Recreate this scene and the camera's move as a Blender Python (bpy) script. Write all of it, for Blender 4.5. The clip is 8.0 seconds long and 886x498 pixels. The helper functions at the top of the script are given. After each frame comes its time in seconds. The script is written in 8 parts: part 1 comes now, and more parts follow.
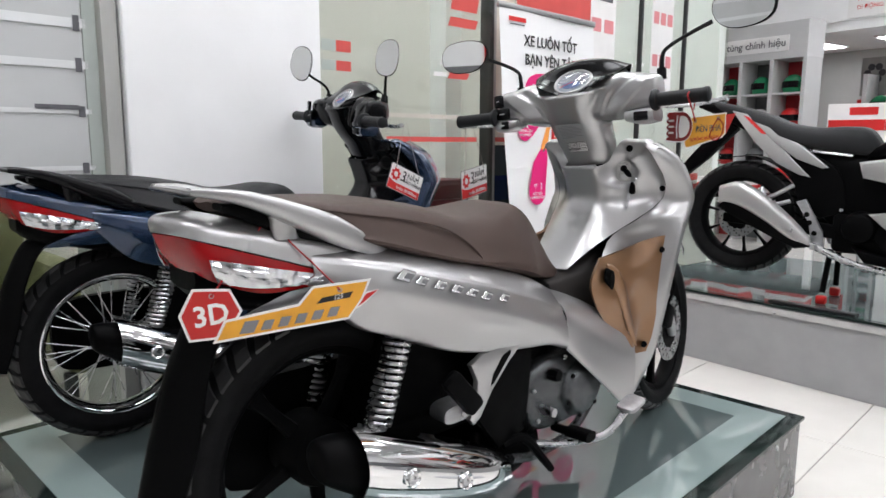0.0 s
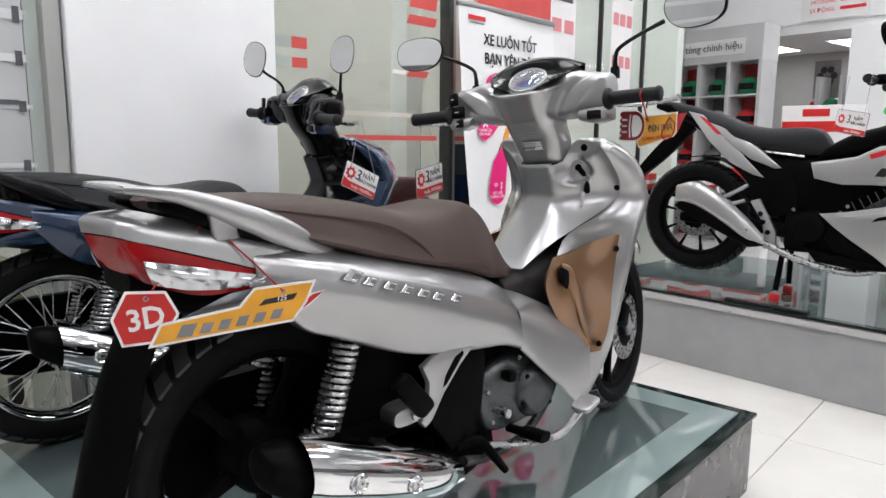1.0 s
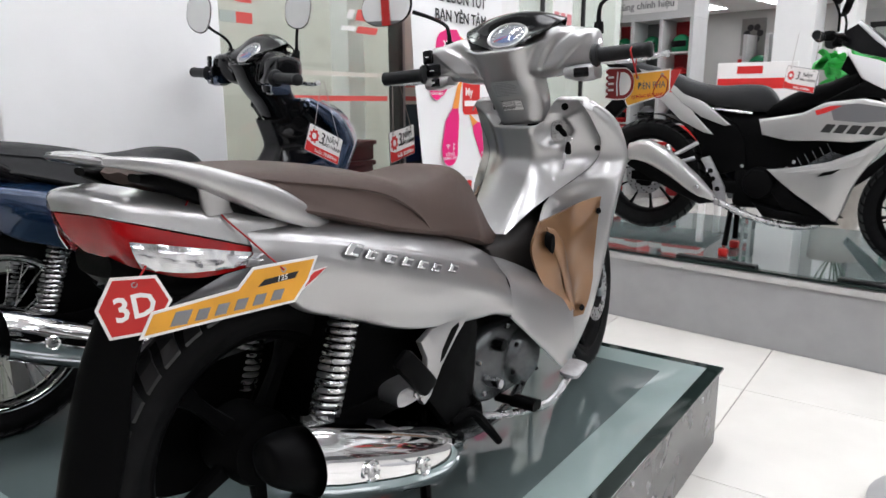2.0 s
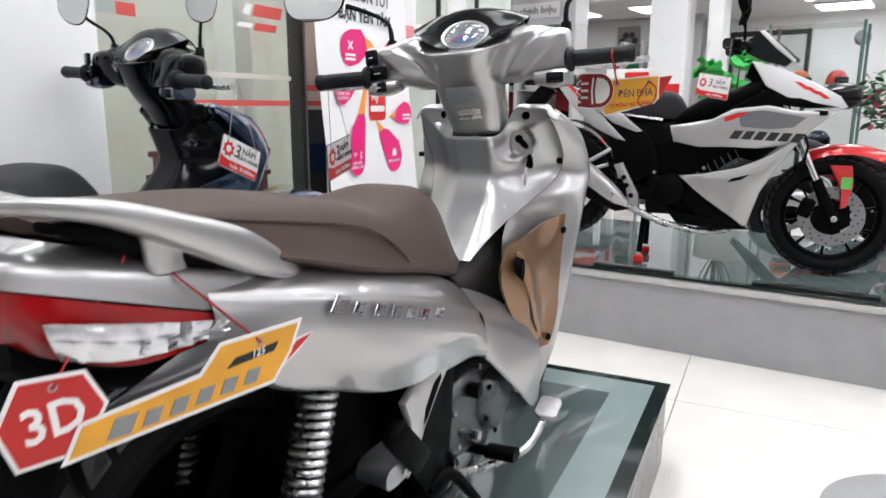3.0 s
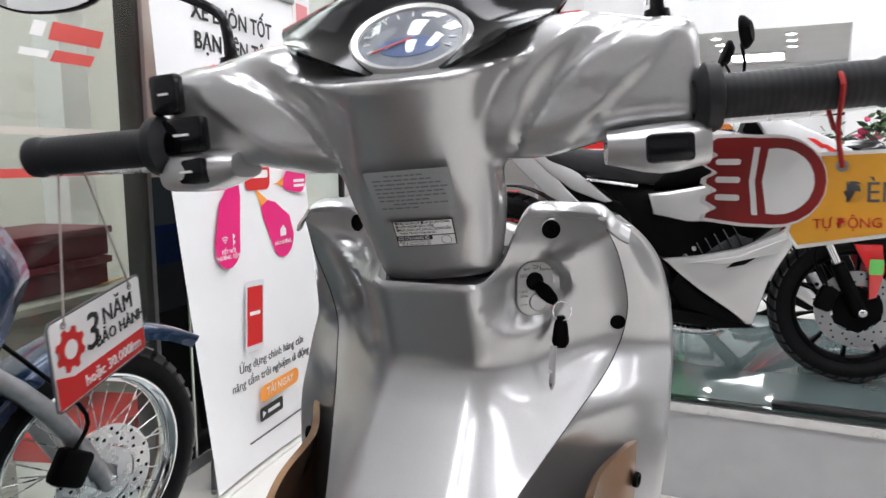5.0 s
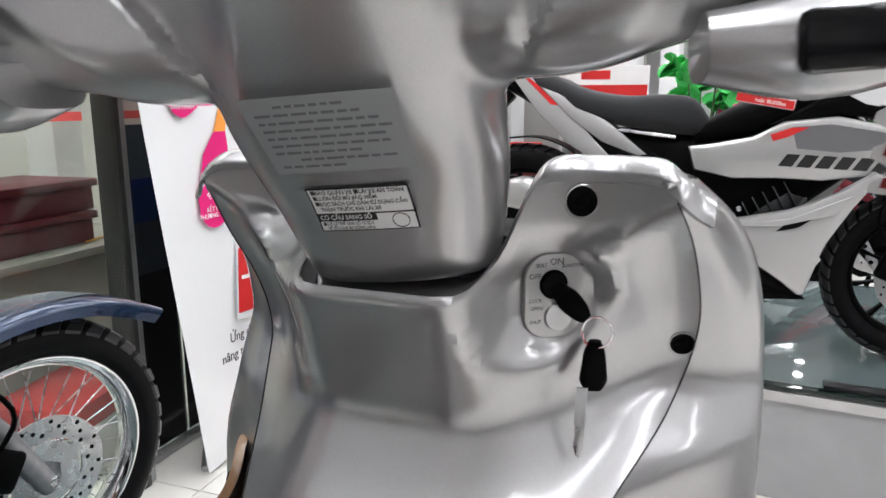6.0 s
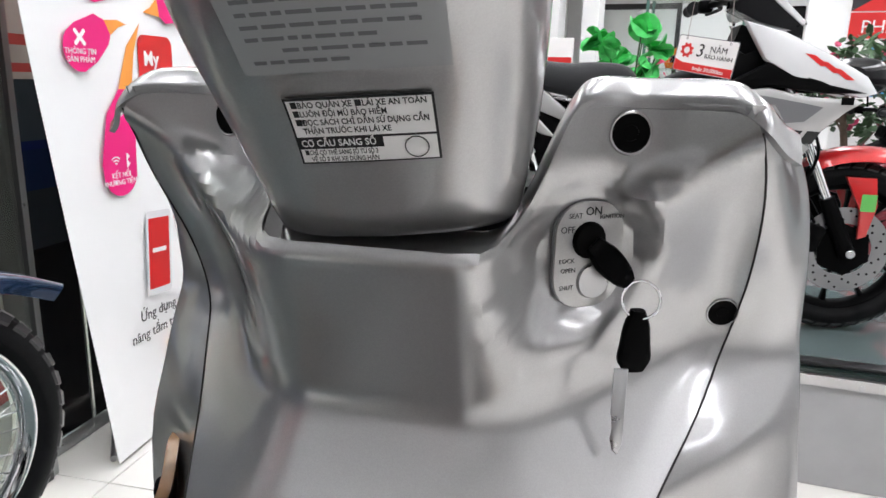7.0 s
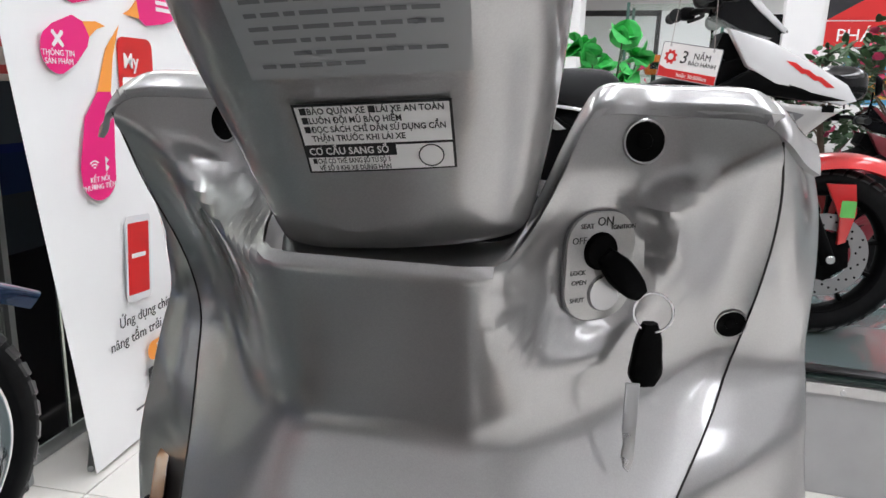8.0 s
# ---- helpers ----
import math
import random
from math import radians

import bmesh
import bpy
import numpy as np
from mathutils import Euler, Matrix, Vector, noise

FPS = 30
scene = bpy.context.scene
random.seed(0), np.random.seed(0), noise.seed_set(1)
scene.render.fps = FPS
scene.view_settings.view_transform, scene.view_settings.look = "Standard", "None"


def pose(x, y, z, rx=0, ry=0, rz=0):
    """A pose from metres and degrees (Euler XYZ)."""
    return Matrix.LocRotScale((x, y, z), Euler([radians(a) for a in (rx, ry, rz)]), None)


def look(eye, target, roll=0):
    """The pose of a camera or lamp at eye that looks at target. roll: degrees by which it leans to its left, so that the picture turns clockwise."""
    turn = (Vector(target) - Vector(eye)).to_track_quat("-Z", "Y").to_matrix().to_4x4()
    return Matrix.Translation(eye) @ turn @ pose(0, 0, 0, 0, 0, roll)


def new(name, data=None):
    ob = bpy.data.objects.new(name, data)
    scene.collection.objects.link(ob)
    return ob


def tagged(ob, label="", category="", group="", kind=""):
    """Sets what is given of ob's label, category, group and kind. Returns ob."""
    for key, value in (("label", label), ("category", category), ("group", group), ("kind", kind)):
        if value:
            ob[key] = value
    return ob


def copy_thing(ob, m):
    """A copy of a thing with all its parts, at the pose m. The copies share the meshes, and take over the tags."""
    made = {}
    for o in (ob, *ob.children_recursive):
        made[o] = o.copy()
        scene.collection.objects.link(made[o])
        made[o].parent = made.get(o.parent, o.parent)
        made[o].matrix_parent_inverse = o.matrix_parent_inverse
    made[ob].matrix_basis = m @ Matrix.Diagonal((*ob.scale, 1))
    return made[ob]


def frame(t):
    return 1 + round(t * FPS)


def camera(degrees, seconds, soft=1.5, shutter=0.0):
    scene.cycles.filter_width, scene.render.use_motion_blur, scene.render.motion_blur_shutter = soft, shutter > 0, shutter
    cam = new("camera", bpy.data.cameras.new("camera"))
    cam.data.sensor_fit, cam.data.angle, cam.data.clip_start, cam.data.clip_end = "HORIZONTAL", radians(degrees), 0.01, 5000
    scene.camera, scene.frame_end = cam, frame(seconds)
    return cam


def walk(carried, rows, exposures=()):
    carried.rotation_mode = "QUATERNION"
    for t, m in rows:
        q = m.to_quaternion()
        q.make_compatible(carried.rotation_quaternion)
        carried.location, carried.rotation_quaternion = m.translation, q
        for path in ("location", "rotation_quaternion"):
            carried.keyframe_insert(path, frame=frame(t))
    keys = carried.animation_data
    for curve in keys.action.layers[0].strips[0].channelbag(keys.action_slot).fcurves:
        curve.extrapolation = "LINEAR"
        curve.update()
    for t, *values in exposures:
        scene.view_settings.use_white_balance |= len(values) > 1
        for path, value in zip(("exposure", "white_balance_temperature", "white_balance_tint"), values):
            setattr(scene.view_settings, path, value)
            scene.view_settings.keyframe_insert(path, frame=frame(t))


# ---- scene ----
import functools

cam = camera(65.2, 8.0, soft=1.5, shutter=0.3)
PATH = [
    (0, (-0.009, -0.014, 1.168), (0.008, 1.963, 0.862), 0.2),
    (0.5, (0.019, -0.004, 1.164), (0.098, 1.971, 0.861), 0.3),
    (1, (0.022, 0.01, 1.165), (0.138, 1.983, 0.858), 0.5),
    (2.5, (-0.186, 0.208, 1.166), (0.294, 2.097, 0.715), 0.0),
    (3, (-0.227, 0.381, 1.176), (0.433, 2.225, 0.768), 0.2),
    (3.5, (-0.15, 0.664, 1.196), (0.644, 2.476, 0.898), -0.2),
    (4, (-0.079, 0.926, 1.217), (0.831, 2.691, 0.978), 0.1),
    (5.5, (0.185, 1.427, 1.227), (1.099, 3.177, 0.905), 0.2),
    (6, (0.249, 1.523, 1.209), (1.100, 3.287, 0.804), 0.1),
    (6.5, (0.253, 1.595, 1.19), (1.186, 3.307, 0.746), 0.3),
    (7, (0.251, 1.63, 1.174), (1.305, 3.263, 0.703), 1.5),
    (7.5, (0.244, 1.641, 1.173), (1.336, 3.25, 0.705), 1.9),
    (8, (0.247, 1.648, 1.174), (1.35, 3.253, 0.717), 1.9),
]
walk(cam, [(t, look(eye, target, roll)) for t, eye, target, roll in PATH],
     ((0.0, -0.08), (1.0, -0.14), (2.5, 0.0), (3.5, 0.06), (4.0, 0.0), (5.5, 0.02), (6.5, 0.12), (7.0, 0.16), (7.5, 0.12), (8.0, -0.08)))

# ---- world ----
world = bpy.data.worlds.new("world")
scene.world = world
world.use_nodes = True
world.node_tree.nodes["Background"].inputs["Color"].default_value = (0.9, 0.95, 1.0, 1)
world.node_tree.nodes["Background"].inputs["Strength"].default_value = 0.25


# ---- materials ----
def mat(name, color, rough=0.5, metal=0.0, noise_scale=0.0, vary=0.0, bump=0.0, bump_scale=200.0, coat=0.0, spec=0.5, trans=0.0, ior=1.45,
        emit=None, power=0.0, rough_vary=0.0, alpha=1.0):
    m = bpy.data.materials.new(name)
    m.use_nodes = True
    nt = m.node_tree
    b = nt.nodes["Principled BSDF"]
    b.inputs["Base Color"].default_value = (*color, 1)
    b.inputs["Roughness"].default_value = rough
    b.inputs["Metallic"].default_value = metal
    b.inputs["Coat Weight"].default_value = coat
    b.inputs["Coat Roughness"].default_value = 0.04
    b.inputs["Specular IOR Level"].default_value = spec
    b.inputs["Transmission Weight"].default_value = trans
    b.inputs["IOR"].default_value = ior
    b.inputs["Alpha"].default_value = alpha
    if emit:
        b.inputs["Emission Color"].default_value = (*emit, 1)
        b.inputs["Emission Strength"].default_value = power
    if vary or bump or rough_vary:
        tc = nt.nodes.new("ShaderNodeTexCoord")
    if vary or rough_vary:
        n1 = nt.nodes.new("ShaderNodeTexNoise")
        n1.inputs["Scale"].default_value = noise_scale
        n1.inputs["Detail"].default_value = 6
        nt.links.new(tc.outputs["Object"], n1.inputs["Vector"])
    if vary:
        ramp = nt.nodes.new("ShaderNodeMapRange")
        ramp.inputs["From Min"].default_value, ramp.inputs["From Max"].default_value = 0.3, 0.7
        ramp.inputs["To Min"].default_value, ramp.inputs["To Max"].default_value = 1 - vary, 1 + vary
        nt.links.new(n1.outputs["Fac"], ramp.inputs["Value"])
        mul = nt.nodes.new("ShaderNodeVectorMath")
        mul.operation = "SCALE"
        mul.inputs[0].default_value = color
        nt.links.new(ramp.outputs["Result"], mul.inputs["Scale"])
        nt.links.new(mul.outputs["Vector"], b.inputs["Base Color"])
    if rough_vary:
        rr = nt.nodes.new("ShaderNodeMapRange")
        rr.inputs["From Min"].default_value, rr.inputs["From Max"].default_value = 0.3, 0.7
        rr.inputs["To Min"].default_value, rr.inputs["To Max"].default_value = max(rough - rough_vary, 0.02), rough + rough_vary
        nt.links.new(n1.outputs["Fac"], rr.inputs["Value"])
        nt.links.new(rr.outputs["Result"], b.inputs["Roughness"])
    if bump:
        n2 = nt.nodes.new("ShaderNodeTexNoise")
        n2.inputs["Scale"].default_value = bump_scale
        n2.inputs["Detail"].default_value = 3
        nt.links.new(tc.outputs["Object"], n2.inputs["Vector"])
        bn = nt.nodes.new("ShaderNodeBump")
        bn.inputs["Strength"].default_value = bump
        bn.inputs["Distance"].default_value = 0.002
        nt.links.new(n2.outputs["Fac"], bn.inputs["Height"])
        nt.links.new(bn.outputs["Normal"], b.inputs["Normal"])
    return m


def flake_paint(name, color, metal=0.75, rough=0.3):
    """Metallic lacquer: fine flakes under a clear coat."""
    m = mat(name, color, rough, metal, coat=1.0)
    nt = m.node_tree
    b = nt.nodes["Principled BSDF"]
    tc = nt.nodes.new("ShaderNodeTexCoord")
    vo = nt.nodes.new("ShaderNodeTexVoronoi")
    vo.inputs["Scale"].default_value = 1800
    nt.links.new(tc.outputs["Object"], vo.inputs["Vector"])
    mp = nt.nodes.new("ShaderNodeMapRange")
    mp.inputs["To Min"].default_value, mp.inputs["To Max"].default_value = 0.94, 1.05
    nt.links.new(vo.outputs["Color"], mp.inputs["Value"])
    mul = nt.nodes.new("ShaderNodeVectorMath")
    mul.operation = "SCALE"
    mul.inputs[0].default_value = color
    nt.links.new(mp.outputs["Result"], mul.inputs["Scale"])
    nt.links.new(mul.outputs["Vector"], b.inputs["Base Color"])
    return m


SILVER = flake_paint("silver_lacquer", (0.41, 0.406, 0.406), 0.74, 0.3)
GOLD = flake_paint("bronze_lacquer", (0.25, 0.13, 0.062), 0.75, 0.34)
BLUE = flake_paint("blue_lacquer", (0.009, 0.027, 0.07), 0.4, 0.22)
RED_PAINT = flake_paint("red_lacquer", (0.55, 0.01, 0.012), 0.2, 0.3)
DARKRED_PAINT = flake_paint("maroon_lacquer", (0.16, 0.01, 0.02), 0.3, 0.3)
WHITE_PAINT = mat("white_lacquer", (0.72, 0.72, 0.73), 0.22, 0.1, coat=0.8, noise_scale=4, vary=0.03)
PALE_PAINT = flake_paint("pale_silver_lacquer", (0.46, 0.455, 0.45), 0.5, 0.3)
GREY_PAINT = flake_paint("grey_lacquer", (0.2, 0.2, 0.21), 0.5, 0.35)
BLACK_GLOSS = mat("black_gloss_plastic", (0.005, 0.005, 0.006), 0.12, spec=0.25, noise_scale=20, rough_vary=0.04)
BLACK_PLASTIC = mat("black_plastic", (0.0028, 0.0028, 0.003), 0.45, spec=0.045, bump=0.15, bump_scale=900, noise_scale=30, rough_vary=0.08)
GREY_PLASTIC = mat("dark_grey_plastic", (0.03, 0.027, 0.026), 0.5, spec=0.3, bump=0.25, bump_scale=1200, noise_scale=30, rough_vary=0.06)
RUBBER = mat("tyre_rubber", (0.006, 0.006, 0.0065), 0.6, spec=0.12, noise_scale=25, vary=0.25, bump=0.2, bump_scale=500)
TREAD = mat("tread_rubber", (0.024, 0.024, 0.025), 0.3, spec=0.5, noise_scale=25, vary=0.2)
DISC = mat("dull_disc_steel", (0.3, 0.3, 0.31), 0.38, 1.0, noise_scale=40, rough_vary=0.08)
GRIP_RUBBER = mat("grip_rubber", (0.01, 0.0105, 0.012), 0.5, spec=0.3, noise_scale=60, vary=0.15)
SEAT_BROWN = mat("brown_vinyl", (0.062, 0.04, 0.033), 0.5, spec=0.35, bump=0.35, bump_scale=1500, noise_scale=12, vary=0.08)
SEAT_BLACK = mat("black_vinyl", (0.012, 0.0125, 0.014), 0.5, spec=0.3, bump=0.35, bump_scale=1500, noise_scale=12, vary=0.12)
CHROME = mat("chrome", (0.82, 0.82, 0.83), 0.06, 1.0, noise_scale=15, rough_vary=0.03)
STEEL = mat("brushed_steel", (0.55, 0.55, 0.56), 0.28, 1.0, noise_scale=40, rough_vary=0.08)
ALLOY = mat("cast_alloy", (0.42, 0.42, 0.43), 0.42, 0.9, noise_scale=60, vary=0.1, bump=0.3, bump_scale=700)
ENGINE = mat("engine_grey", (0.1, 0.105, 0.11), 0.26, 0.8, noise_scale=50, vary=0.1, bump=0.3, bump_scale=600)
RED_LENS = mat("red_lens", (0.3, 0.004, 0.006), 0.07, spec=0.4, noise_scale=8, vary=0.25)
CLEAR_LENS = mat("clear_lens", (0.62, 0.62, 0.64), 0.09, 0.95, coat=1.0, noise_scale=60, rough_vary=0.04)
MIRROR = mat("mirror_glass", (0.88, 0.9, 0.9), 0.015, 1.0)
HOLE = mat("recess_black", (0.004, 0.004, 0.004), 0.7, spec=0.05)
TAG_WHITE = mat("tag_white", (0.82, 0.81, 0.8), 0.35, noise_scale=10, vary=0.02)
TAG_RED = mat("tag_red", (0.5, 0.02, 0.018), 0.35, noise_scale=10, vary=0.06)
TAG_DARKRED = mat("tag_dark_red", (0.24, 0.012, 0.012), 0.35, noise_scale=10, vary=0.06)
TAG_YELLOW = mat("tag_yellow", (0.76, 0.36, 0.035), 0.35, noise_scale=14, vary=0.12)
TAG_GREEN = mat("tag_green", (0.12, 0.45, 0.1), 0.4)
INK = mat("ink_black", (0.015, 0.015, 0.015), 0.5)
PRINT_GREY = mat("print_grey", (0.15, 0.155, 0.16), 0.5)
INK_GREY = mat("ink_grey", (0.1, 0.1, 0.11), 0.5)
CORD = mat("red_cord", (0.35, 0.01, 0.012), 0.7)
CORD_PALE = mat("pale_cord", (0.35, 0.3, 0.28), 0.7)
PINK = mat("print_pink", (0.78, 0.015, 0.19), 0.45)
ORANGE = mat("print_orange", (0.9, 0.34, 0.06), 0.45)
PRINT_RED = mat("print_red", (0.62, 0.02, 0.02), 0.45)
BANNER_WHITE = mat("banner_vinyl", (0.86, 0.86, 0.86), 0.42, noise_scale=3, vary=0.02, bump=0.1, bump_scale=30)
WALL_WHITE = mat("wall_paint", (0.88, 0.88, 0.88), 0.6, noise_scale=5, vary=0.02, bump=0.12, bump_scale=350)
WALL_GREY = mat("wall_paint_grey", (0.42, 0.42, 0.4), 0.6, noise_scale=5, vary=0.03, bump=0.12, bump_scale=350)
DADO = mat("dado_paint_grey", (0.16, 0.165, 0.17), 0.6, noise_scale=5, vary=0.04, bump=0.12, bump_scale=350)
CEIL = mat("ceiling_paint", (0.87, 0.87, 0.87), 0.7, noise_scale=3, vary=0.02)
TILE = mat("floor_tile", (0.72, 0.7, 0.66), 0.16, noise_scale=4, vary=0.04, rough_vary=0.05)
GROUT = mat("floor_grout", (0.35, 0.33, 0.3), 0.8, noise_scale=60, vary=0.15)
PLAT_GLASS = mat("tinted_glass_top", (0.085, 0.11, 0.11), 0.025, ior=1.7, noise_scale=3, vary=0.05)
PLAT_BORDER = mat("frosted_glass_border", (0.24, 0.3, 0.295), 0.03, ior=1.7, noise_scale=3, vary=0.05)
PLAT_EDGE = mat("dark_glass_edge", (0.012, 0.02, 0.018), 0.06)
PLAT_SIDE = mat("charcoal_laminate", (0.09, 0.09, 0.092), 0.25, noise_scale=9, vary=0.1, rough_vary=0.05)
PLAT2_SIDE = mat("grey_laminate", (0.36, 0.36, 0.365), 0.32, noise_scale=9, vary=0.05)
SHELF_PALE = mat("pale_trim", (0.52, 0.51, 0.5), 0.4, noise_scale=12, vary=0.08)
PLAT2_TOP = mat("tinted_glass_top_pale", (0.1, 0.13, 0.13), 0.03, ior=1.7, noise_scale=3, vary=0.08)
FROST = mat("frosted_film", (0.42, 0.46, 0.43), 0.22, noise_scale=2.5, vary=0.08)
FROST_PALE = mat("frosted_film_pale", (0.6, 0.56, 0.5), 0.25, noise_scale=2.5, vary=0.08)
FILM_RED = mat("film_red", (0.62, 0.09, 0.08), 0.3, noise_scale=6, vary=0.08)
BAND_NAVY = mat("band_navy", (0.008, 0.015, 0.075), 0.25, spec=0.15)
BAND_STEEL = mat("band_steel_grey", (0.04, 0.055, 0.065), 0.25, spec=0.2)
BAND_BLUE = mat("band_dull_blue", (0.008, 0.018, 0.055), 0.25, spec=0.15)
BAND_SLATE = mat("band_slate", (0.02, 0.025, 0.03), 0.25, spec=0.15)
OFFICE_WALL = mat("office_paint", (0.66, 0.63, 0.59), 0.5, noise_scale=2.5, vary=0.05)
FROST_SHEET = mat("frosted_sheet", (0.5, 0.51, 0.51), 0.3, noise_scale=1.8, vary=0.1)
FROST_LINE = mat("frosted_line", (0.7, 0.71, 0.71), 0.3, noise_scale=6, vary=0.05)
ALU = mat("aluminium_frame", (0.35, 0.36, 0.36), 0.35, 0.9, noise_scale=30, rough_vary=0.08)
BLACK_BAR = mat("black_profile", (0.015, 0.015, 0.016), 0.35)
LAMP = mat("lamp_glow", (1, 1, 1), 0.5, emit=(0.975, 0.985, 1.04), power=10.2)
DOWNLIGHT = mat("downlight_glow", (1, 1, 1), 0.5, emit=(0.98, 0.98, 0.99), power=45.0)
OLIVE = mat("olive_leatherette", (0.2, 0.2, 0.1), 0.45, noise_scale=8, vary=0.1, bump=0.3, bump_scale=250)
MAROON = mat("maroon_board", (0.14, 0.02, 0.03), 0.45, noise_scale=8, vary=0.12)
WOOD = mat("desk_laminate", (0.35, 0.34, 0.3), 0.45, noise_scale=8, vary=0.08)


# ---- mesh helpers ----
def spline(pts, n, closed=False):
    """Catmull-Rom points through pts, n steps between two of them."""
    out, m = [], len(pts)
    P = [Vector(p) for p in pts]
    last = m if closed else m - 1
    for i in range(last):
        if closed:
            a, b, c, d = P[i - 1], P[i], P[(i + 1) % m], P[(i + 2) % m]
        else:
            b, c = P[i], P[i + 1]
            a = P[i - 1] if i else b * 2 - c
            d = P[i + 2] if i + 2 < m else c * 2 - b
        for k in range(n):
            t = k / n
            out.append(0.5 * ((2 * b) + (c - a) * t + (2 * a - 5 * b + 4 * c - d) * t * t + (3 * b - a - 3 * c + d) * t ** 3))
    if not closed:
        out.append(P[-1])
    return out


def grid(bm, rows, close=False, caps=False):
    vs = [[bm.verts.new(p) for p in r] for r in rows]
    n = len(rows[0])
    for i in range(len(rows) - 1):
        for j in range(n if close else n - 1):
            k = (j + 1) % n
            bm.faces.new((vs[i][j], vs[i][k], vs[i + 1][k], vs[i + 1][j]))
    if caps:
        bm.faces.new(vs[0][::-1])
        bm.faces.new(vs[-1])
    return vs


def smooth_grid(ctrl, nu=4, nv=4, close=False):
    """Dense rows of a smooth surface through a small cage of control points."""
    rows = [spline(r, nv, close) for r in ctrl]
    cols = [spline([r[j] for r in rows], nu) for j in range(len(rows[0]))]
    return [[c[i] for c in cols] for i in range(len(cols[0]))]


def patch(ctrl, nu=4, nv=4, thick=0.0, mirror=False, both=False):
    """A smooth shell through a cage of control points; mirror: to the other side, both: on both sides."""
    bm = bmesh.new()
    for side in ((1, -1) if both else ((-1,) if mirror else (1,))):
        c = [[(x, y * side, z) for x, y, z in r] for r in ctrl]
        grid(bm, smooth_grid(c, nu, nv))
    if thick:
        bmesh.ops.recalc_face_normals(bm, faces=bm.faces)
        bmesh.ops.solidify(bm, geom=bm.faces[:], thickness=thick)
    bmesh.ops.recalc_face_normals(bm, faces=bm.faces)
    return bm


def loft(rings, nu=4, nv=3, caps=True, bm=None):
    """A closed body through rings of control points."""
    bm = bm or bmesh.new()
    start = len(bm.faces)
    grid(bm, smooth_grid(rings, nu, nv, True), True, caps)
    bm.faces.ensure_lookup_table()
    bmesh.ops.recalc_face_normals(bm, faces=bm.faces[start:])
    return bm


def tube(pts, r, n=4, sides=10, bm=None, flat=1.0, caps=True):
    """A round or flattened bar along a smooth line; r: one radius or one for each point."""
    bm = bm or bmesh.new()
    rr = [r] * len(pts) if not hasattr(r, "__len__") else list(r)
    path = spline(pts, n)
    rad = [v.x for v in spline([(q, 0, 0) for q in rr], n)]
    rows, up = [], Vector((0, 0, 1))
    for i, p in enumerate(path):
        d = (path[min(i + 1, len(path) - 1)] - path[max(i - 1, 0)]).normalized()
        if i == 0:
            up = Vector((0, 0, 1)) if abs(d.z) < 0.9 else Vector((1, 0, 0))
        a = d.cross(up).normalized()
        b = a.cross(d).normalized()
        up = b
        rows.append([p + (a * math.cos(2 * math.pi * k / sides) + b * math.sin(2 * math.pi * k / sides) * flat) * rad[i] for k in range(sides)])
    start = len(bm.faces)
    grid(bm, rows, True, caps)
    bm.faces.ensure_lookup_table()
    bmesh.ops.recalc_face_normals(bm, faces=bm.faces[start:])
    return bm


def lathe(profile, n=32, axis="y", at=(0, 0, 0), bm=None, close=False):
    """A turned body: profile of (radius, along)."""
    bm = bm or bmesh.new()
    at = Vector(at)
    rows = []
    for k in range(n):
        a = 2 * math.pi * k / n
        c, s = math.cos(a), math.sin(a)
        if axis == "y":
            rows.append([at + Vector((r * c, h, r * s)) for r, h in profile])
        elif axis == "x":
            rows.append([at + Vector((h, r * c, r * s)) for r, h in profile])
        else:
            rows.append([at + Vector((r * c, r * s, h)) for r, h in profile])
    start = len(bm.faces)
    vs = [[bm.verts.new(p) for p in r] for r in rows]
    m = len(profile)
    for i in range(n):
        for j in range(m if close else m - 1):
            q = (vs[i][j], vs[i][(j + 1) % m], vs[(i + 1) % n][(j + 1) % m], vs[(i + 1) % n][j])
            bm.faces.new(q)
    bmesh.ops.remove_doubles(bm, verts=bm.verts[:], dist=1e-6)
    bm.faces.ensure_lookup_table()
    bmesh.ops.recalc_face_normals(bm, faces=bm.faces[:])
    return bm


def box(sx, sy, sz, at=(0, 0, 0), bevel=0.0, bm=None, m=None):
    bm = bm or bmesh.new()
    g = bmesh.ops.create_cube(bm, size=1)["verts"]
    for v in g:
        v.co = Vector((v.co.x * sx, v.co.y * sy, v.co.z * sz))
    if bevel:
        edges = list({e for v in g for e in v.link_edges})
        r = bmesh.ops.bevel(bm, geom=edges, offset=bevel, segments=2, affect="EDGES", profile=0.5)
        g = list({v for f in r["faces"] for v in f.verts} | {v for v in g if v.is_valid})
    mm = Matrix.Translation(at) if m is None else m
    for v in g:
        v.co = mm @ v.co
    return bm


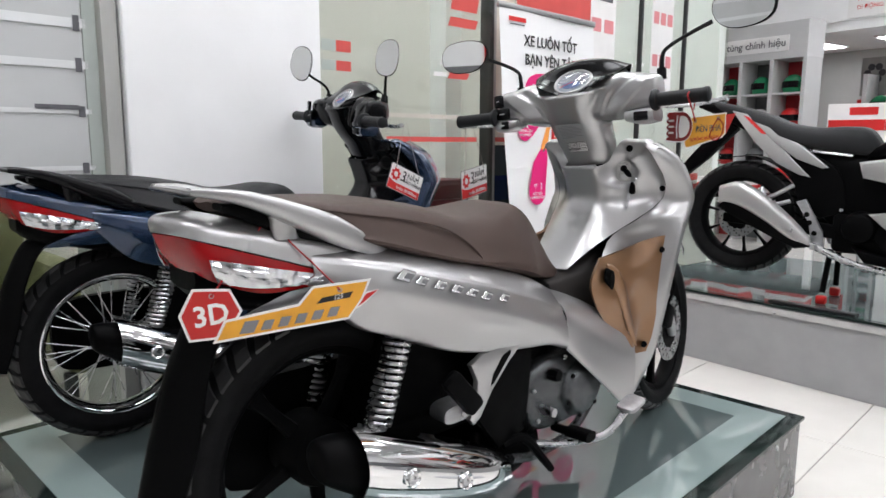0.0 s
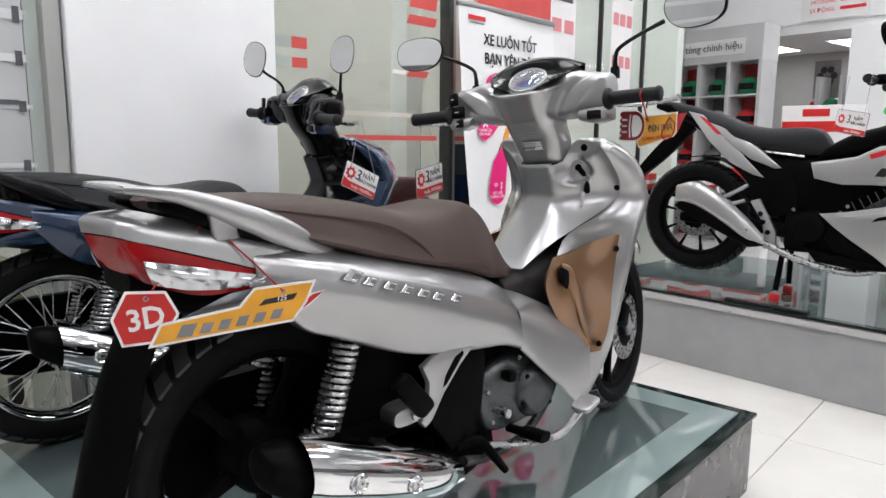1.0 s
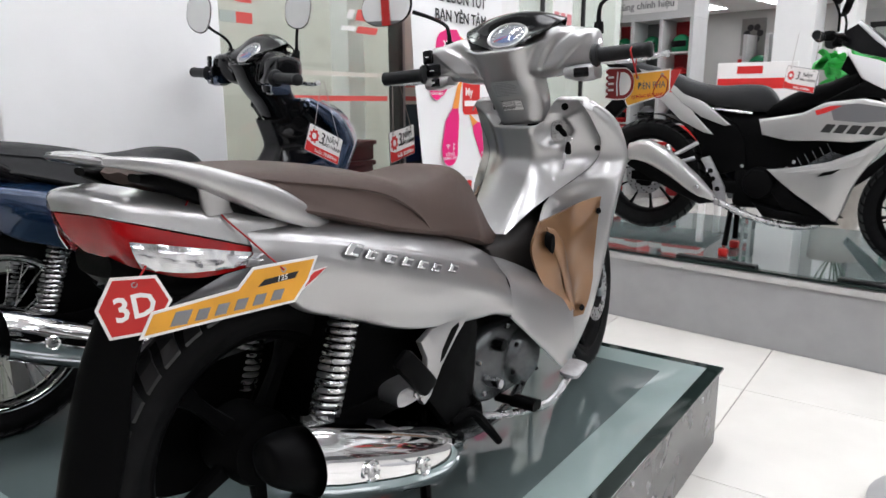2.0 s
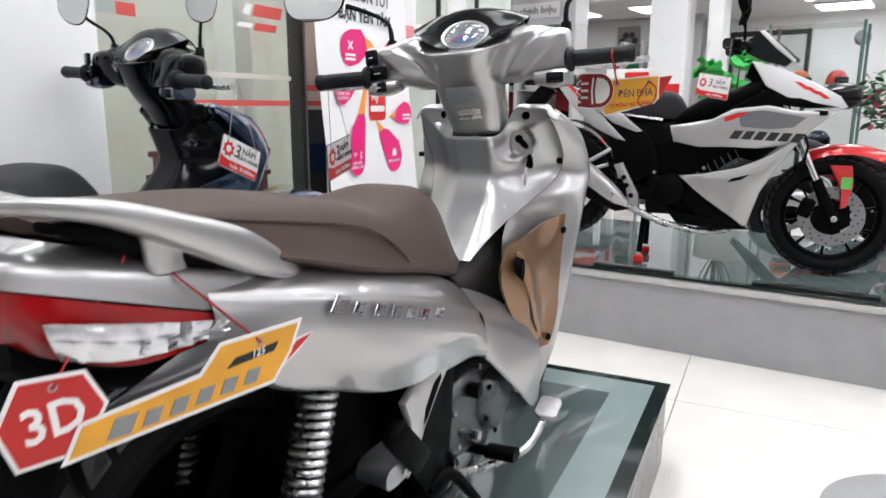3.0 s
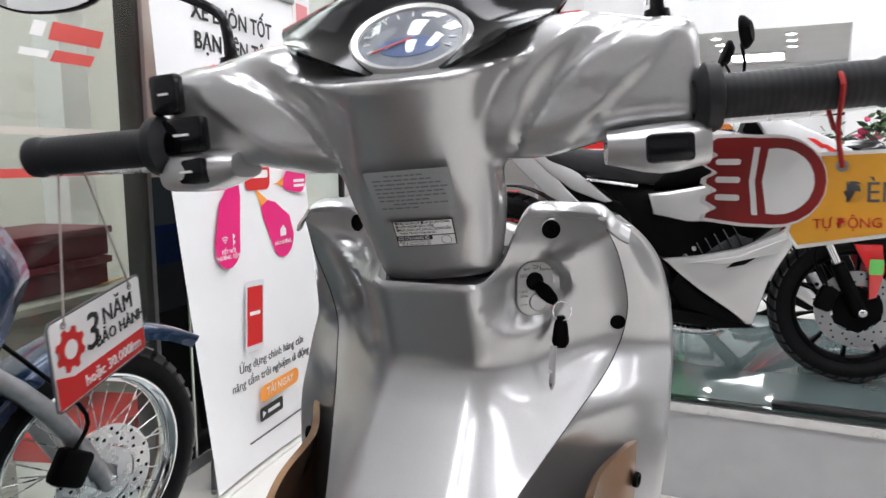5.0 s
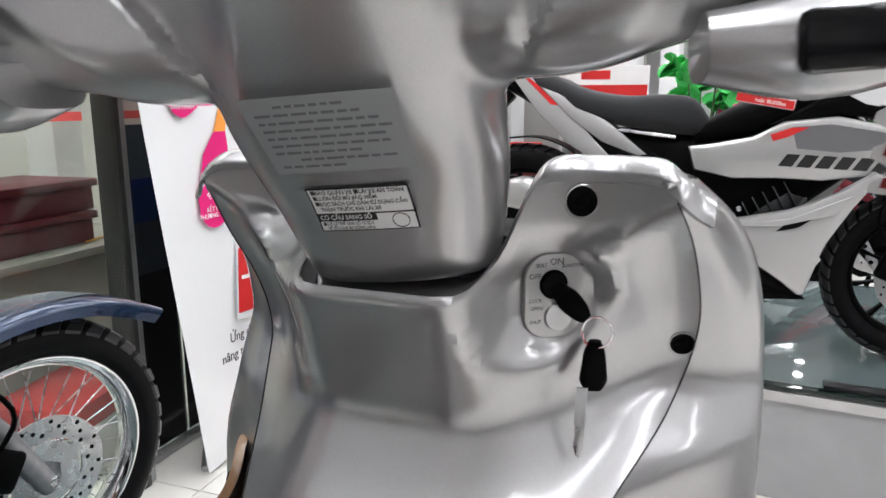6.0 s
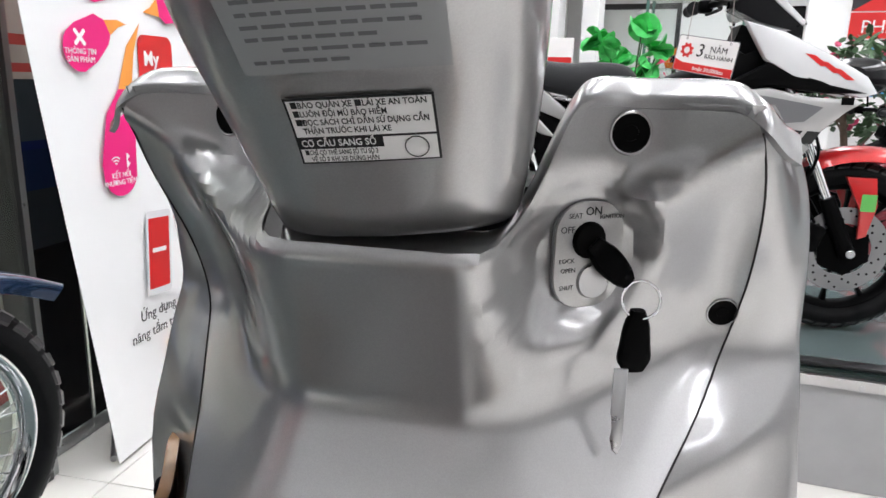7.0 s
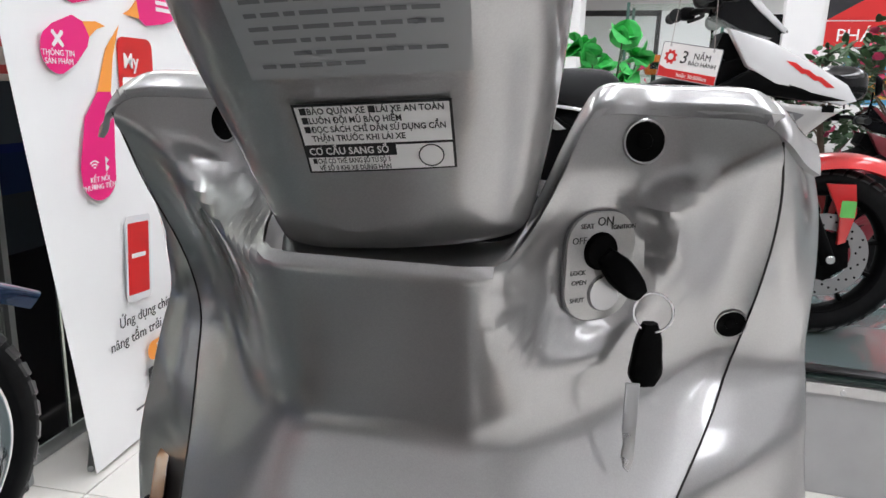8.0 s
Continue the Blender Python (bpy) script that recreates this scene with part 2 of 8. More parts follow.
def plate(outline, thick, bevel=0.0, bm=None, m=None):
    """A flat piece: outline in x and y, thickness up z, then moved by m."""
    bm = bm or bmesh.new()
    start = set(bm.verts)
    f = bm.faces.new([bm.verts.new((x, y, 0)) for x, y in outline])
    if f.normal.z < 0 or sum(a[0] * b[1] - b[0] * a[1] for a, b in zip(outline, list(outline[1:]) + [outline[0]])) < 0:
        bmesh.ops.reverse_faces(bm, faces=[f])
    g = bmesh.ops.extrude_face_region(bm, geom=[f])
    top = [v for v in g["geom"] if isinstance(v, bmesh.types.BMVert)]
    for v in top:
        v.co.z += thick
    if bevel:
        tf = [x for x in g["geom"] if isinstance(x, bmesh.types.BMFace)][0]
        bmesh.ops.bevel(bm, geom=list(tf.edges), offset=bevel, segments=2, affect="EDGES", profile=0.5)
    mine = [v for v in bm.verts if v not in start]
    if m is not None:
        for v in mine:
            v.co = m @ v.co
    bmesh.ops.recalc_face_normals(bm, faces=list({f for v in mine for f in v.link_faces}))
    return bm


def rounded(w, h, r, n=5):
    """Outline of a rectangle with round corners, about the origin."""
    out = []
    for cx, cy, a0 in ((w / 2 - r, h / 2 - r, 0), (-w / 2 + r, h / 2 - r, 90), (-w / 2 + r, -h / 2 + r, 180), (w / 2 - r, -h / 2 + r, 270)):
        for k in range(n + 1):
            a = radians(a0 + 90 * k / n)
            out.append((cx + r * math.cos(a), cy + r * math.sin(a)))
    return out


def oval(a, b, n=28):
    return [(a * math.cos(2 * math.pi * k / n), b * math.sin(2 * math.pi * k / n)) for k in range(n)]


def mesh_of(name, bm, material, smooth=True, angle=38):
    me = bpy.data.meshes.new(name)
    if smooth:
        bm.normal_update()
        for f in bm.faces:
            f.smooth = True
        for e in bm.edges:
            if len(e.link_faces) == 2 and e.calc_face_angle(0) > radians(angle):
                e.smooth = False
    bm.to_mesh(me)
    bm.free()
    me.materials.append(material)
    return me


def part(name, bm, material, parent=None, label="", smooth=True, angle=38, m=None):
    """Links a bmesh as one mesh object under a thing or a part."""
    if m is not None:
        bm.transform(m)
    ob = new(name, mesh_of(name, bm, material, smooth, angle))
    if parent is not None:
        ob.parent = parent
    if label:
        ob["label"] = label
    return ob


def thing(name, label, category, m=None, group=""):
    ob = new(name)
    ob.empty_display_size = 0.1
    if m is not None:
        ob.matrix_basis = m
    return tagged(ob, label, category, group)


def solo(name, bm, material, label, category, m=None, group="", kind="", smooth=True):
    ob = part(name, bm, material, None, "", smooth)
    if m is not None:
        ob.matrix_basis = m
    return tagged(ob, label, category, group, kind)


def text(name, body, size, material, parent, m, depth=0.0006, align="CENTER", squeeze=1.0, shear=0.0, bold=0.0):
    """Lettering as thin raised mesh, in the x-y plane of m."""
    cu = bpy.data.curves.new(name, "FONT")
    cu.body, cu.size, cu.align_x, cu.align_y, cu.extrude, cu.resolution_u, cu.shear = body, size, align, "CENTER", depth, 2, shear
    cu.offset = bold * size
    tmp = bpy.data.objects.new("tmp", cu)
    scene.collection.objects.link(tmp)
    bpy.context.view_layer.update()
    me = bpy.data.meshes.new_from_object(tmp.evaluated_get(bpy.context.evaluated_depsgraph_get()))
    bpy.data.objects.remove(tmp)
    bpy.data.curves.remove(cu)
    me.transform(m @ Matrix.Diagonal((squeeze, 1, 1, 1)))
    me.materials.clear()
    me.materials.append(material)
    ob = new(name, me)
    ob.parent = parent
    return ob


def basis(o, ex, ey):
    """A pose with its x along ex and its y as near to ey as can be."""
    ex = Vector(ex).normalized()
    ez = ex.cross(Vector(ey)).normalized()
    ey = ez.cross(ex)
    m = Matrix((ex, ey, ez)).transposed().to_4x4()
    m.translation = o
    return m

# ---- the showroom ----
BLD = pose(0, 0, 0, 0, 0, 45)          # along and across the glazed front
FAR = pose(3.68, 8.2, 0, 0, 0, -55)    # the far end of the hall
PLAT_Z, PLAT2_Z = 0.28, 0.38


def clear_pane(name, tint, gloss):
    m = bpy.data.materials.new(name)
    m.use_nodes = True
    nt = m.node_tree
    nt.nodes.remove(nt.nodes["Principled BSDF"])
    out = nt.nodes["Material Output"]
    tr = nt.nodes.new("ShaderNodeBsdfTransparent")
    tr.inputs["Color"].default_value = (*tint, 1)
    gl = nt.nodes.new("ShaderNodeBsdfGlossy")
    gl.inputs["Roughness"].default_value = 0.02
    mx = nt.nodes.new("ShaderNodeMixShader")
    mx.inputs["Fac"].default_value = gloss
    nt.links.new(tr.outputs["BSDF"], mx.inputs[1])
    nt.links.new(gl.outputs["BSDF"], mx.inputs[2])
    nt.links.new(mx.outputs["Shader"], out.inputs["Surface"])
    return m


PANE = clear_pane("window_glass", (0.9, 0.93, 0.9), 0.05)
GAUGE_GLASS = clear_pane("gauge_glass", (0.95, 0.96, 0.97), 0.14)
PANE_CLEAR = clear_pane("thin_glass", (0.95, 0.97, 0.96), 0.04)


def structure(name, bm, material, label, m=None, smooth=False):
    ob = part(name, bm, material, None, "", smooth)
    if m is not None:
        ob.matrix_basis = m
    return tagged(ob, label, kind="structure")


# floor slab; the tiles come at the end of the file
floor = structure("floor", box(26, 26, 0.2, (2, 3, -0.106)), GROUT, "pale grey grout bed under glossy cream floor tiles")
structure("ceiling", box(26, 26, 0.15, (2, 3, 4.575)), CEIL, "plain white painted ceiling high over the hall")
structure("wall_south", box(0.2, 22, 3.3, (-5.2, -1, 2.95)), WALL_WHITE, "plain white painted wall closing the hall out of direct view", BLD)
structure("wall_south_dado", box(0.24, 22, 1.3, (-5.2, -1, 0.65)), DADO, "plain grey painted dado closing the hall out of direct view", BLD)
# the east side is unseen: white over grey assumed for the paint's reflections
structure("assumed_wall_east", box(22, 0.2, 3.3, (3.5, -7.2, 2.95)), WALL_WHITE, "plain white painted wall closing the hall out of direct view", BLD)
structure("assumed_wall_east_dado", box(22, 0.24, 1.3, (3.5, -7.2, 0.65)), DADO, "plain grey painted dado closing the hall out of direct view", BLD)
structure("wall_office", box(12, 0.15, 4.6, (2.0, 4.9, 2.3)), OFFICE_WALL, "beige painted back wall of the office behind the glass", BLD)
structure("wall_office_end", box(0.12, 2.2, 4.6, (6.4, 3.85, 2.3)), WALL_WHITE, "white partition wall between office and hall", BLD)

# white pillar and the glazed front beside it
structure("pillar", box(0.8, 0.5, 4.5, (1.338, 2.685, 2.25), 0.006), WALL_WHITE, "broad white painted pillar with faint soft shadows", BLD)
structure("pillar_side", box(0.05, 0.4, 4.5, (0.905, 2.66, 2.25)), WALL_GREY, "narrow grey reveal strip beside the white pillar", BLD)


def glazing(name, s0, s1, v, z0, z1, material, label):
    return structure(name, box(s1 - s0, 0.012, z1 - z0, ((s0 + s1) / 2, v, (z0 + z1) / 2)), material, label, BLD)


window_1 = glazing("window_1", -3.0, 0.875, 2.5, 0.05, 3.4, PANE, "large clear shop window with pale frosted stripes")
window_2 = glazing("window_2", 1.745, 2.842, 2.455, 0.05, 3.4, PANE, "tall clear glass panel with red film stripes")
window_3 = glazing("window_3", 2.915, 3.9, 2.55, 0.05, 3.4, PANE, "tall glass panel covered with dark and red bands")
part("frame", box(0.035, 0.07, 3.4, (2.86, 2.5, 1.7), 0.004), BLACK_BAR, window_2, "black rubber upright")
part("frame", box(0.03, 0.05, 3.4, (2.893, 2.5, 1.7), 0.004), ALU, window_2, "dark aluminium upright")
part("frame", box(0.018, 0.03, 3.4, (3.145, 2.56, 1.7), 0.003), ALU, window_3, "thin aluminium bar")
part("frame", box(1.0, 0.05, 0.05, (3.4, 2.57, 0.025), 0.003), ALU, window_3, "dark aluminium sill")
part("frame", box(4.7, 0.06, 0.05, (-0.3, 2.5, 0.025)), ALU, window_1)


def film(win, s0, s1, z0, z1, material, v=2.443, slant=0.0):
    m = Matrix(((1, 0, 0, 0), (0, 0, 1, v - 0.002), (0, 1, 0, 0), (0, 0, 0, 1)))
    part("pane_strip", plate([(s0, z0), (s1 - slant, z0), (s1, z1), (s0 + slant, z1)], 0.0015), material, win, smooth=False).matrix_basis = m


film(window_2, 2.1, 2.72, 1.168, 1.192, FILM_RED)
film(window_2, 1.82, 1.9, 1.545, 1.592, FILM_RED)
film(window_2, 1.82, 1.9, 1.466, 1.508, FILM_RED)
film(window_2, 1.745, 1.82, 1.545, 1.592, FROST)
film(window_2, 1.745, 1.82, 1.466, 1.508, FROST)
film(window_2, 2.5, 2.7, 1.535, 1.585, FILM_RED, slant=0.02)
film(window_2, 2.44, 2.5, 1.54, 1.58, TAG_WHITE, slant=0.02)
film(window_2, 2.5, 2.66, 1.478, 1.51, FILM_RED, slant=0.02)
film(window_2, 2.4, 2.5, 1.485, 1.505, TAG_WHITE, slant=0.01)
film(window_2, 2.5, 2.72, 1.73, 1.775, FILM_RED, slant=0.02)
film(window_2, 2.52, 2.73, 1.81, 1.9, FILM_RED, slant=0.02)
film(window_2, 1.76, 2.74, 1.28, 1.3, FROST_PALE)
for k, (z0, z1) in enumerate(((1.53, 1.56), (1.40, 1.425), (1.255, 1.27), (1.07, 1.085))):
    film(window_1, -2.9, 0.84, z0, z1, FROST_LINE, 2.488)
    film(window_1, 0.8, 0.82, z0 - 0.01, z1 + 0.01, INK_GREY, 2.485)
film(window_1, 0.67, 0.8, 1.268, 1.283, INK_GREY, 2.484)
film(window_1, 0.83, 0.872, 0.6, 3.3, FROST, 2.488)
film(window_1, -2.95, 0.828, 1.03, 3.35, FROST_SHEET, 2.492)
# opaque colour bands stacked over the height of window_3
for z0, z1, m in ((1.27, 2.6, FROST_PALE), (1.241, 1.27, FILM_RED), (1.193, 1.241, FROST_PALE), (1.169, 1.193, FILM_RED), (1.15, 1.169, FROST_PALE),
                  (0.98, 1.15, BAND_STEEL), (0.955, 0.98, BAND_NAVY), (0.84, 0.955, BAND_BLUE), (0.67, 0.84, BAND_SLATE), (0.06, 0.67, BLACK_GLOSS)):
    film(window_3, 2.92, 3.135, z0, z1, m, 2.54)
for z0, z1, m in ((1.15, 2.6, FILM_RED), (0.79, 1.15, BAND_NAVY), (0.06, 0.79, BLACK_GLOSS)):
    film(window_3, 3.155, 3.9, z0, z1, m, 2.54)

# narrow red upright on the wall behind the visitor
structure("wall_strip", box(0.04, 0.1, 4.4, (-5.06, 1.95, 2.2)), TAG_RED, "narrow red upright strip on the white wall", BLD)

# glass screen with black profiles further down the hall
window_4 = structure("window_4", box(2.6, 0.012, 3.2, (5.2, 2.75, 1.6)), PANE, "clear glass screen with narrow black uprights", BLD)
for s in (3.95, 4.88, 5.6):
    part("upright", box(0.03, 0.03, 3.2, (s, 2.73, 1.6), 0.003), BLACK_BAR, window_4, "narrow black upright")


def sheet(parent, k0, k1, z0, z1, off, material, name="panel"):
    m = FAR @ Matrix(((1, 0, 0, 0), (0, 0, -1, off), (0, 1, 0, 0), (0, 0, 0, 1)))
    return part(name, plate([(k0, z0), (k1, z0), (k1, z1), (k0, z1)], 0.012), material, parent, smooth=False, m=m)


# far end: white fascia under the gallery, recessed bay below it
structure("wall_far", box(16, 0.2, 4.6, (2.5, 3.6, 2.3)), WALL_WHITE, "plain white painted far wall of the hall", FAR)
structure("fascia", box(8.4, 0.2, 0.32, (3.6, 0.6, 2.56)), WALL_WHITE, "broad white fascia band under the gallery", FAR)
structure("fascia_upper", box(2.6, 0.2, 1.4, (0.75, 0.58, 3.2)), WALL_WHITE, "tall white fascia over the parts corner", FAR)
structure("gallery_floor", box(11.0, 2.9, 0.1, (2.6, 2.1, 2.47)), CEIL, "white soffit of the gallery with small downlights", FAR)
for k, w in ((1.5, 0.42), (2.02, 0.16), (4.05, 0.3)):
    structure("column", box(w, 0.3, 2.42, (k, 0.62, 1.21), 0.004), WALL_WHITE, "slim white painted column under the gallery", FAR)
structure("wall_recess", box(2.4, 0.1, 2.42, (0.1, 2.6, 1.21)), WALL_GREY, "grey painted wall at the back of the recess", FAR)
structure("wall_hall_left", box(5.0, 0.15, 4.5, (-4.2, 0.4, 2.25)), WALL_WHITE, "plain white painted wall behind the glass screen", FAR)

# ---- lights ----
def light_panel(s, v, ls, lv):
    t = thing("ceiling_light", "long white ceiling light panel in a thin frame, added out of view", "ceiling light", BLD @ pose(s, v, 4.5), "ceiling light panels")
    part("frame", box(ls + 0.06, lv + 0.06, 0.03, (0, 0, -0.015)), TAG_WHITE, t, smooth=False)
    part("diffuser", box(ls, lv, 0.012, (0, 0, -0.038)), LAMP, t, "glowing white diffuser", smooth=False)


for s in (0.2, 2.8, 5.4):
    for v in (-5.0, -2.4, 0.2):
        light_panel(s, v, 1.8, 0.6)
# extra unseen row, added to brighten the leg shield from above
for s in (-0.9, 1.5, 3.9):
    light_panel(s, 1.5, 1.8, 0.6)
for s in (-1.5, 0.6, 2.7, 4.8):
    light_panel(s, 3.7, 1.6, 0.6)
# further unseen panels, added to keep the far end bright
for s, v in ((7.6, -0.6), (7.6, -3.2), (9.2, 1.0)):
    light_panel(s, v, 1.8, 0.7)
light_panel(7.6, 1.8, 1.8, 0.35)


def downlight(m):
    t = thing("downlight", "small round recessed downlight glowing white", "downlight", m, "downlights")
    part("rim", lathe([(0.05, 0), (0.065, 0), (0.065, -0.01), (0.05, -0.012)], 16, "z"), TAG_WHITE, t)
    part("lens", lathe([(0.0, -0.006), (0.05, -0.006)], 16, "z"), DOWNLIGHT, t, "glowing lens")
    return t


first = downlight(FAR @ pose(2.7, 1.0, 2.418))
for k in (2.7, 3.4, 4.1, 4.9):
    for o in (1.0, 1.45, 1.9):
        if (k, o) != (2.7, 1.0):
            copy_thing(first, FAR @ pose(k, o, 2.418))
for s in (-1.2, 0.4, 1.3, 2.2, 3.1, 4.0):
    for v in (-3.7, -1.1, 1.5):
        copy_thing(first, BLD @ pose(s, v, 4.498))


def soffit_panel(k, o):
    t = thing("ceiling_light", "square white light panel under the gallery", "ceiling light", FAR @ pose(k, o, 2.418), "gallery light panels")
    part("frame", box(0.64, 0.64, 0.02, (0, 0, -0.01)), TAG_WHITE, t, smooth=False)
    part("diffuser", box(0.58, 0.58, 0.008, (0, 0, -0.024)), LAMP, t, "glowing white diffuser", smooth=False)


for k, o in ((-0.2, 1.6), (1.0, 1.6), (3.0, 2.6), (4.6, 2.6)):
    soffit_panel(k, o)

# ---- underbone motorbikes (x forward from the front axle, y left, z up from the stand) ----
@functools.lru_cache(None)
def dense_table(keys, vals):
    """Close samples of a smooth curve through a table."""
    p = spline([(k, v, 0) for k, v in zip(keys, vals)], 12)
    return np.array([q.x for q in p]), np.array([q.y for q in p])


def lerp_table(keys, vals, z):
    kx, vy = dense_table(tuple(keys), tuple(vals))
    return float(np.interp(z, kx, vy))


def smoothstep(a, b, x):
    t = min(max((x - a) / (b - a), 0), 1)
    return t * t * (3 - 2 * t)


def ring_xz(y, xr, xf, zb, zt, p=2.5, n=14):
    """A rounded closed section across the bike at y."""
    cx, cz, rx, rz = (xr + xf) / 2, (zb + zt) / 2, abs(xf - xr) / 2, (zt - zb) / 2
    out = []
    for k in range(n):
        a = 2 * math.pi * k / n
        c, s = math.cos(a), math.sin(a)
        out.append((cx + rx * math.copysign(abs(c) ** (2 / p), c), y, cz + rz * math.copysign(abs(s) ** (2 / p), s)))
    return out


def ring_xy(z, xr, xf, hw, p=2.6, n=14, lean=0.0):
    cx, rx = (xr + xf) / 2, abs(xf - xr) / 2
    out = []
    for k in range(n):
        a = 2 * math.pi * k / n
        c, s = math.cos(a), math.sin(a)
        dx = rx * math.copysign(abs(c) ** (2 / p), c)
        out.append((cx + dx, hw * math.copysign(abs(s) ** (2 / p), s), z + lean * dx))
    return out


def ring_yz(x, yc, zc, ry, rz, p=2.4, n=14):
    out = []
    for k in range(n):
        a = 2 * math.pi * k / n
        c, s = math.cos(a), math.sin(a)
        out.append((x, yc + ry * math.copysign(abs(c) ** (2 / p), c), zc + rz * math.copysign(abs(s) ** (2 / p), s)))
    return out


def steer(angle, rake=26.5, foot=0.08):
    """The turn of handlebar, fork and front wheel about the raked steering axis."""
    a = radians(rake)
    axis = Vector((-math.sin(a), 0, math.cos(a)))
    return Matrix.Translation((foot, 0, 0)) @ Matrix.Rotation(radians(angle), 4, axis) @ Matrix.Translation((-foot, 0, 0))


def tyre_mesh(R, w, rim, blocks, seed):
    prof = spline([(R, 0, 0), (R - 0.006, w * 0.28, 0), (R - 0.024, w * 0.46, 0), (R - 0.045, w * 0.5, 0), (rim + 0.012, w * 0.4, 0), (rim, w * 0.3, 0),
                   (rim, -w * 0.3, 0), (rim + 0.012, -w * 0.4, 0), (R - 0.045, -w * 0.5, 0), (R - 0.024, -w * 0.46, 0), (R - 0.006, -w * 0.28, 0)], 2, True)
    bm = lathe([(p.x - 0.004, p.y) for p in prof], 56, "y", close=True)
    tread = bmesh.new()
    for k in range(blocks):
        for side in (-1, 1):
            a = 2 * math.pi * (k + (0.5 if side > 0 else 0)) / blocks
            rows = []
            for i, (fr, fy) in enumerate(((R + 0.001, 0.05), (R - 0.004, 0.26), (R - 0.018, 0.43))):
                half = (0.34, 0.3, 0.36)[i] * 2 * math.pi / blocks
                sk = (0.0, 0.25, 0.55)[i] * 2 * math.pi / blocks
                rows.append([Vector((fr * math.cos(a + sk + d), side * fy * w, fr * math.sin(a + sk + d))) for d in (-half, half)])
            low = [[p * 1.0 - Vector((p.x, 0, p.z)).normalized() * 0.008 for p in r] for r in rows]
            vt = [[tread.verts.new(p) for p in r] for r in rows]
            vl = [[tread.verts.new(p) for p in r] for r in low]
            for i in range(2):
                tread.faces.new((vt[i][0], vt[i][1], vt[i + 1][1], vt[i + 1][0]))
            for i in range(2):
                for j in (0, 1):
                    tread.faces.new((vt[i][j], vt[i + 1][j], vl[i + 1][j], vl[i][j]))
            for i in (0, 2):
                tread.faces.new((vt[i][0], vt[i][1], vl[i][1], vl[i][0]))
    bmesh.ops.recalc_face_normals(tread, faces=tread.faces)
    return bm, tread


def disc_mesh(r0, r1, y, holes=30):
    """A brake disc with drilled holes shown as dark studs' seats."""
    bm = lathe([(r0, y - 0.002), (r1, y - 0.002), (r1, y + 0.002), (r0, y + 0.002)], 48, "y", close=True)
    return bm


def wheel(root, x, z, R, w, rim, cast, spokes, m, disc=None, hub_mat=None, rim_mat=None, name="wheel", turn=0.2, slim=1.0, disc_mat=None):
    hub = lathe([(0.0, -0.05), (0.028, -0.05), (0.034, -0.03), (0.05 if not cast else 0.036, -0.02), (0.05 if not cast else 0.036, 0.02), (0.034, 0.03), (0.028, 0.05), (0, 0.05)], 24, "y")
    at = m @ Matrix.Translation((x, 0, z)) @ Matrix.Rotation(turn, 4, "Y")
    wh = part(name, hub, hub_mat or BLACK_PLASTIC, root, "", m=at)
    ty, tread = tyre_mesh(R, w, rim, 38, 1)
    part("tyre", ty, RUBBER, wh, "black rubber tyre", m=at)
    part("tread", tread, TREAD, wh, "raised tread blocks", smooth=False, m=at)["kind"] = "stuff"
    rm = rim_mat or BLACK_PLASTIC
    part("rim", lathe([(p.x, p.y) for p in spline([(rim + 0.004, w * 0.36, 0), (rim - 0.004, w * 0.38, 0), (rim - 0.012, w * 0.3, 0), (rim - 0.02, w * 0.16, 0), (rim - 0.022, 0, 0),
         (rim - 0.02, -w * 0.16, 0), (rim - 0.012, -w * 0.3, 0), (rim - 0.004, -w * 0.38, 0), (rim + 0.004, -w * 0.36, 0)], 2)], 48, "y"), rm, wh, m=at)
    sp = None
    if cast:
        for k in range(spokes):
            a = 2 * math.pi * k / spokes
            b = loft([ring_yz(0.03, 0, 0, 0.016, 0.02 * slim, 3, 8), ring_yz(0.09, 0, 0, 0.013, 0.015 * slim, 3, 8), ring_yz(0.15, 0, 0, 0.012, 0.013 * slim, 3, 8), ring_yz(rim - 0.015, 0, 0, 0.016, 0.026 * slim, 3, 8)], 2, 1)
            part("spoke", b, rm, wh, m=at @ Matrix.Rotation(a, 4, "Y"))
    else:
        for k in range(spokes):
            a = 2 * math.pi * k / spokes
            side = 1 if k % 2 else -1
            lean = 0.5 if (k // 2) % 2 else -0.5
            p0 = (0.047 * math.cos(a), side * 0.022, 0.047 * math.sin(a))
            p1 = ((rim - 0.018) * math.cos(a + lean * 0.62), 0, (rim - 0.018) * math.sin(a + lean * 0.62))
            b = tube([p0, p1], 0.0016, 1, 6)
            part("spoke", b, STEEL, wh, m=at)
    if disc is not None:
        y, r = disc
        d = part("brake_disc", disc_mesh(r * 0.62, r, y), disc_mat or STEEL, wh, "drilled steel brake disc", m=at)
        part("disc_carrier", lathe([(0.03, y - 0.003), (r * 0.64, y - 0.003), (r * 0.64, y + 0.003), (0.03, y + 0.003)], 6, "y", close=True), BLACK_PLASTIC if cast else STEEL, wh, m=at)
        pts = bmesh.new()
        for k in range(36):
            a = 2 * math.pi * k / 36
            rr = r * (0.72 + 0.1 * (k % 3))
            for s in (-1, 1):
                lathe([(0, y + s * 0.0024), (0.0042, y + s * 0.0024), (0.0042, y + s * 0.0018)], 8, "y", (rr * math.cos(a), 0, rr * math.sin(a)), pts)
        part("disc_holes", pts, HOLE, wh, "small drilled holes", smooth=False, m=at)["kind"] = "stuff"
    return wh


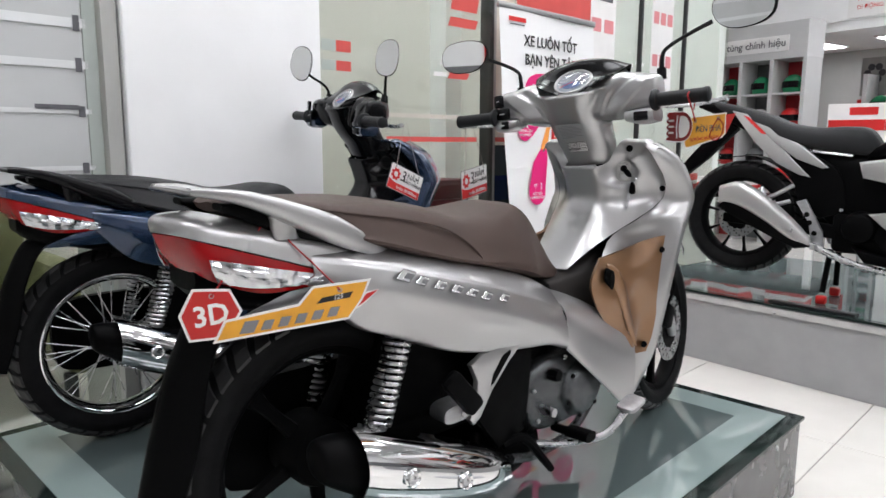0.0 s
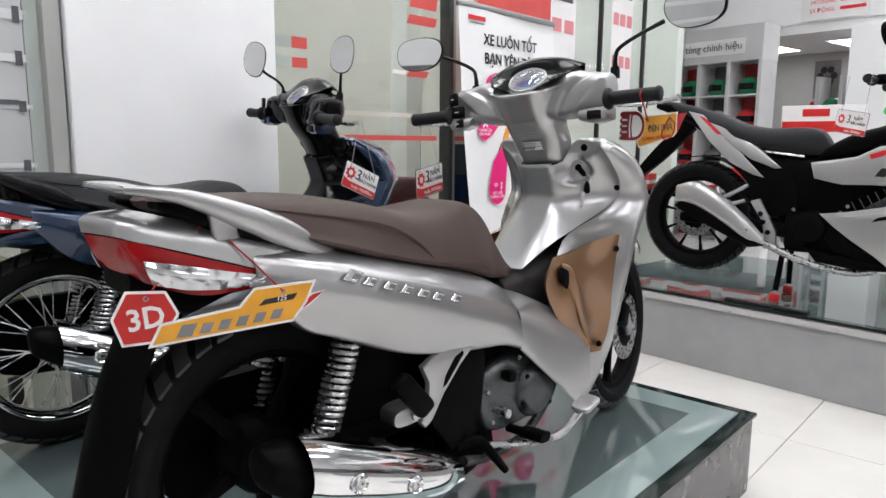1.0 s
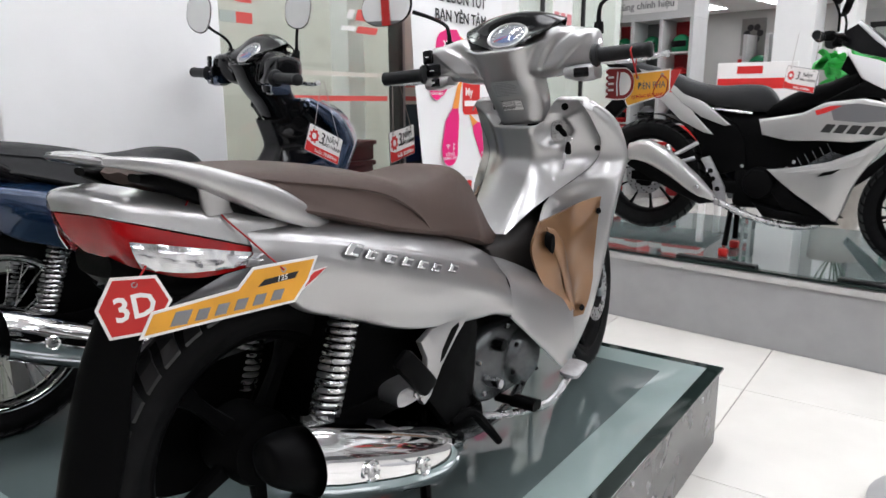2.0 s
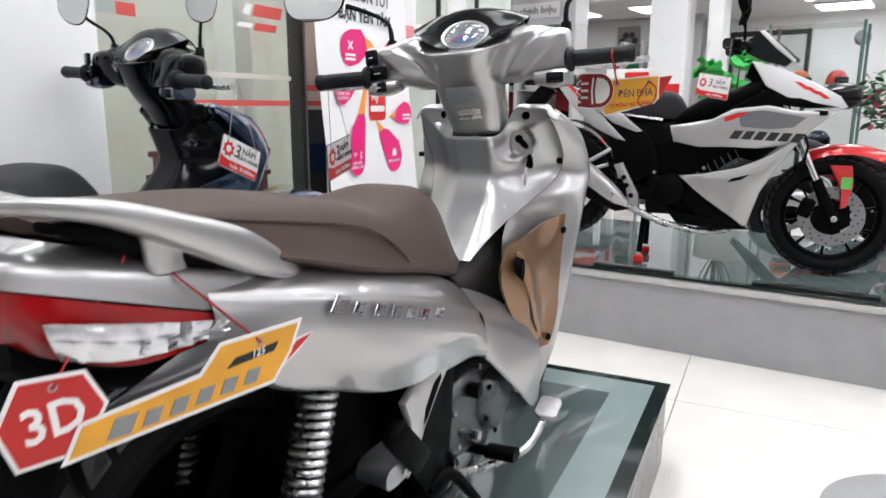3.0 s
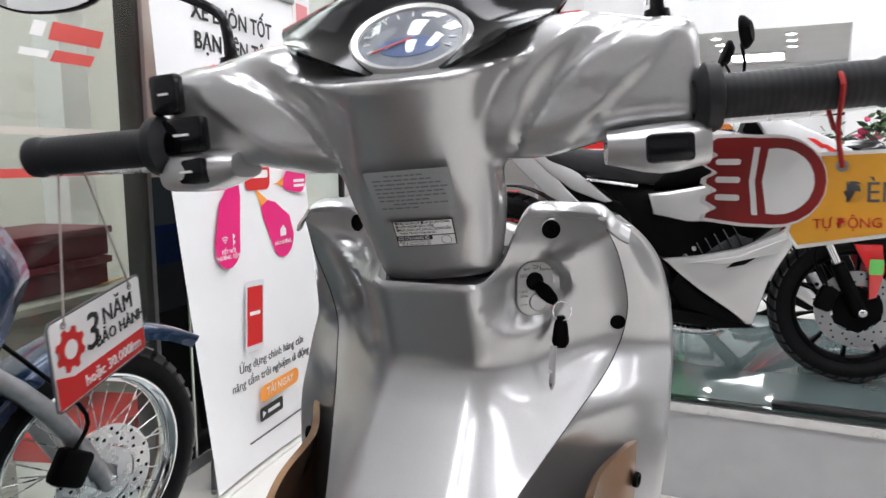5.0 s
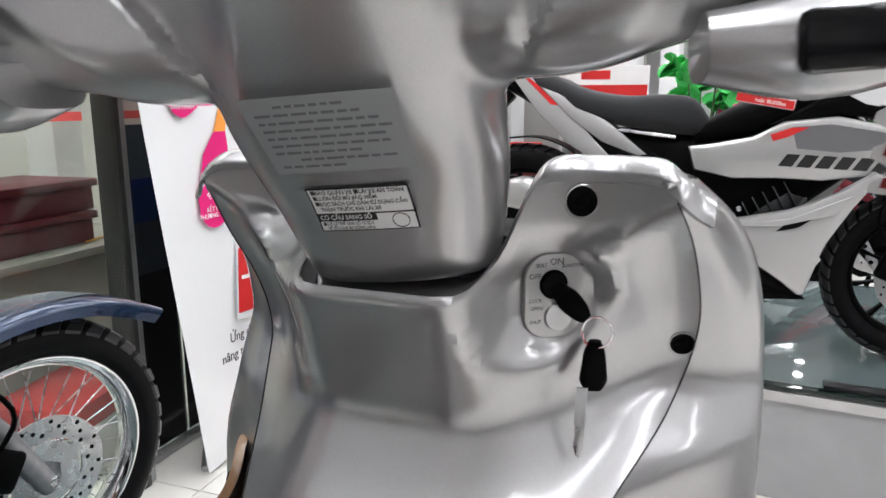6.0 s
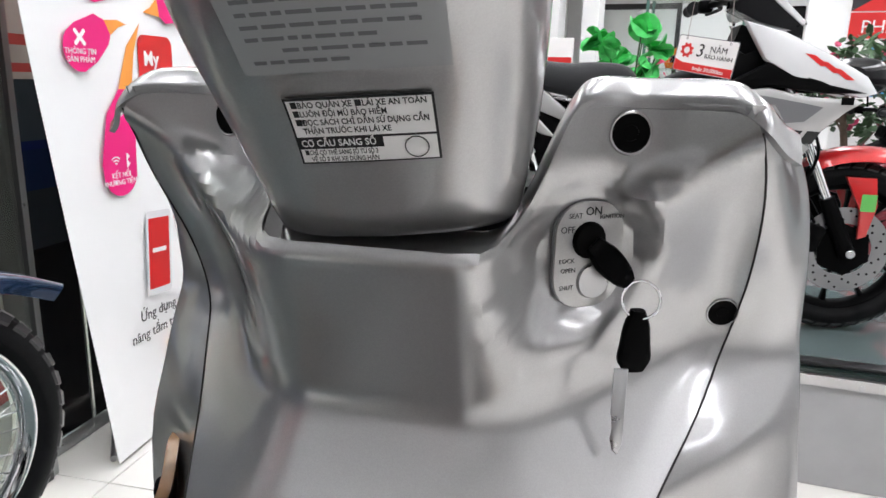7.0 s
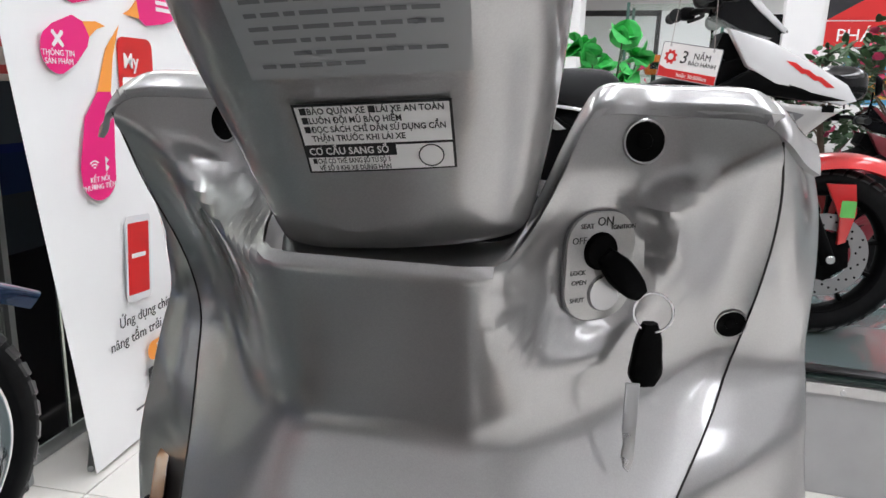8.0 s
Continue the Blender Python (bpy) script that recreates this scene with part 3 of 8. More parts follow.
def coil(p0, p1, r, wire, turns):
    p0, p1 = Vector(p0), Vector(p1)
    d = (p1 - p0).normalized()
    a = d.orthogonal().normalized()
    b = d.cross(a)
    pts = [p0 + (p1 - p0) * (k / (turns * 10)) + (a * math.cos(k * 0.6283) + b * math.sin(k * 0.6283)) * r for k in range(turns * 10 + 1)]
    return tube(pts, wire, 1, 8)


def bolt(parent, at, axis, r=0.006, material=None, name="bolt", m=None):
    """A round-headed bolt with a socket."""
    mm = Matrix.Translation(at) @ Vector(axis).to_track_quat("Z", "Y").to_matrix().to_4x4()
    if m is not None:
        mm = m @ mm
    b = lathe([(0, 0.0), (r * 0.5, 0.0), (r * 0.52, 0.002), (r * 0.85, 0.0026), (r, 0.001), (r, -0.002)], 14, "z")
    return part(name, b, material or STEEL, parent, m=mm)


SHIELD_Z = (0.56, 0.62, 0.68, 0.71, 0.735, 0.76, 0.79, 0.83, 0.86, 0.887)
SHIELD_HW = (0.06, 0.09, 0.135, 0.158, 0.17, 0.177, 0.18, 0.176, 0.169, 0.158)
SHIELD_XC = (-0.512, -0.446, -0.388, -0.365, -0.354, -0.36, -0.371, -0.386, -0.386, -0.382)
SHIELD_XE = (-0.46, -0.37, -0.294, -0.258, -0.234, -0.23, -0.242, -0.276, -0.302, -0.324)


def shield_top(y):
    return 0.8235 + 0.0635 * smoothstep(0.044, 0.088, abs(y))


def shield_x(y, z):
    """Depth of the inner leg shield at a place."""
    xc, xe = lerp_table(SHIELD_Z, SHIELD_XC, z), lerp_table(SHIELD_Z, SHIELD_XE, z)
    a = abs(y)
    x = xe + (xc - xe) * (1 - smoothstep(0.035, 0.175, a))
    # flat collar above a curved fold line
    fold = lerp_table((0.0, 0.035, 0.09, 0.13, 0.175, 0.2), (0.836, 0.836, 0.845, 0.861, 0.884, 0.9), a)
    collar = lerp_table((0.035, 0.06, 0.09, 0.115, 0.14, 0.175), (-0.374, -0.342, -0.313, -0.302, -0.308, -0.324), a)
    x += (collar - x) * smoothstep(-0.02, 0.0, z - fold)
    flat = 1 - smoothstep(0.6, 1.2, math.hypot((y + 0.09) / 0.036, (z - 0.81) / 0.04))
    return x + (-0.3 - 0.72 * (y + 0.09) - x) * flat


def inner_shield():
    bm = bmesh.new()
    rows = []
    for i in range(73):
        f = i / 72
        row = []
        for j in range(-36, 37):
            u = j / 36
            z = 0.56 + (0.887 - 0.56) * f
            y = u * lerp_table(SHIELD_Z, SHIELD_HW, z)
            z = 0.56 + (shield_top(y) - 0.56) * f
            y = u * lerp_table(SHIELD_Z, SHIELD_HW, z)
            row.append((shield_x(y, z), y, z))
        rows.append(row)
    grid(bm, rows)
    grid(bm, [[(x + 0.003, y, z) for x, y, z in reversed(r)] for r in rows])
    bm.normal_update()
    return bm


WING_Z = (0.887, 0.86, 0.83, 0.79, 0.76, 0.735, 0.71, 0.68, 0.62, 0.50, 0.40, 0.30, 0.20)
WING_YO = (0.172, 0.196, 0.212, 0.222, 0.226, 0.228, 0.229, 0.228, 0.225, 0.212, 0.199, 0.183, 0.155)
WING_XO = (-0.296, -0.252, -0.222, -0.2, -0.188, -0.184, -0.196, -0.212, -0.236, -0.256, -0.268, -0.287, -0.32)
LOW_YI = (0.085, 0.11, 0.122, 0.128, 0.115)
LOW_XI = (-0.36, -0.43, -0.41, -0.38, -0.345)


def wing(side, slim=1.0):
    """Outer flank of the leg shield, from the seam round the edge to the front."""
    bm = bmesh.new()
    rows = []
    for k, (z, yo, xo) in enumerate(zip(WING_Z, WING_YO, WING_XO)):
        if z > 0.65:
            yi = lerp_table(SHIELD_Z, SHIELD_HW, z) - 0.001
            xi = shield_x(yi + 0.03, z) + 0.002
        else:
            yi, xi = LOW_YI[k - 8], LOW_XI[k - 8]
        inset = 0.022 * smoothstep(0.66, 0.6, z) * smoothstep(0.26, 0.34, z)
        rows.append([(xi, side * yi, z), (xi * 0.6 + xo * 0.4 - 0.003 + inset, side * (yi * 0.55 + yo * 0.45 - inset), z), (xo - 0.008, side * (yo - 0.007), z), (xo + 0.002, side * (yo - 0.0005), z), (xo + 0.012, side * yo, z),
                     (xo + 0.04, side * (yo - 0.008), z), (xo + 0.13, side * (yo - 0.06), z + 0.005)])
    if slim < 1:
        rows = [[(x - (0.0, 0.0, 0.0, 0.0, 0.0, 0.0, 0.03)[i] - 0.5 * max(0.0, 0.64 - z), y * slim, z) for i, (x, y, z) in enumerate(q)] for q in rows]
    grid(bm, smooth_grid(rows, 4, 4))
    grid(bm, smooth_grid([[(x + 0.002, y - side * 0.0025, z) for x, y, z in reversed(q)] for q in rows], 4, 4))
    bmesh.ops.recalc_face_normals(bm, faces=bm.faces)
    return bm


def seat_mesh():
    rings = []
    for x, zt, zb, ht, hb in ((-1.45, 0.787, 0.775, 0.03, 0.045), (-1.42, 0.796, 0.765, 0.055, 0.075), (-1.32, 0.792, 0.735, 0.085, 0.105), (-1.18, 0.785, 0.698, 0.098, 0.122), (-1.05, 0.765, 0.66, 0.1, 0.125),
                              (-0.95, 0.742, 0.637, 0.098, 0.122), (-0.87, 0.741, 0.62, 0.09, 0.115), (-0.78, 0.751, 0.598, 0.074, 0.105), (-0.715, 0.744, 0.58, 0.056, 0.094), (-0.675, 0.727, 0.568, 0.046, 0.086),
                              (-0.645, 0.698, 0.56, 0.04, 0.08), (-0.615, 0.658, 0.553, 0.036, 0.074), (-0.575, 0.605, 0.546, 0.032, 0.062), (-0.54, 0.57, 0.543, 0.028, 0.048)):
        zm = zb + (zt - zb) * 0.62
        ht, hb = ht + 0.012, hb + 0.026 * smoothstep(-1.42, -1.2, x) * smoothstep(-0.6, -0.75, x)
        rings.append([(x, 0, zt), (x, -ht * 0.7, zt - 0.004), (x, -ht - 0.012, zm + (zt - zm) * 0.45), (x, -hb, zb + (zt - zb) * 0.25), (x, -hb + 0.006, zb), (x, 0, zb - 0.005),
                      (x, hb - 0.006, zb), (x, hb, zb + (zt - zb) * 0.25), (x, ht + 0.012, zm + (zt - zm) * 0.45), (x, ht * 0.7, zt - 0.004)])
    return loft(rings, 6, 4)


def mirror_unit(root, side, st, folded=False):
    """Stalk, shell and glass of a rear-view mirror."""
    line = [(-0.36, side * 0.205, 1.03), (-0.359, side * 0.207, 1.085), (-0.355, side * 0.222, 1.108), (-0.345, side * 0.275, 1.135), (-0.337, side * 0.325, 1.155)]
    if folded:
        line = [(-0.4, 0.19, 1.02), (-0.405, 0.19, 1.07), (-0.43, 0.188, 1.095), (-0.47, 0.185, 1.115), (-0.5, 0.182, 1.135)]
        if side < 0:
            line = [(-0.36, -0.17, 1.02), (-0.36, -0.172, 1.075), (-0.363, -0.178, 1.1), (-0.366, -0.186, 1.125), (-0.368, -0.192, 1.15)]
    stalk = tube(line, (0.0075, 0.0055, 0.005, 0.005, 0.006), 4, 10)
    lathe([(0.0, 1.058), (0.011, 1.058), (0.012, 1.05), (0.012, 1.03), (0, 1.03)], 12, "z", (line[0][0], line[0][1], 0), stalk)
    mi = part("mirror", stalk, BLACK_GLOSS, root, "black mirror stalk", m=st)
    out = spline([(-0.078, 0.012, 0), (-0.062, 0.038, 0), (-0.01, 0.049, 0), (0.05, 0.042, 0), (0.075, 0.012, 0), (0.068, -0.026, 0), (0.03, -0.045, 0), (-0.03, -0.044, 0), (-0.066, -0.022, 0)], 4, True)
    size = 0.82 if folded else 1.0
    o2 = [(p.x * side * -size, p.y * size) for p in out]
    ctr = Vector((-0.52, 0.18, 1.165) if side > 0 else (-0.372, -0.2, 1.182)) if folded else Vector((-0.355, side * 0.402, 1.172))
    m = st @ (basis(ctr, (0.15, 0, 1), (0.8, -0.6, 0)) if folded else basis(ctr, (0.18 * side, -1, 0.0), (-0.087, 0, 1)))
    shell = bmesh.new()
    loops = [[(x * f, y * f, d) for x, y in o2] for f, d in ((0.55, -0.034), (0.85, -0.024), (0.98, -0.008), (1.0, 0.0), (0.985, 0.004), (0.95, 0.004))]
    grid(shell, loops, True, True)
    bmesh.ops.recalc_face_normals(shell, faces=shell.faces)
    facing = m.to_3x3() @ Vector((0, 0, 1))
    if facing.x > 0:
        m = m @ Matrix.Rotation(math.pi, 4, "Y")
    part("shell", shell, BLACK_PLASTIC, mi, m=m)
    part("glass", plate([(x * 0.95, y * 0.95) for x, y in o2], 0.002, m=Matrix.Translation((0, 0, 0.0035))), MIRROR, mi, "silvered mirror glass", m=m)
    return mi


def grip(root, side, st):
    prof = [(0.0, 0.355), (0.013, 0.355), (0.0175, 0.352), (0.0185, 0.345), (0.0165, 0.341)]
    for k in range(20):
        y = 0.335 - k * 0.005
        prof += [(0.0164, y), (0.0168, y - 0.0015), (0.0168, y - 0.0035)]
    prof += [(0.0165, 0.235), (0.024, 0.233), (0.026, 0.229), (0.026, 0.222), (0.014, 0.215)]
    b = lathe([(r, side * y) for r, y in prof], 20, "y", (-0.468, 0, 0.97))
    return part("grip", b, GRIP_RUBBER, root, "ribbed black rubber grip", m=st)


def lever(root, side, st):
    b = tube([(-0.415, side * 0.2, 0.965), (-0.40, side * 0.25, 0.958), (-0.398, side * 0.31, 0.957), (-0.41, side * 0.36, 0.96), (-0.415, side * 0.378, 0.962)], (0.008, 0.0065, 0.006, 0.006, 0.0085), 4, 8)
    return part("brake_lever", b, STEEL, root, "bare alloy lever", m=st)


NECK = ((0.826, -0.371, -0.25, 0.06, 2.5, 0), (0.87, -0.397, -0.26, 0.069, 2.7, 0), (0.9, -0.423, -0.27, 0.073, 2.8, 0), (0.935, -0.459, -0.3, 0.075, 2.8, 0), (0.965, -0.49, -0.32, 0.077, 2.6, 0), (0.993, -0.512, -0.34, 0.081, 2.5, 0),
        (1.015, -0.516, -0.345, 0.093, 2.5, 0.12), (1.034, -0.508, -0.35, 0.118, 2.5, 0.36), (1.05, -0.495, -0.35, 0.142, 2.5, 0.55))


def flank(outline, y0, thick, side, bevel=0.006, taper=None, nseg=0):
    """A shaped side panel: outline in x and z, standing out to one side at y0; taper: how y shrinks towards a height."""
    m = basis((0, -y0 if side < 0 else y0 + thick * 0, 0), (1, 0, 0), (0, 0, 1))
    bm = plate([(x, z) for x, z in outline], thick, bevel, m=m if side < 0 else Matrix.Translation((0, y0, 0)) @ Matrix(((1, 0, 0, 0), (0, 0, 1, 0), (0, 1, 0, 0), (0, 0, 0, 1))))
    bmesh.ops.triangulate(bm, faces=[f for f in bm.faces if len(f.verts) > 4])
    if taper:
        for v in bm.verts:
            v.co.y *= 1 + taper[0] * (v.co.z - taper[1]) + (taper[2] * (v.co.x - taper[3]) if len(taper) > 2 else 0)
    bmesh.ops.recalc_face_normals(bm, faces=bm.faces)
    return bm


def fused(bm, voxel, rounds):
    """Overlapping closed bodies melted into one skin with soft fillets."""
    me = bpy.data.meshes.new("tmp")
    bm.to_mesh(me)
    bm.free()
    tmp = bpy.data.objects.new("tmp", me)
    scene.collection.objects.link(tmp)
    re = tmp.modifiers.new("remesh", "REMESH")
    re.mode, re.voxel_size = "VOXEL", voxel
    sm = tmp.modifiers.new("smooth", "SMOOTH")
    sm.factor, sm.iterations = 0.5, rounds
    bpy.context.view_layer.update()
    skin = bpy.data.meshes.new_from_object(tmp.evaluated_get(bpy.context.evaluated_depsgraph_get()))
    bpy.data.objects.remove(tmp)
    out = bmesh.new()
    out.from_mesh(skin)
    bpy.data.meshes.remove(skin)
    bpy.data.meshes.remove(me)
    return out


def underbone(name, label, m, paint, accent, seat_mat, rail_mat, cast, turn, detail=True, shield_mat=None, category="motorbike"):
    root = thing(name, label, category, m, "display motorbikes")
    st = steer(turn)
    inner = shield_mat or paint

    # wheels
    rim_mat = BLACK_PLASTIC if cast else CHROME
    wheel(root, -1.258, 0.288, 0.288, 0.094, 0.212, cast, 5 if cast else 36, Matrix(), None if cast else (-0.06, 0.055), BLACK_PLASTIC if cast else ALLOY, rim_mat, "rear_wheel")
    ax = 0.115
    wheel(root, ax, 0.279, 0.279, 0.074, 0.212, cast, 5 if cast else 36, st, (-0.055, 0.11), BLACK_PLASTIC if cast else ALLOY, rim_mat, "front_wheel", 0.5)

    # fork and front mudguard
    for s in (-1, 1):
        f = tube([(ax, s * 0.066, 0.26), (ax - 0.12, s * 0.066, 0.46), (-0.19, s * 0.06, 0.64)], (0.018, 0.02, 0.016), 3, 12)
        fork = part("fork_leg", f, ALLOY, root, "grey alloy fork leg", m=st)
        bolt(fork, (ax, s * 0.082, 0.275), (0, s, 0), 0.011, STEEL, "axle_nut", st)
    cal = box(0.07, 0.04, 0.075, bevel=0.012)
    part("brake_caliper", cal, BLACK_PLASTIC, root, "black brake caliper", m=st @ pose(ax - 0.09, -0.075, 0.34, 0, 28, 0))
    part("brake_hose", tube([(ax - 0.09, -0.085, 0.37), (ax - 0.07, -0.1, 0.45), (-0.06, -0.09, 0.58), (-0.15, -0.07, 0.68)], 0.0045, 5, 6), BLACK_PLASTIC, root, m=st)
    rows = []
    for a, R, hw in ((38, 0.375, 0.02), (55, 0.34, 0.045), (75, 0.322, 0.06), (100, 0.312, 0.064), (125, 0.31, 0.064), (150, 0.31, 0.055), (165, 0.31, 0.045)):
        c, s = math.cos(radians(a)), math.sin(radians(a))
        rows.append([(R * 0.9 * c, -hw, 0.279 + R * 0.9 * s), (R * 0.985 * c, -hw * 0.75, 0.279 + R * 0.985 * s), (R * c, 0, 0.279 + R * s), (R * 0.985 * c, hw * 0.75, 0.279 + R * 0.985 * s), (R * 0.9 * c, hw, 0.279 + R * 0.9 * s)])
    part("front_mudguard", patch(rows, 3, 4, 0.003), paint, root, m=st @ Matrix.Translation((ax, 0, 0)))

    # frame, engine
    part("frame_tube", tube([(-0.2, 0, 0.8), (-0.35, 0, 0.55), (-0.6, 0, 0.44), (-0.85, 0, 0.46), (-1.15, 0, 0.6), (-1.45, 0, 0.69)], 0.03, 4, 10), BLACK_PLASTIC, root)
    eng = part("engine", box(0.34, 0.2, 0.17, (-0.62, 0.0, 0.27), 0.03), ENGINE, root, "dark grey cast engine block")
    part("cylinder", loft([ring_yz(-0.5, 0, 0.31, 0.07, 0.06, 4), ring_yz(-0.38, 0, 0.33, 0.068, 0.06, 4), ring_yz(-0.3, 0, 0.34, 0.06, 0.055, 4), ring_yz(-0.27, 0, 0.345, 0.045, 0.04, 4)], 3, 2), ENGINE, eng)
    for k in range(7):
        part("cooling_fin", box(0.005, 0.17, 0.15, (-0.47 + k * 0.018, 0, 0.32 + k * 0.003), 0.002), ENGINE, eng)
    part("clutch_cover", lathe([(0, -0.153), (0.052, -0.153), (0.06, -0.149), (0.068, -0.14), (0.074, -0.13), (0.08, -0.105), (0.08, -0.08)], 32, "y", (-0.535, 0, 0.265)), ENGINE, eng, "round grey clutch cover")
    part("case_cover", loft([ring_xz(-0.09, -0.74, -0.46, 0.18, 0.37, 3.2), ring_xz(-0.118, -0.735, -0.465, 0.185, 0.365, 3.2), ring_xz(-0.13, -0.715, -0.48, 0.2, 0.35, 3.2)], 3, 3), ENGINE, eng)
    for k in range(6):
        a = k * 1.047 + 0.3
        bolt(eng, (-0.535 + 0.068 * math.cos(a), -0.146, 0.265 + 0.068 * math.sin(a)), (0, -1, 0), 0.006, BLACK_PLASTIC)
    part("oil_filler", lathe([(0, -0.155), (0.014, -0.155), (0.016, -0.15), (0.016, -0.12)], 6, "y", (-0.655, 0, 0.33)), BLACK_PLASTIC, eng)
    for k, (x, z) in enumerate(((-0.72, 0.3), (-0.7, 0.22), (-0.6, 0.36), (-0.48, 0.21), (-0.47, 0.34))):
        bolt(eng, (x, -0.13, z), (0, -1, 0), 0.006, STEEL)
    part("kick_shaft", tube([(-0.69, -0.1, 0.25), (-0.69, -0.17, 0.25)], 0.011, 2, 10), STEEL, eng)

    # black mid cover and the silver pivot plate
    part("mid_filler", box(0.55, 0.17, 0.3, (-0.86, 0.0, 0.4), 0.03), BLACK_PLASTIC, root, "matt black frame cover")
    for s in (-1, 1):
        fin = [(-0.972, 0.43), (-0.94, 0.445), (-0.88, 0.456), (-0.8, 0.452), (-0.855, 0.41), (-0.905, 0.36), (-0.942, 0.308), (-0.962, 0.296), (-0.975, 0.312), (-0.952, 0.352), (-0.952, 0.392)]
        pp = part("pivot_plate", flank(fin, 0.15, 0.014, s, 0.004), paint, root, "curved pivot plate with a slot")
        part("pivot_slot", flank([(-0.912, 0.372), (-0.9, 0.378), (-0.848, 0.432), (-0.85, 0.44), (-0.875, 0.432), (-0.905, 0.396)], 0.1638, 0.001, s, 0), HOLE, pp, "dark slot")
        part("mid_cover", flank([(-0.9, 0.44), (-0.79, 0.45), (-0.735, 0.44), (-0.745, 0.3), (-0.76, 0.22), (-0.85, 0.2), (-0.93, 0.3)], 0.118, 0.02, s, 0.008), BLACK_PLASTIC, root, "matt black side cover")

    # added black filler darkens the underside where stand and pipes crowd together
    part("underside_filler", loft([ring_yz(-0.97, 0, 0.17, 0.06, 0.03, 3), ring_yz(-0.9, 0, 0.15, 0.11, 0.06, 3), ring_yz(-0.78, 0, 0.14, 0.115, 0.065, 3), ring_yz(-0.66, 0, 0.15, 0.1, 0.05, 3)], 3, 2), BLACK_PLASTIC, root, "matt black filler added for the dark underside with stand and pipes")

    # swing arm, rear shocks
    for s in (-1, 1):
        part("swing_arm", loft([ring_yz(-0.88, s * 0.085, 0.3, 0.015, 0.025, 4, 8), ring_yz(-1.1, s * 0.08, 0.295, 0.015, 0.028, 4, 8), ring_yz(-1.3, s * 0.078, 0.288, 0.014, 0.025, 4, 8)], 2, 2), BLACK_PLASTIC, root)
        p0, p1 = (-1.195, s * 0.115, 0.3), (-1.1, s * 0.118, 0.6)
        sh = part("rear_shock", tube([p0, (-1.19, s * 0.115, 0.318), p1], (0.016, 0.014, 0.012), 3, 12), BLACK_PLASTIC, root, "rear shock absorber")
        part("spring", coil((-1.188, s * 0.115, 0.335), (-1.11, s * 0.118, 0.57), 0.0245, 0.0052, 19), STEEL, sh, "bright steel coil spring")
        part("lower_cup", tube([(-1.193, s * 0.115, 0.305), (-1.186, s * 0.115, 0.338)], (0.02, 0.026), 2, 14), CHROME, sh, "chrome lower cup")
    # rear mudguard behind and under the tail
    part("rear_mudguard", patch([[(-1.12, -0.05, 0.60), (-1.12, 0, 0.62), (-1.12, 0.05, 0.60)], [(-1.30, -0.05, 0.62), (-1.3, 0, 0.645), (-1.30, 0.05, 0.62)], [(-1.43, -0.06, 0.61), (-1.46, 0, 0.625), (-1.43, 0.06, 0.61)],
                                      [(-1.49, -0.066, 0.52), (-1.525, 0, 0.53), (-1.49, 0.066, 0.52)], [(-1.52, -0.075, 0.40), (-1.565, 0, 0.41), (-1.52, 0.075, 0.40)], [(-1.56, -0.07, 0.27), (-1.6, 0, 0.27), (-1.56, 0.07, 0.27)]], 5, 5, 0.006),
         BLACK_PLASTIC, root, "matt black rear mudguard")
    part("under_tail", loft([ring_yz(-1.5, 0, 0.665, 0.05, 0.02, 3), ring_yz(-1.45, 0, 0.645, 0.085, 0.035, 3), ring_yz(-1.3, 0, 0.62, 0.108, 0.045, 3), ring_yz(-1.1, 0, 0.57, 0.1, 0.06, 3), ring_yz(-0.95, 0, 0.52, 0.095, 0.07, 3)], 4, 3), BLACK_PLASTIC, root, "matt black under-tail cover")

    # exhaust
    ex = part("silencer", loft([ring_yz(x, y, z, q, q * 1.05, 2) for x, y, z, q in ((-1.375, -0.19, 0.365, 0.022), (-1.365, -0.19, 0.36, 0.036), (-1.32, -0.19, 0.343, 0.05), (-1.24, -0.19, 0.308, 0.06), (-1.08, -0.185, 0.24, 0.052), (-0.92, -0.17, 0.19, 0.03), (-0.87, -0.165, 0.18, 0.018))], 4, 2), BLACK_PLASTIC, root, "black silencer")
    rows = []
    for x, y, z, q in ((-1.315, -0.192, 0.345, 0.07), (-1.25, -0.192, 0.317, 0.073), (-1.1, -0.188, 0.255, 0.07), (-0.97, -0.178, 0.205, 0.06), (-0.89, -0.17, 0.178, 0.04)):
        rows.append([(x, y - q * math.cos(radians(a)), z + q * math.sin(radians(a))) for a in (-75, -45, -10, 25, 60, 95)])
    hs = part("heat_shield", patch(rows, 5, 5, 0.002), CHROME, ex, "polished chrome heat shield")
    for x, y, z in ((-1.226, -0.268, 0.31), (-1.085, -0.26, 0.252)):
        bolt(hs, (x, y, z), (0, -1, 0.1), 0.0105, STEEL)
        part("bolt_seat", lathe([(0.012, 0.001), (0.015, 0.004), (0.018, 0.001)], 18, "z"), CHROME, hs, m=Matrix.Translation((x, y, z)) @ Vector((0, -1, 0.1)).to_track_quat("Z", "Y").to_matrix().to_4x4())
    part("header_pipe", tube([(-0.84, -0.16, 0.18), (-0.7, -0.13, 0.14), (-0.5, -0.09, 0.13), (-0.3, -0.03, 0.19), (-0.27, 0, 0.28)], 0.0125, 5, 12), ENGINE, ex, "dark metal header pipe")

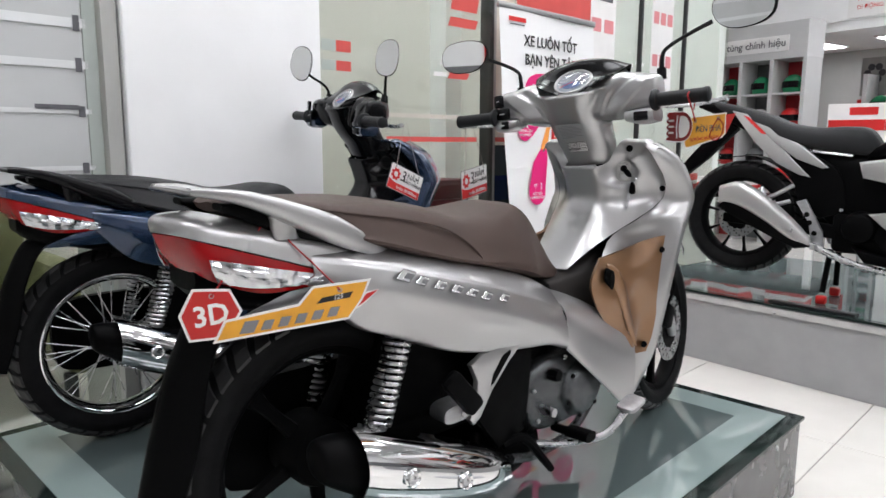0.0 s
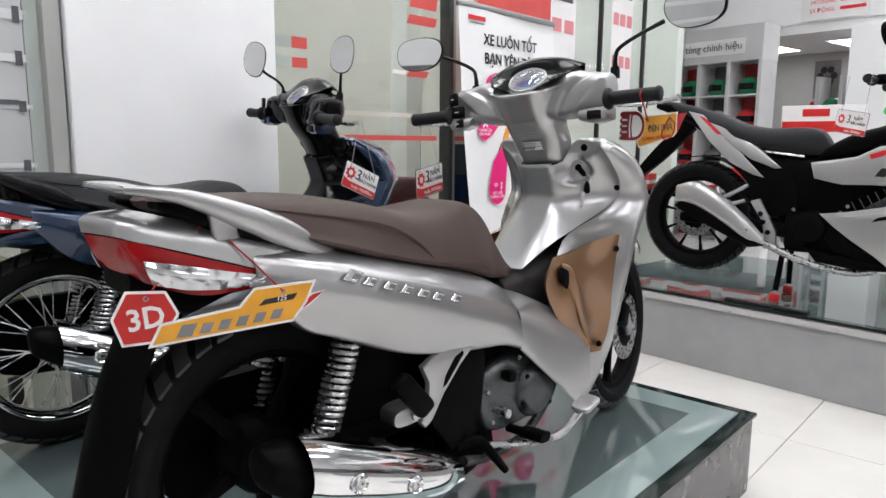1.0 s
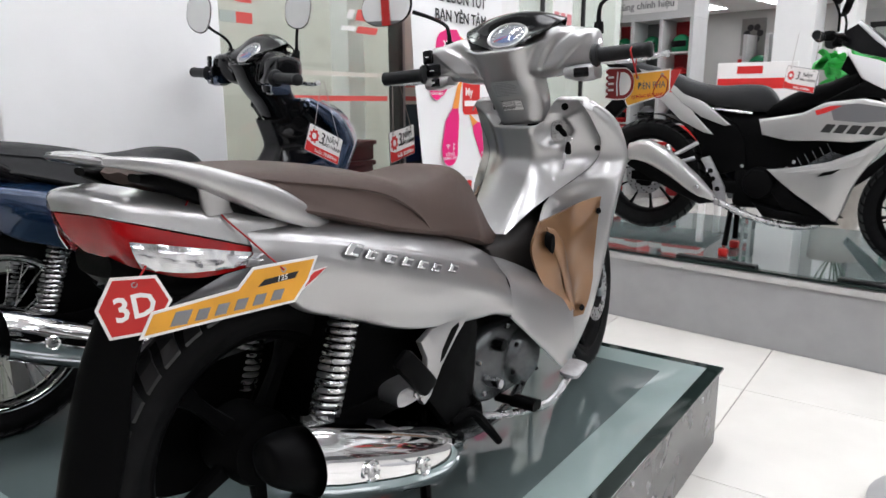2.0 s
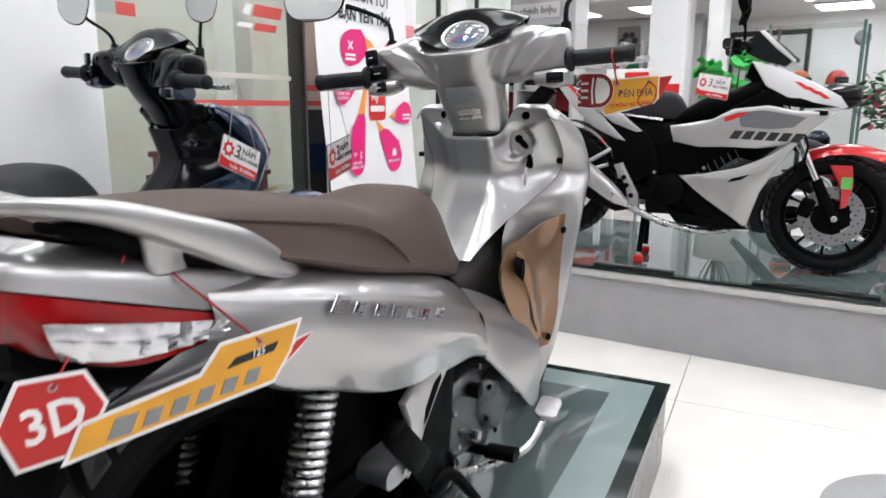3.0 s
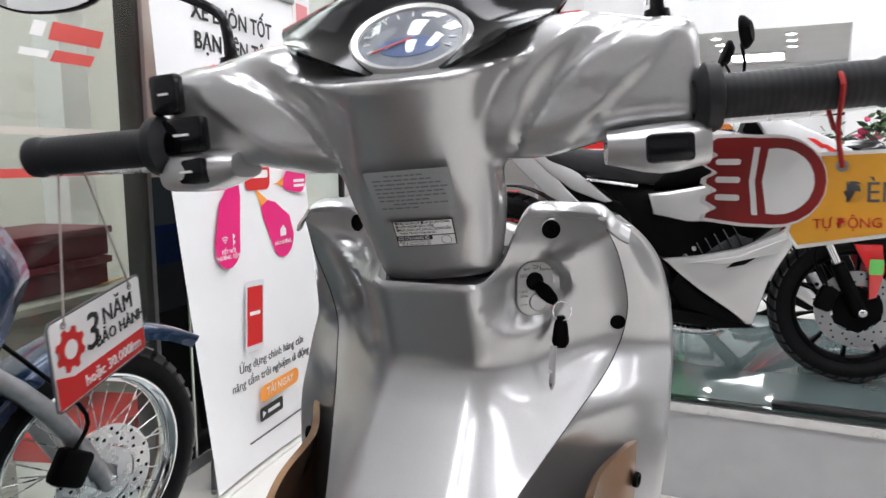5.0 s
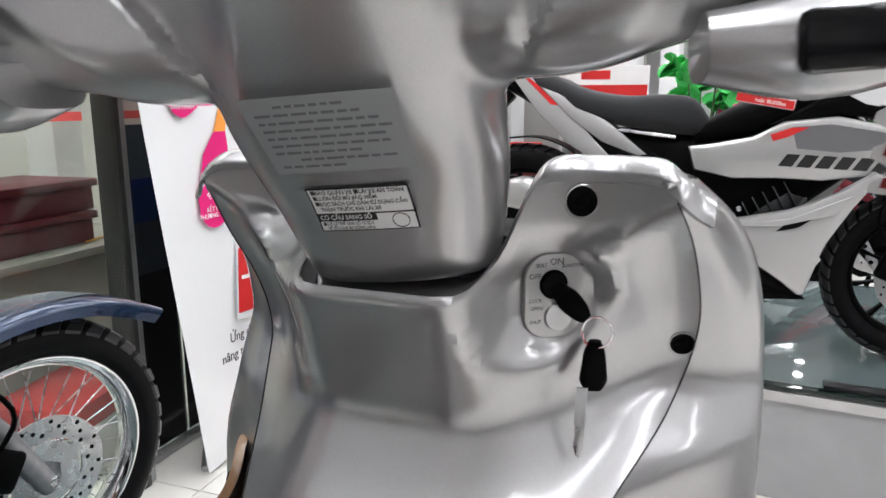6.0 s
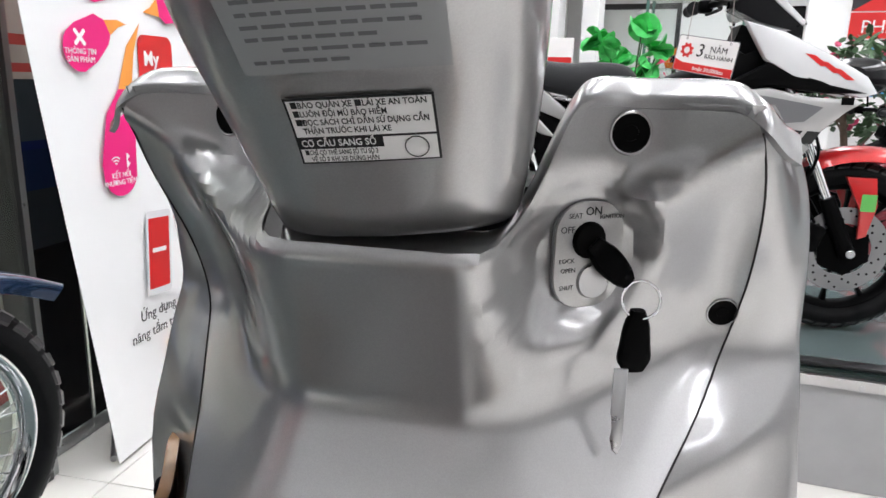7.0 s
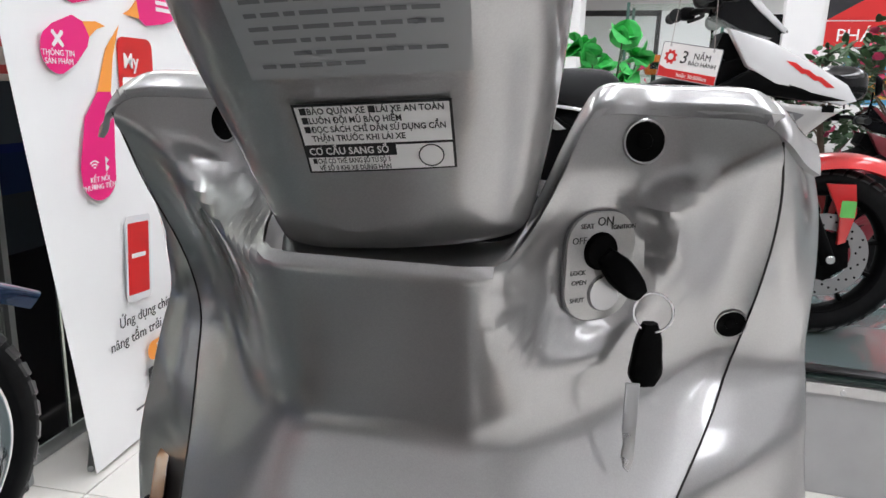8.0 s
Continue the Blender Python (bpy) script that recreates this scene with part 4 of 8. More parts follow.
    # chain case made oversized, so it also stands for the dark beyond the spokes
    part("chain_case", loft([ring_xz(0.095, -1.41, -0.78, 0.185, 0.42, 5), ring_xz(0.125, -1.41, -0.78, 0.185, 0.42, 5)], 2, 3), BLACK_PLASTIC, root, "black pressed chain case, enlarged to darken the view through the spokes")
    if cast:
        part("brake_drum", lathe([(0, -0.05), (0.045, -0.05), (0.062, -0.045), (0.068, -0.03), (0.068, 0.05), (0, 0.05)], 28, "y", (-1.258, 0, 0.288)), BLACK_PLASTIC, root, "black brake drum")

    # foot controls
    bp = part("foot_peg", tube([(-0.6, -0.1, 0.17), (-0.6, -0.15, 0.172), (-0.6, -0.2, 0.176)], 0.012, 3, 10), BLACK_PLASTIC, root, "black rubber foot peg")
    part("peg_rubber", loft([ring_xz(-0.15, -0.62, -0.58, 0.16, 0.188, 3), ring_xz(-0.215, -0.62, -0.58, 0.164, 0.19, 3)], 2, 2), BLACK_PLASTIC, bp)
    br = part("brake_pedal", tube([(-0.72, -0.13, 0.17), (-0.62, -0.16, 0.15), (-0.54, -0.215, 0.165), (-0.48, -0.235, 0.215)], 0.0085, 4, 8), STEEL, root, "steel brake pedal lever")
    part("pedal_pad", plate(rounded(0.085, 0.05, 0.016), 0.009, 0.003), ALLOY, br, "grey cross-hatched pedal pad", m=basis((-0.455, -0.235, 0.226), (0.94, 0.1, 0.12), (0.0, 1, 0.1)))
    pg = part("pillion_peg_holder", loft([ring_xz(-0.12, -1.05, -0.95, 0.32, 0.36, 3), ring_xz(-0.165, -1.06, -0.97, 0.325, 0.365, 3), ring_xz(-0.19, -1.075, -1.0, 0.335, 0.37, 3)], 2, 2), ALLOY, root, "cast alloy pillion peg holder")
    part("pillion_peg", box(0.045, 0.03, 0.11, bevel=0.012), BLACK_PLASTIC, pg, "folded black rubber pillion peg", m=pose(-1.04, -0.205, 0.4, 8, -42, -15))
    bolt(pg, (-1.02, -0.193, 0.35), (0, -1, 0), 0.01, STEEL)
    part("stand_spring", coil((-0.8, -0.12, 0.28), (-0.74, -0.14, 0.21), 0.008, 0.0018, 12), BLACK_PLASTIC, root, "dark return spring")
    part("side_lever", tube([(-0.83, -0.13, 0.2), (-0.78, -0.15, 0.21), (-0.74, -0.17, 0.16), (-0.71, -0.18, 0.12)], (0.012, 0.012, 0.011, 0.009), 3, 8), BLACK_PLASTIC, root)
    for s in (-1, 1):
        part("centre_stand_leg", tube([(-0.86, s * 0.07, 0.22), (-0.92, s * 0.13, 0.09), (-0.96, s * 0.17, 0.008)], 0.012, 3, 8), BLACK_PLASTIC, root)

    # body panels
    for s in (-1, 1):
        rows = []
        for x, zt, zr, zb, yt, yr, ym, yb in ((-1.33, 0.70, 0.69, 0.645, 0.114, 0.128, 0.134, 0.13), (-1.25, 0.695, 0.675, 0.562, 0.128, 0.157, 0.164, 0.146), (-1.16, 0.684, 0.655, 0.525, 0.138, 0.174, 0.183, 0.156),
                                              (-1.03, 0.655, 0.622, 0.472, 0.143, 0.182, 0.19, 0.16), (-0.9, 0.622, 0.585, 0.442, 0.138, 0.178, 0.188, 0.16), (-0.78, 0.59, 0.545, 0.425, 0.123, 0.162, 0.176, 0.157),
                                              (-0.69, 0.558, 0.512, 0.413, 0.106, 0.146, 0.162, 0.153), (-0.62, 0.527, 0.485, 0.39, 0.094, 0.134, 0.15, 0.149)):
            zm = (zr + zb) / 2
            rows.append([(x, s * (yt - 0.014), zt + 0.006), (x, s * yt, zt), (x, s * (yr - 0.006), zr + 0.008), (x, s * yr, zr), (x, s * (yr + 0.003), zr - 0.008), (x, s * ym, zm + 0.01), (x, s * (yb + 0.006), zb + 0.016), (x, s * yb, zb + 0.002), (x, s * (yb - 0.016), zb - 0.002)])
        part("side_panel", patch(rows, 5, 3, 0.003), paint, root)
        rows = []
        for x, zt, zb, yt, ym, yb in ((-0.622, 0.527, 0.388, 0.094, 0.149, 0.149), (-0.56, 0.506, 0.33, 0.103, 0.158, 0.166), (-0.48, 0.47, 0.262, 0.12, 0.168, 0.174), (-0.4, 0.42, 0.2, 0.145, 0.173, 0.174), (-0.335, 0.36, 0.185, 0.165, 0.173, 0.167)):
            rows.append([(x, s * (yt - 0.012), zt + 0.004), (x, s * yt, zt - 0.004), (x, s * (yt * 0.35 + ym * 0.65), zt * 0.78 + zb * 0.22), (x, s * ym, zt * 0.5 + zb * 0.5 + 0.01), (x, s * (yb + 0.004), zb + 0.012), (x, s * yb, zb)])
        part("lower_fairing", patch(rows, 5, 4, 0.003), paint, root)
        part("leg_shield_flank", wing(s, 1.0 if paint is SILVER else 0.88), paint, root)
        # bronze infill panel
        rows = [[(-0.475, s * 0.124, 0.595), (-0.40, s * 0.144, 0.612), (-0.32, s * 0.15, 0.628), (-0.262, s * 0.177, 0.64), (-0.235, s * 0.184, 0.636)],
                [(-0.50, s * 0.117, 0.53), (-0.43, s * 0.14, 0.54), (-0.34, s * 0.164, 0.555), (-0.28, s * 0.176, 0.57), (-0.25, s * 0.185, 0.57)],
                [(-0.475, s * 0.124, 0.46), (-0.42, s * 0.15, 0.46), (-0.36, s * 0.15, 0.465), (-0.30, s * 0.170, 0.47), (-0.268, s * 0.180, 0.47)],
                [(-0.41, s * 0.134, 0.375), (-0.38, s * 0.14, 0.375), (-0.35, s * 0.156, 0.375), (-0.315, s * 0.15, 0.375), (-0.282, s * 0.174, 0.375)],
                [(-0.375, s * 0.138, 0.325), (-0.36, s * 0.144, 0.323), (-0.345, s * 0.148, 0.322), (-0.32, s * 0.154, 0.32), (-0.295, s * 0.164, 0.322)]]
        rows = [[(x, y + s * 0.016, z) for x, y, z in q] for q in rows]
        if not cast:
            continue
        gp = part("infill_panel", patch(rows, 5, 5, 0.008), accent, root, "satin bronze infill panel" if accent is GOLD else "")
        leaf = loft([ring_yz(x, s * y, z, 0.006, h, 2.2, 10) for x, y, z, h in ((-0.455, 0.144, 0.575, 0.006), (-0.43, 0.158, 0.54, 0.03), (-0.405, 0.169, 0.49, 0.042), (-0.375, 0.168, 0.43, 0.036), (-0.345, 0.168, 0.37, 0.018), (-0.335, 0.168, 0.345, 0.004))], 4, 2)
        part("scoop", leaf, accent, gp, "raised leaf-shaped scoop")
        part("vent_slot", loft([ring_xz(s * 0.15, -0.47, -0.445, 0.53, 0.57, 2, 10), ring_xz(s * 0.167, -0.468, -0.446, 0.515, 0.565, 2, 10)], 2, 2), HOLE, gp, "dark slot")
        for x, y, z in ((-0.268, 0.198, 0.603), (-0.312, 0.183, 0.345)):
            bolt(gp, (x, s * y, z), (-0.3, s, 0), 0.0085, BLACK_PLASTIC, "screw")
        bolt(root, (-0.294, s * 0.124, 0.638), (-0.8, s * 0.5, 0.3), 0.0075, STEEL, "screw")
    ls = part("leg_shield_inner", inner_shield(), inner, root)
    if cast:
        for s in (-1, 1):
            edge = []
            for i in range(15):
                z = 0.875 - 0.22 * i / 14
                hw = lerp_table(SHIELD_Z, SHIELD_HW, z) + 0.0005
                edge.append((shield_x(hw, z) - 0.0004, s * hw, z))
            part("seam", tube(edge, 0.0006, 2, 6), GREY_PLASTIC, ls, "thin dark panel seam")
    part("head_cowl_core", loft([ring_xy(0.3, -0.38, -0.02 if cast else -0.3, 0.09), ring_xy(0.5, -0.3, -0.08 if cast else -0.2, 0.11 if cast else 0.08), ring_xy(0.7, -0.22, -0.06, 0.12), ring_xy(0.8, -0.22, -0.09, 0.12), ring_xy(0.83, -0.22, -0.13, 0.08)], 3, 2), BLACK_PLASTIC, root, "black inner frame behind the shield")
    rows = []
    for y in (-0.184, -0.176, -0.166, -0.156, -0.146, -0.13, -0.11, -0.09, -0.08, -0.07, -0.06, -0.05, -0.03, 0, 0.03, 0.05, 0.06, 0.07, 0.08, 0.09, 0.11, 0.13, 0.146, 0.156, 0.166, 0.176, 0.184):
        z = shield_top(y) - 0.012 * (1 - smoothstep(0.05, 0.09, abs(y))) - 0.024 * smoothstep(0.15, 0.188, abs(y))
        x = shield_x(y, z) + 0.02 * (1 - smoothstep(0.05, 0.09, abs(y)))
        rows.append([(x - 0.001, y, z - 0.003), (x + 0.003, y, z + 0.004), (x + 0.018, y, z + 0.011), (x + 0.055, y * 0.98, z + 0.006), (x + 0.13, y * 0.85, z - 0.03), (x + 0.19, y * 0.6, z - 0.11), (x + 0.21, y * 0.45, z - 0.25)])
    slim = 1.0 if paint is SILVER else 0.84
    part("front_cowl", patch([[(x, y * slim, z) for x, y, z in q] for q in rows], 4, 4, 0.003), paint, root)
    # centre tunnel between seat and shield
    part("centre_tunnel", loft([ring_yz(-0.68, 0, 0.49, 0.08, 0.065, 3), ring_yz(-0.58, 0, 0.487, 0.075, 0.068, 3), ring_yz(-0.48, 0, 0.49, 0.072, 0.07, 3), ring_yz(-0.38, 0, 0.50, 0.075, 0.085, 3), ring_yz(-0.32, 0, 0.5, 0.08, 0.1, 3)], 3, 3), GREY_PLASTIC, root, "dark grey plastic centre cover")

    # seat
    se = part("seat", seat_mesh(), seat_mat, root)
    for s in (-1, 1):
        part("piping", tube([(-1.4, s * 0.089, 0.789), (-1.25, s * 0.126, 0.764), (-1.12, s * 0.1395, 0.743), (-1.04, s * 0.143, 0.723), (-0.985, s * 0.145, 0.697), (-0.945, s * 0.147, 0.668), (-0.925, s * 0.149, 0.645)], 0.003, 5, 6), seat_mat, se)
    # tail
    tail = [[(-1.548, 0, 0.744), (-1.532, -0.05, 0.742), (-1.507, -0.085, 0.735), (-1.41, -0.118, 0.704), (-1.285, -0.132, 0.662)],
            [(-1.545, 0, 0.768), (-1.525, -0.045, 0.766), (-1.498, -0.078, 0.758), (-1.40, -0.112, 0.732), (-1.25, -0.124, 0.70)],
            [(-1.48, 0, 0.774), (-1.47, -0.04, 0.772), (-1.45, -0.065, 0.766), (-1.37, -0.09, 0.745), (-1.24, -0.1, 0.708)]]
    for s in (1, -1):
        part("tail_cover", patch([[(x, y * s, z) for x, y, z in r] for r in tail], 5, 5, 0.003), paint, root)
        # thin painted lip under the lamp
        part("lamp_lip", patch([[(-1.37, -0.118 * s, 0.638), (-1.31, -0.13 * s, 0.647), (-1.27, -0.134 * s, 0.66)], [(-1.43, -0.112 * s, 0.618), (-1.34, -0.126 * s, 0.624), (-1.25, -0.134 * s, 0.64)], [(-1.45, -0.1 * s, 0.605), (-1.35, -0.115 * s, 0.606), (-1.25, -0.13 * s, 0.61)]], 4, 4, 0.003), GREY_PAINT if paint is SILVER else paint, root)
        lamp = [[(-1.545, 0, 0.741), (-1.529, -0.05, 0.739), (-1.504, -0.085, 0.732), (-1.41, -0.119, 0.701), (-1.285, -0.133, 0.66)],
                [(-1.532, 0, 0.71), (-1.515, -0.05, 0.705), (-1.497, -0.09, 0.7), (-1.41, -0.124, 0.676), (-1.285, -0.134, 0.655)],
                [(-1.51, 0, 0.682), (-1.495, -0.05, 0.674), (-1.48, -0.086, 0.664), (-1.415, -0.119, 0.643), (-1.31, -0.131, 0.646)]]
        tl = part("tail_lamp", patch([[(x, y * s, z) for x, y, z in r] for r in lamp], 5, 6, 0.004), RED_LENS, root, "glossy red tail lamp lens")
        clear = [[(-1.5, -0.099, 0.706), (-1.44, -0.123, 0.693), (-1.38, -0.132, 0.679), (-1.3, -0.137, 0.661)],
                 [(-1.496, -0.103, 0.688), (-1.44, -0.126, 0.676), (-1.38, -0.1325, 0.666), (-1.305, -0.137, 0.657)],
                 [(-1.487, -0.102, 0.668), (-1.44, -0.122, 0.656), (-1.38, -0.131, 0.651), (-1.325, -0.135, 0.651)]]
        lens = patch([[(x, y * s, z) for x, y, z in r] for r in clear], 14, 4, 0.002)
        for v in lens.verts:
            # slanting prisms in the lens
            ramp = ((v.co.x + 0.5 * v.co.z) / 0.026) % 1.0
            v.co.y -= s * 0.0055 * abs(2 * ramp - 1)
        part("indicator_lens", lens, CLEAR_LENS, tl, "clear faceted indicator lens", smooth=False)
        for k in range(5):
            x = -1.472 + k * 0.032
            part("reflector_facet", plate([(0, 0), (0.02, 0.002), (0.024, 0.02 - k * 0.003), (0.004, 0.024 - k * 0.003)], 0.002, 0.0008), STEEL, tl, m=basis((x, s * (-0.109 - k * 0.0065), 0.662 - k * 0.0035), (1, -0.16 * s, -0.1), (0, 0, 1)) @ pose(0, 0, -0.001 if s < 0 else 0.001))
        # grab rail
        rail = loft([ring_yz(-1.512, s * 0.068, 0.81, 0.012, 0.006, 3), ring_yz(-1.48, s * 0.09, 0.806, 0.02, 0.009, 3), ring_yz(-1.43, s * 0.112, 0.795, 0.022, 0.014, 3), ring_yz(-1.36, s * 0.124, 0.768, 0.02, 0.021, 3), ring_yz(-1.28, s * 0.13, 0.735, 0.018, 0.026, 3),
                     ring_yz(-1.21, s * 0.128, 0.703, 0.014, 0.017, 3), ring_yz(-1.165, s * 0.122, 0.688, 0.006, 0.005, 3)], 5, 3)
        loft([[(x - 0.014, y, z), (x, y, z + 0.002), (x + 0.03, y, z - 0.004), (x + 0.028, y, z - 0.012), (x - 0.008, y, z - 0.008)] for x, y, z in ((-1.515, 0.0, 0.815), (-1.51, s * 0.04, 0.814), (-1.5, s * 0.08, 0.811))], 3, 2, True, rail)
        loft([ring_xy(0.778, -1.405, -1.335, 0.012, 3, 10), ring_xy(0.76, -1.398, -1.345, 0.011, 3, 10), ring_xy(0.742, -1.395, -1.35, 0.01, 3, 10), ring_xy(0.728, -1.39, -1.345, 0.01, 3, 10)], 3, 2, True, rail)
        for v in rail.verts:
            if abs(v.co.y) < 0.014 and v.co.x > -1.45:
                v.co.y += s * 0.112
        part("grab_rail", rail, rail_mat, root)
        # added black body gives the shaded slot below the rail its dark
        part("rail_gap_shade", loft([ring_yz(-1.47, s * 0.075, 0.785, 0.016, 0.006, 3, 8), ring_yz(-1.42, s * 0.092, 0.772, 0.016, 0.016, 3, 8), ring_yz(-1.37, s * 0.098, 0.755, 0.014, 0.022, 3, 8), ring_yz(-1.28, s * 0.108, 0.715, 0.012, 0.016, 3, 8)], 3, 2), BLACK_PLASTIC, root, "black filler standing in for the shade under the grab rail")

    # handlebar cover, neck, instruments
    rings = []
    for y, xr, xf, zb, zt in ((-0.225, -0.474, -0.43, 0.962, 1.026), (-0.219, -0.488, -0.41, 0.952, 1.036), (-0.19, -0.492, -0.38, 0.95, 1.043), (-0.15, -0.49, -0.36, 0.945, 1.052), (-0.11, -0.48, -0.34, 0.936, 1.056),
                              (-0.06, -0.468, -0.32, 0.938, 1.052), (0, -0.46, -0.31, 0.95, 1.045)):
        rings.append(ring_xz(y, xr, xf, zb, zt, 2.8))
    rings += [[(x, -y, z) for x, y, z in r] for r in rings[-2::-1]]
    cover = loft([[(x, y - 0.014 * min(abs(y) / 0.15, 1), z) for x, y, z in q] for q in rings], 9, 6)
    loft([ring_xy(z, xr, xf, hw, p, 22, lean) for z, xr, xf, hw, p, lean in NECK], 5, 2, True, cover)
    cover = fused(cover, 0.0035, 14)
    for v in cover.verts:
        # two moulded creases sweep over each arm
        lift = v.co.z
        a = abs(v.co.y + 0.014)
        k = smoothstep(-0.41, -0.45, v.co.x) * smoothstep(0.066, 0.09, a) * smoothstep(0.224, 0.2, a)
        d1 = v.co.z - lerp_table((0.07, 0.085, 0.105, 0.135, 0.165, 0.19, 0.215), (0.925, 0.955, 0.985, 1.012, 1.03, 1.04, 1.046), a)
        d2 = v.co.z - lerp_table((0.12, 0.15, 0.18, 0.205), (0.945, 0.972, 0.998, 1.022), a)
        v.co.x += k * (0.009 * smoothstep(-0.006, 0.002, d1) * smoothstep(0.035, 0.004, d1) + 0.004 * smoothstep(0.004, -0.006, d2))
        v.co.x += 0.028 * smoothstep(0.9, 0.99, lift)
    sb = st @ Matrix.Translation((0, -0.014, 0))
    hb = part("handlebar_cover", cover, inner if paint is SILVER else BLACK_GLOSS, root, "", m=st)
    dash = [[(-0.498, -0.1, 1.04), (-0.5, -0.055, 1.022), (-0.497, 0, 1.006), (-0.5, 0.055, 1.022), (-0.498, 0.1, 1.04)],
            [(-0.455, -0.13, 1.058), (-0.458, -0.065, 1.056), (-0.455, 0, 1.045), (-0.458, 0.065, 1.056), (-0.455, 0.13, 1.058)],
            [(-0.42, -0.147, 1.066), (-0.425, -0.078, 1.086), (-0.425, 0, 1.093), (-0.425, 0.078, 1.086), (-0.42, 0.147, 1.066)],
            [(-0.395, -0.148, 1.066), (-0.385, -0.077, 1.088), (-0.38, 0, 1.096), (-0.385, 0.077, 1.088), (-0.395, 0.148, 1.066)],
            [(-0.35, -0.12, 1.05), (-0.33, -0.06, 1.066), (-0.325, 0, 1.07), (-0.33, 0.06, 1.066), (-0.35, 0.12, 1.05)]]
    dash = [[(x + 0.034, y * 0.9 - 0.008, z + (-0.002, -0.004, 0.006, 0.01, 0.0)[i]) for x, y, z in q] for i, q in enumerate(dash)]
    da = part("dashboard", patch(dash, 5, 5, 0.004), BLACK_GLOSS, hb, "glossy black dashboard hood", m=st)
    mm = st @ basis((-0.432, -0.008, 1.043), (0, -1, 0), (0.68, 0, 0.73))
    part("gauge_ring", lathe([(0.9, -0.001), (0.96, 0.004), (1.06, 0.005), (1.14, 0.001), (1.16, -0.016)], 40, "z"), SILVER, da, "satin silver oval gauge ring", m=mm @ Matrix.Diagonal((0.048, 0.041, 1, 1)))
    part("gauge_face", plate(oval(0.045, 0.038), 0.002), mat("gauge_print_" + name, (0.2, 0.215, 0.25), 0.12, noise_scale=60, vary=0.3), da, "blue-grey gauge face", m=mm)
    part("gauge_window", plate(oval(0.026, 0.013), 0.0015), mat("gauge_blue_" + name, (0.08, 0.13, 0.3), 0.2), da, "blue fuel gauge window", m=mm @ pose(0, -0.012, 0.0012))
    part("gauge_glass", lathe([(0.0, 0.016), (0.3, 0.0148), (0.6, 0.0115), (0.85, 0.0065), (0.95, 0.003)], 32, "z"), GAUGE_GLASS, da, "clear domed gauge glass", m=mm @ Matrix.Diagonal((0.048, 0.041, 1, 1)))
    for k in range(13):
        a = radians(210 - k * 20)
        part("gauge_mark", box(0.006, 0.0014, 0.001), TAG_WHITE, da, smooth=False, m=mm @ pose(0.038 * math.cos(a), 0.031 * math.sin(a), 0.0025, 0, 0, math.degrees(a)))
    part("gauge_needle", box(0.036, 0.0016, 0.001, (0.016, 0, 0)), PRINT_RED, da, smooth=False, m=mm @ pose(0, -0.004, 0.004, 0, 0, 205))
    for s in (-1, 1):
        mirror_unit(root, s, sb, paint is not SILVER)
        grip(root, s, sb)
        lever(root, s, sb)
    # switch housings
    sb = sb @ Matrix.Translation((0.026, 0, 0))
    sw = part("switch_housing", loft([ring_xz(0.16, -0.5, -0.44, 0.938, 0.96, 3), ring_xz(0.19, -0.505, -0.44, 0.928, 0.965, 3), ring_xz(0.225, -0.504, -0.44, 0.93, 0.965, 3)], 3, 2), paint, hb, m=sb)
    for y, z, w, h in ((0.212, 1.012, 0.03, 0.034), (0.2, 0.977, 0.046, 0.03), (0.2, 0.946, 0.04, 0.022)):
        bx = part("switch_button", box(0.012, w, h, bevel=0.004), BLACK_GLOSS, hb, "black switch button", m=sb @ pose(-0.499, y, z, 0, 0, -12))
        part("switch_mark", box(0.001, w * 0.35, 0.002), TAG_WHITE, bx, smooth=False, m=sb @ pose(-0.5055, y, z, 0, 0, -12))
    sr = part("start_housing", loft([ring_xz(-0.15, -0.5, -0.44, 0.925, 0.952, 3), ring_xz(-0.19, -0.508, -0.44, 0.915, 0.955, 3), ring_xz(-0.225, -0.508, -0.44, 0.92, 0.955, 3)], 3, 2), paint, hb, m=sb)
    part("start_button", box(0.01, 0.036, 0.022, bevel=0.004), BLACK_GLOSS, sr, "black start button", m=sb @ pose(-0.508, -0.195, 0.935, 0, 0, 8))
    return root, st, hb


silver, silver_st, silver_hb = underbone("silver_motorbike", "silver underbone motorbike with brown seat and bronze side panels", pose(0.6552, 2.1524, PLAT_Z, 0, 0, 43.5), SILVER, GOLD, SEAT_BROWN, SILVER, True, 10)
blue, blue_st, blue_hb = underbone("blue_motorbike", "dark blue underbone motorbike with black seat and spoked wheels", pose(-0.03, 2.848, PLAT_Z, 0, 0, 41), BLUE, GREY_PLASTIC, SEAT_BLACK, BLACK_GLOSS, False, -7.7, shield_mat=BLACK_GLOSS)

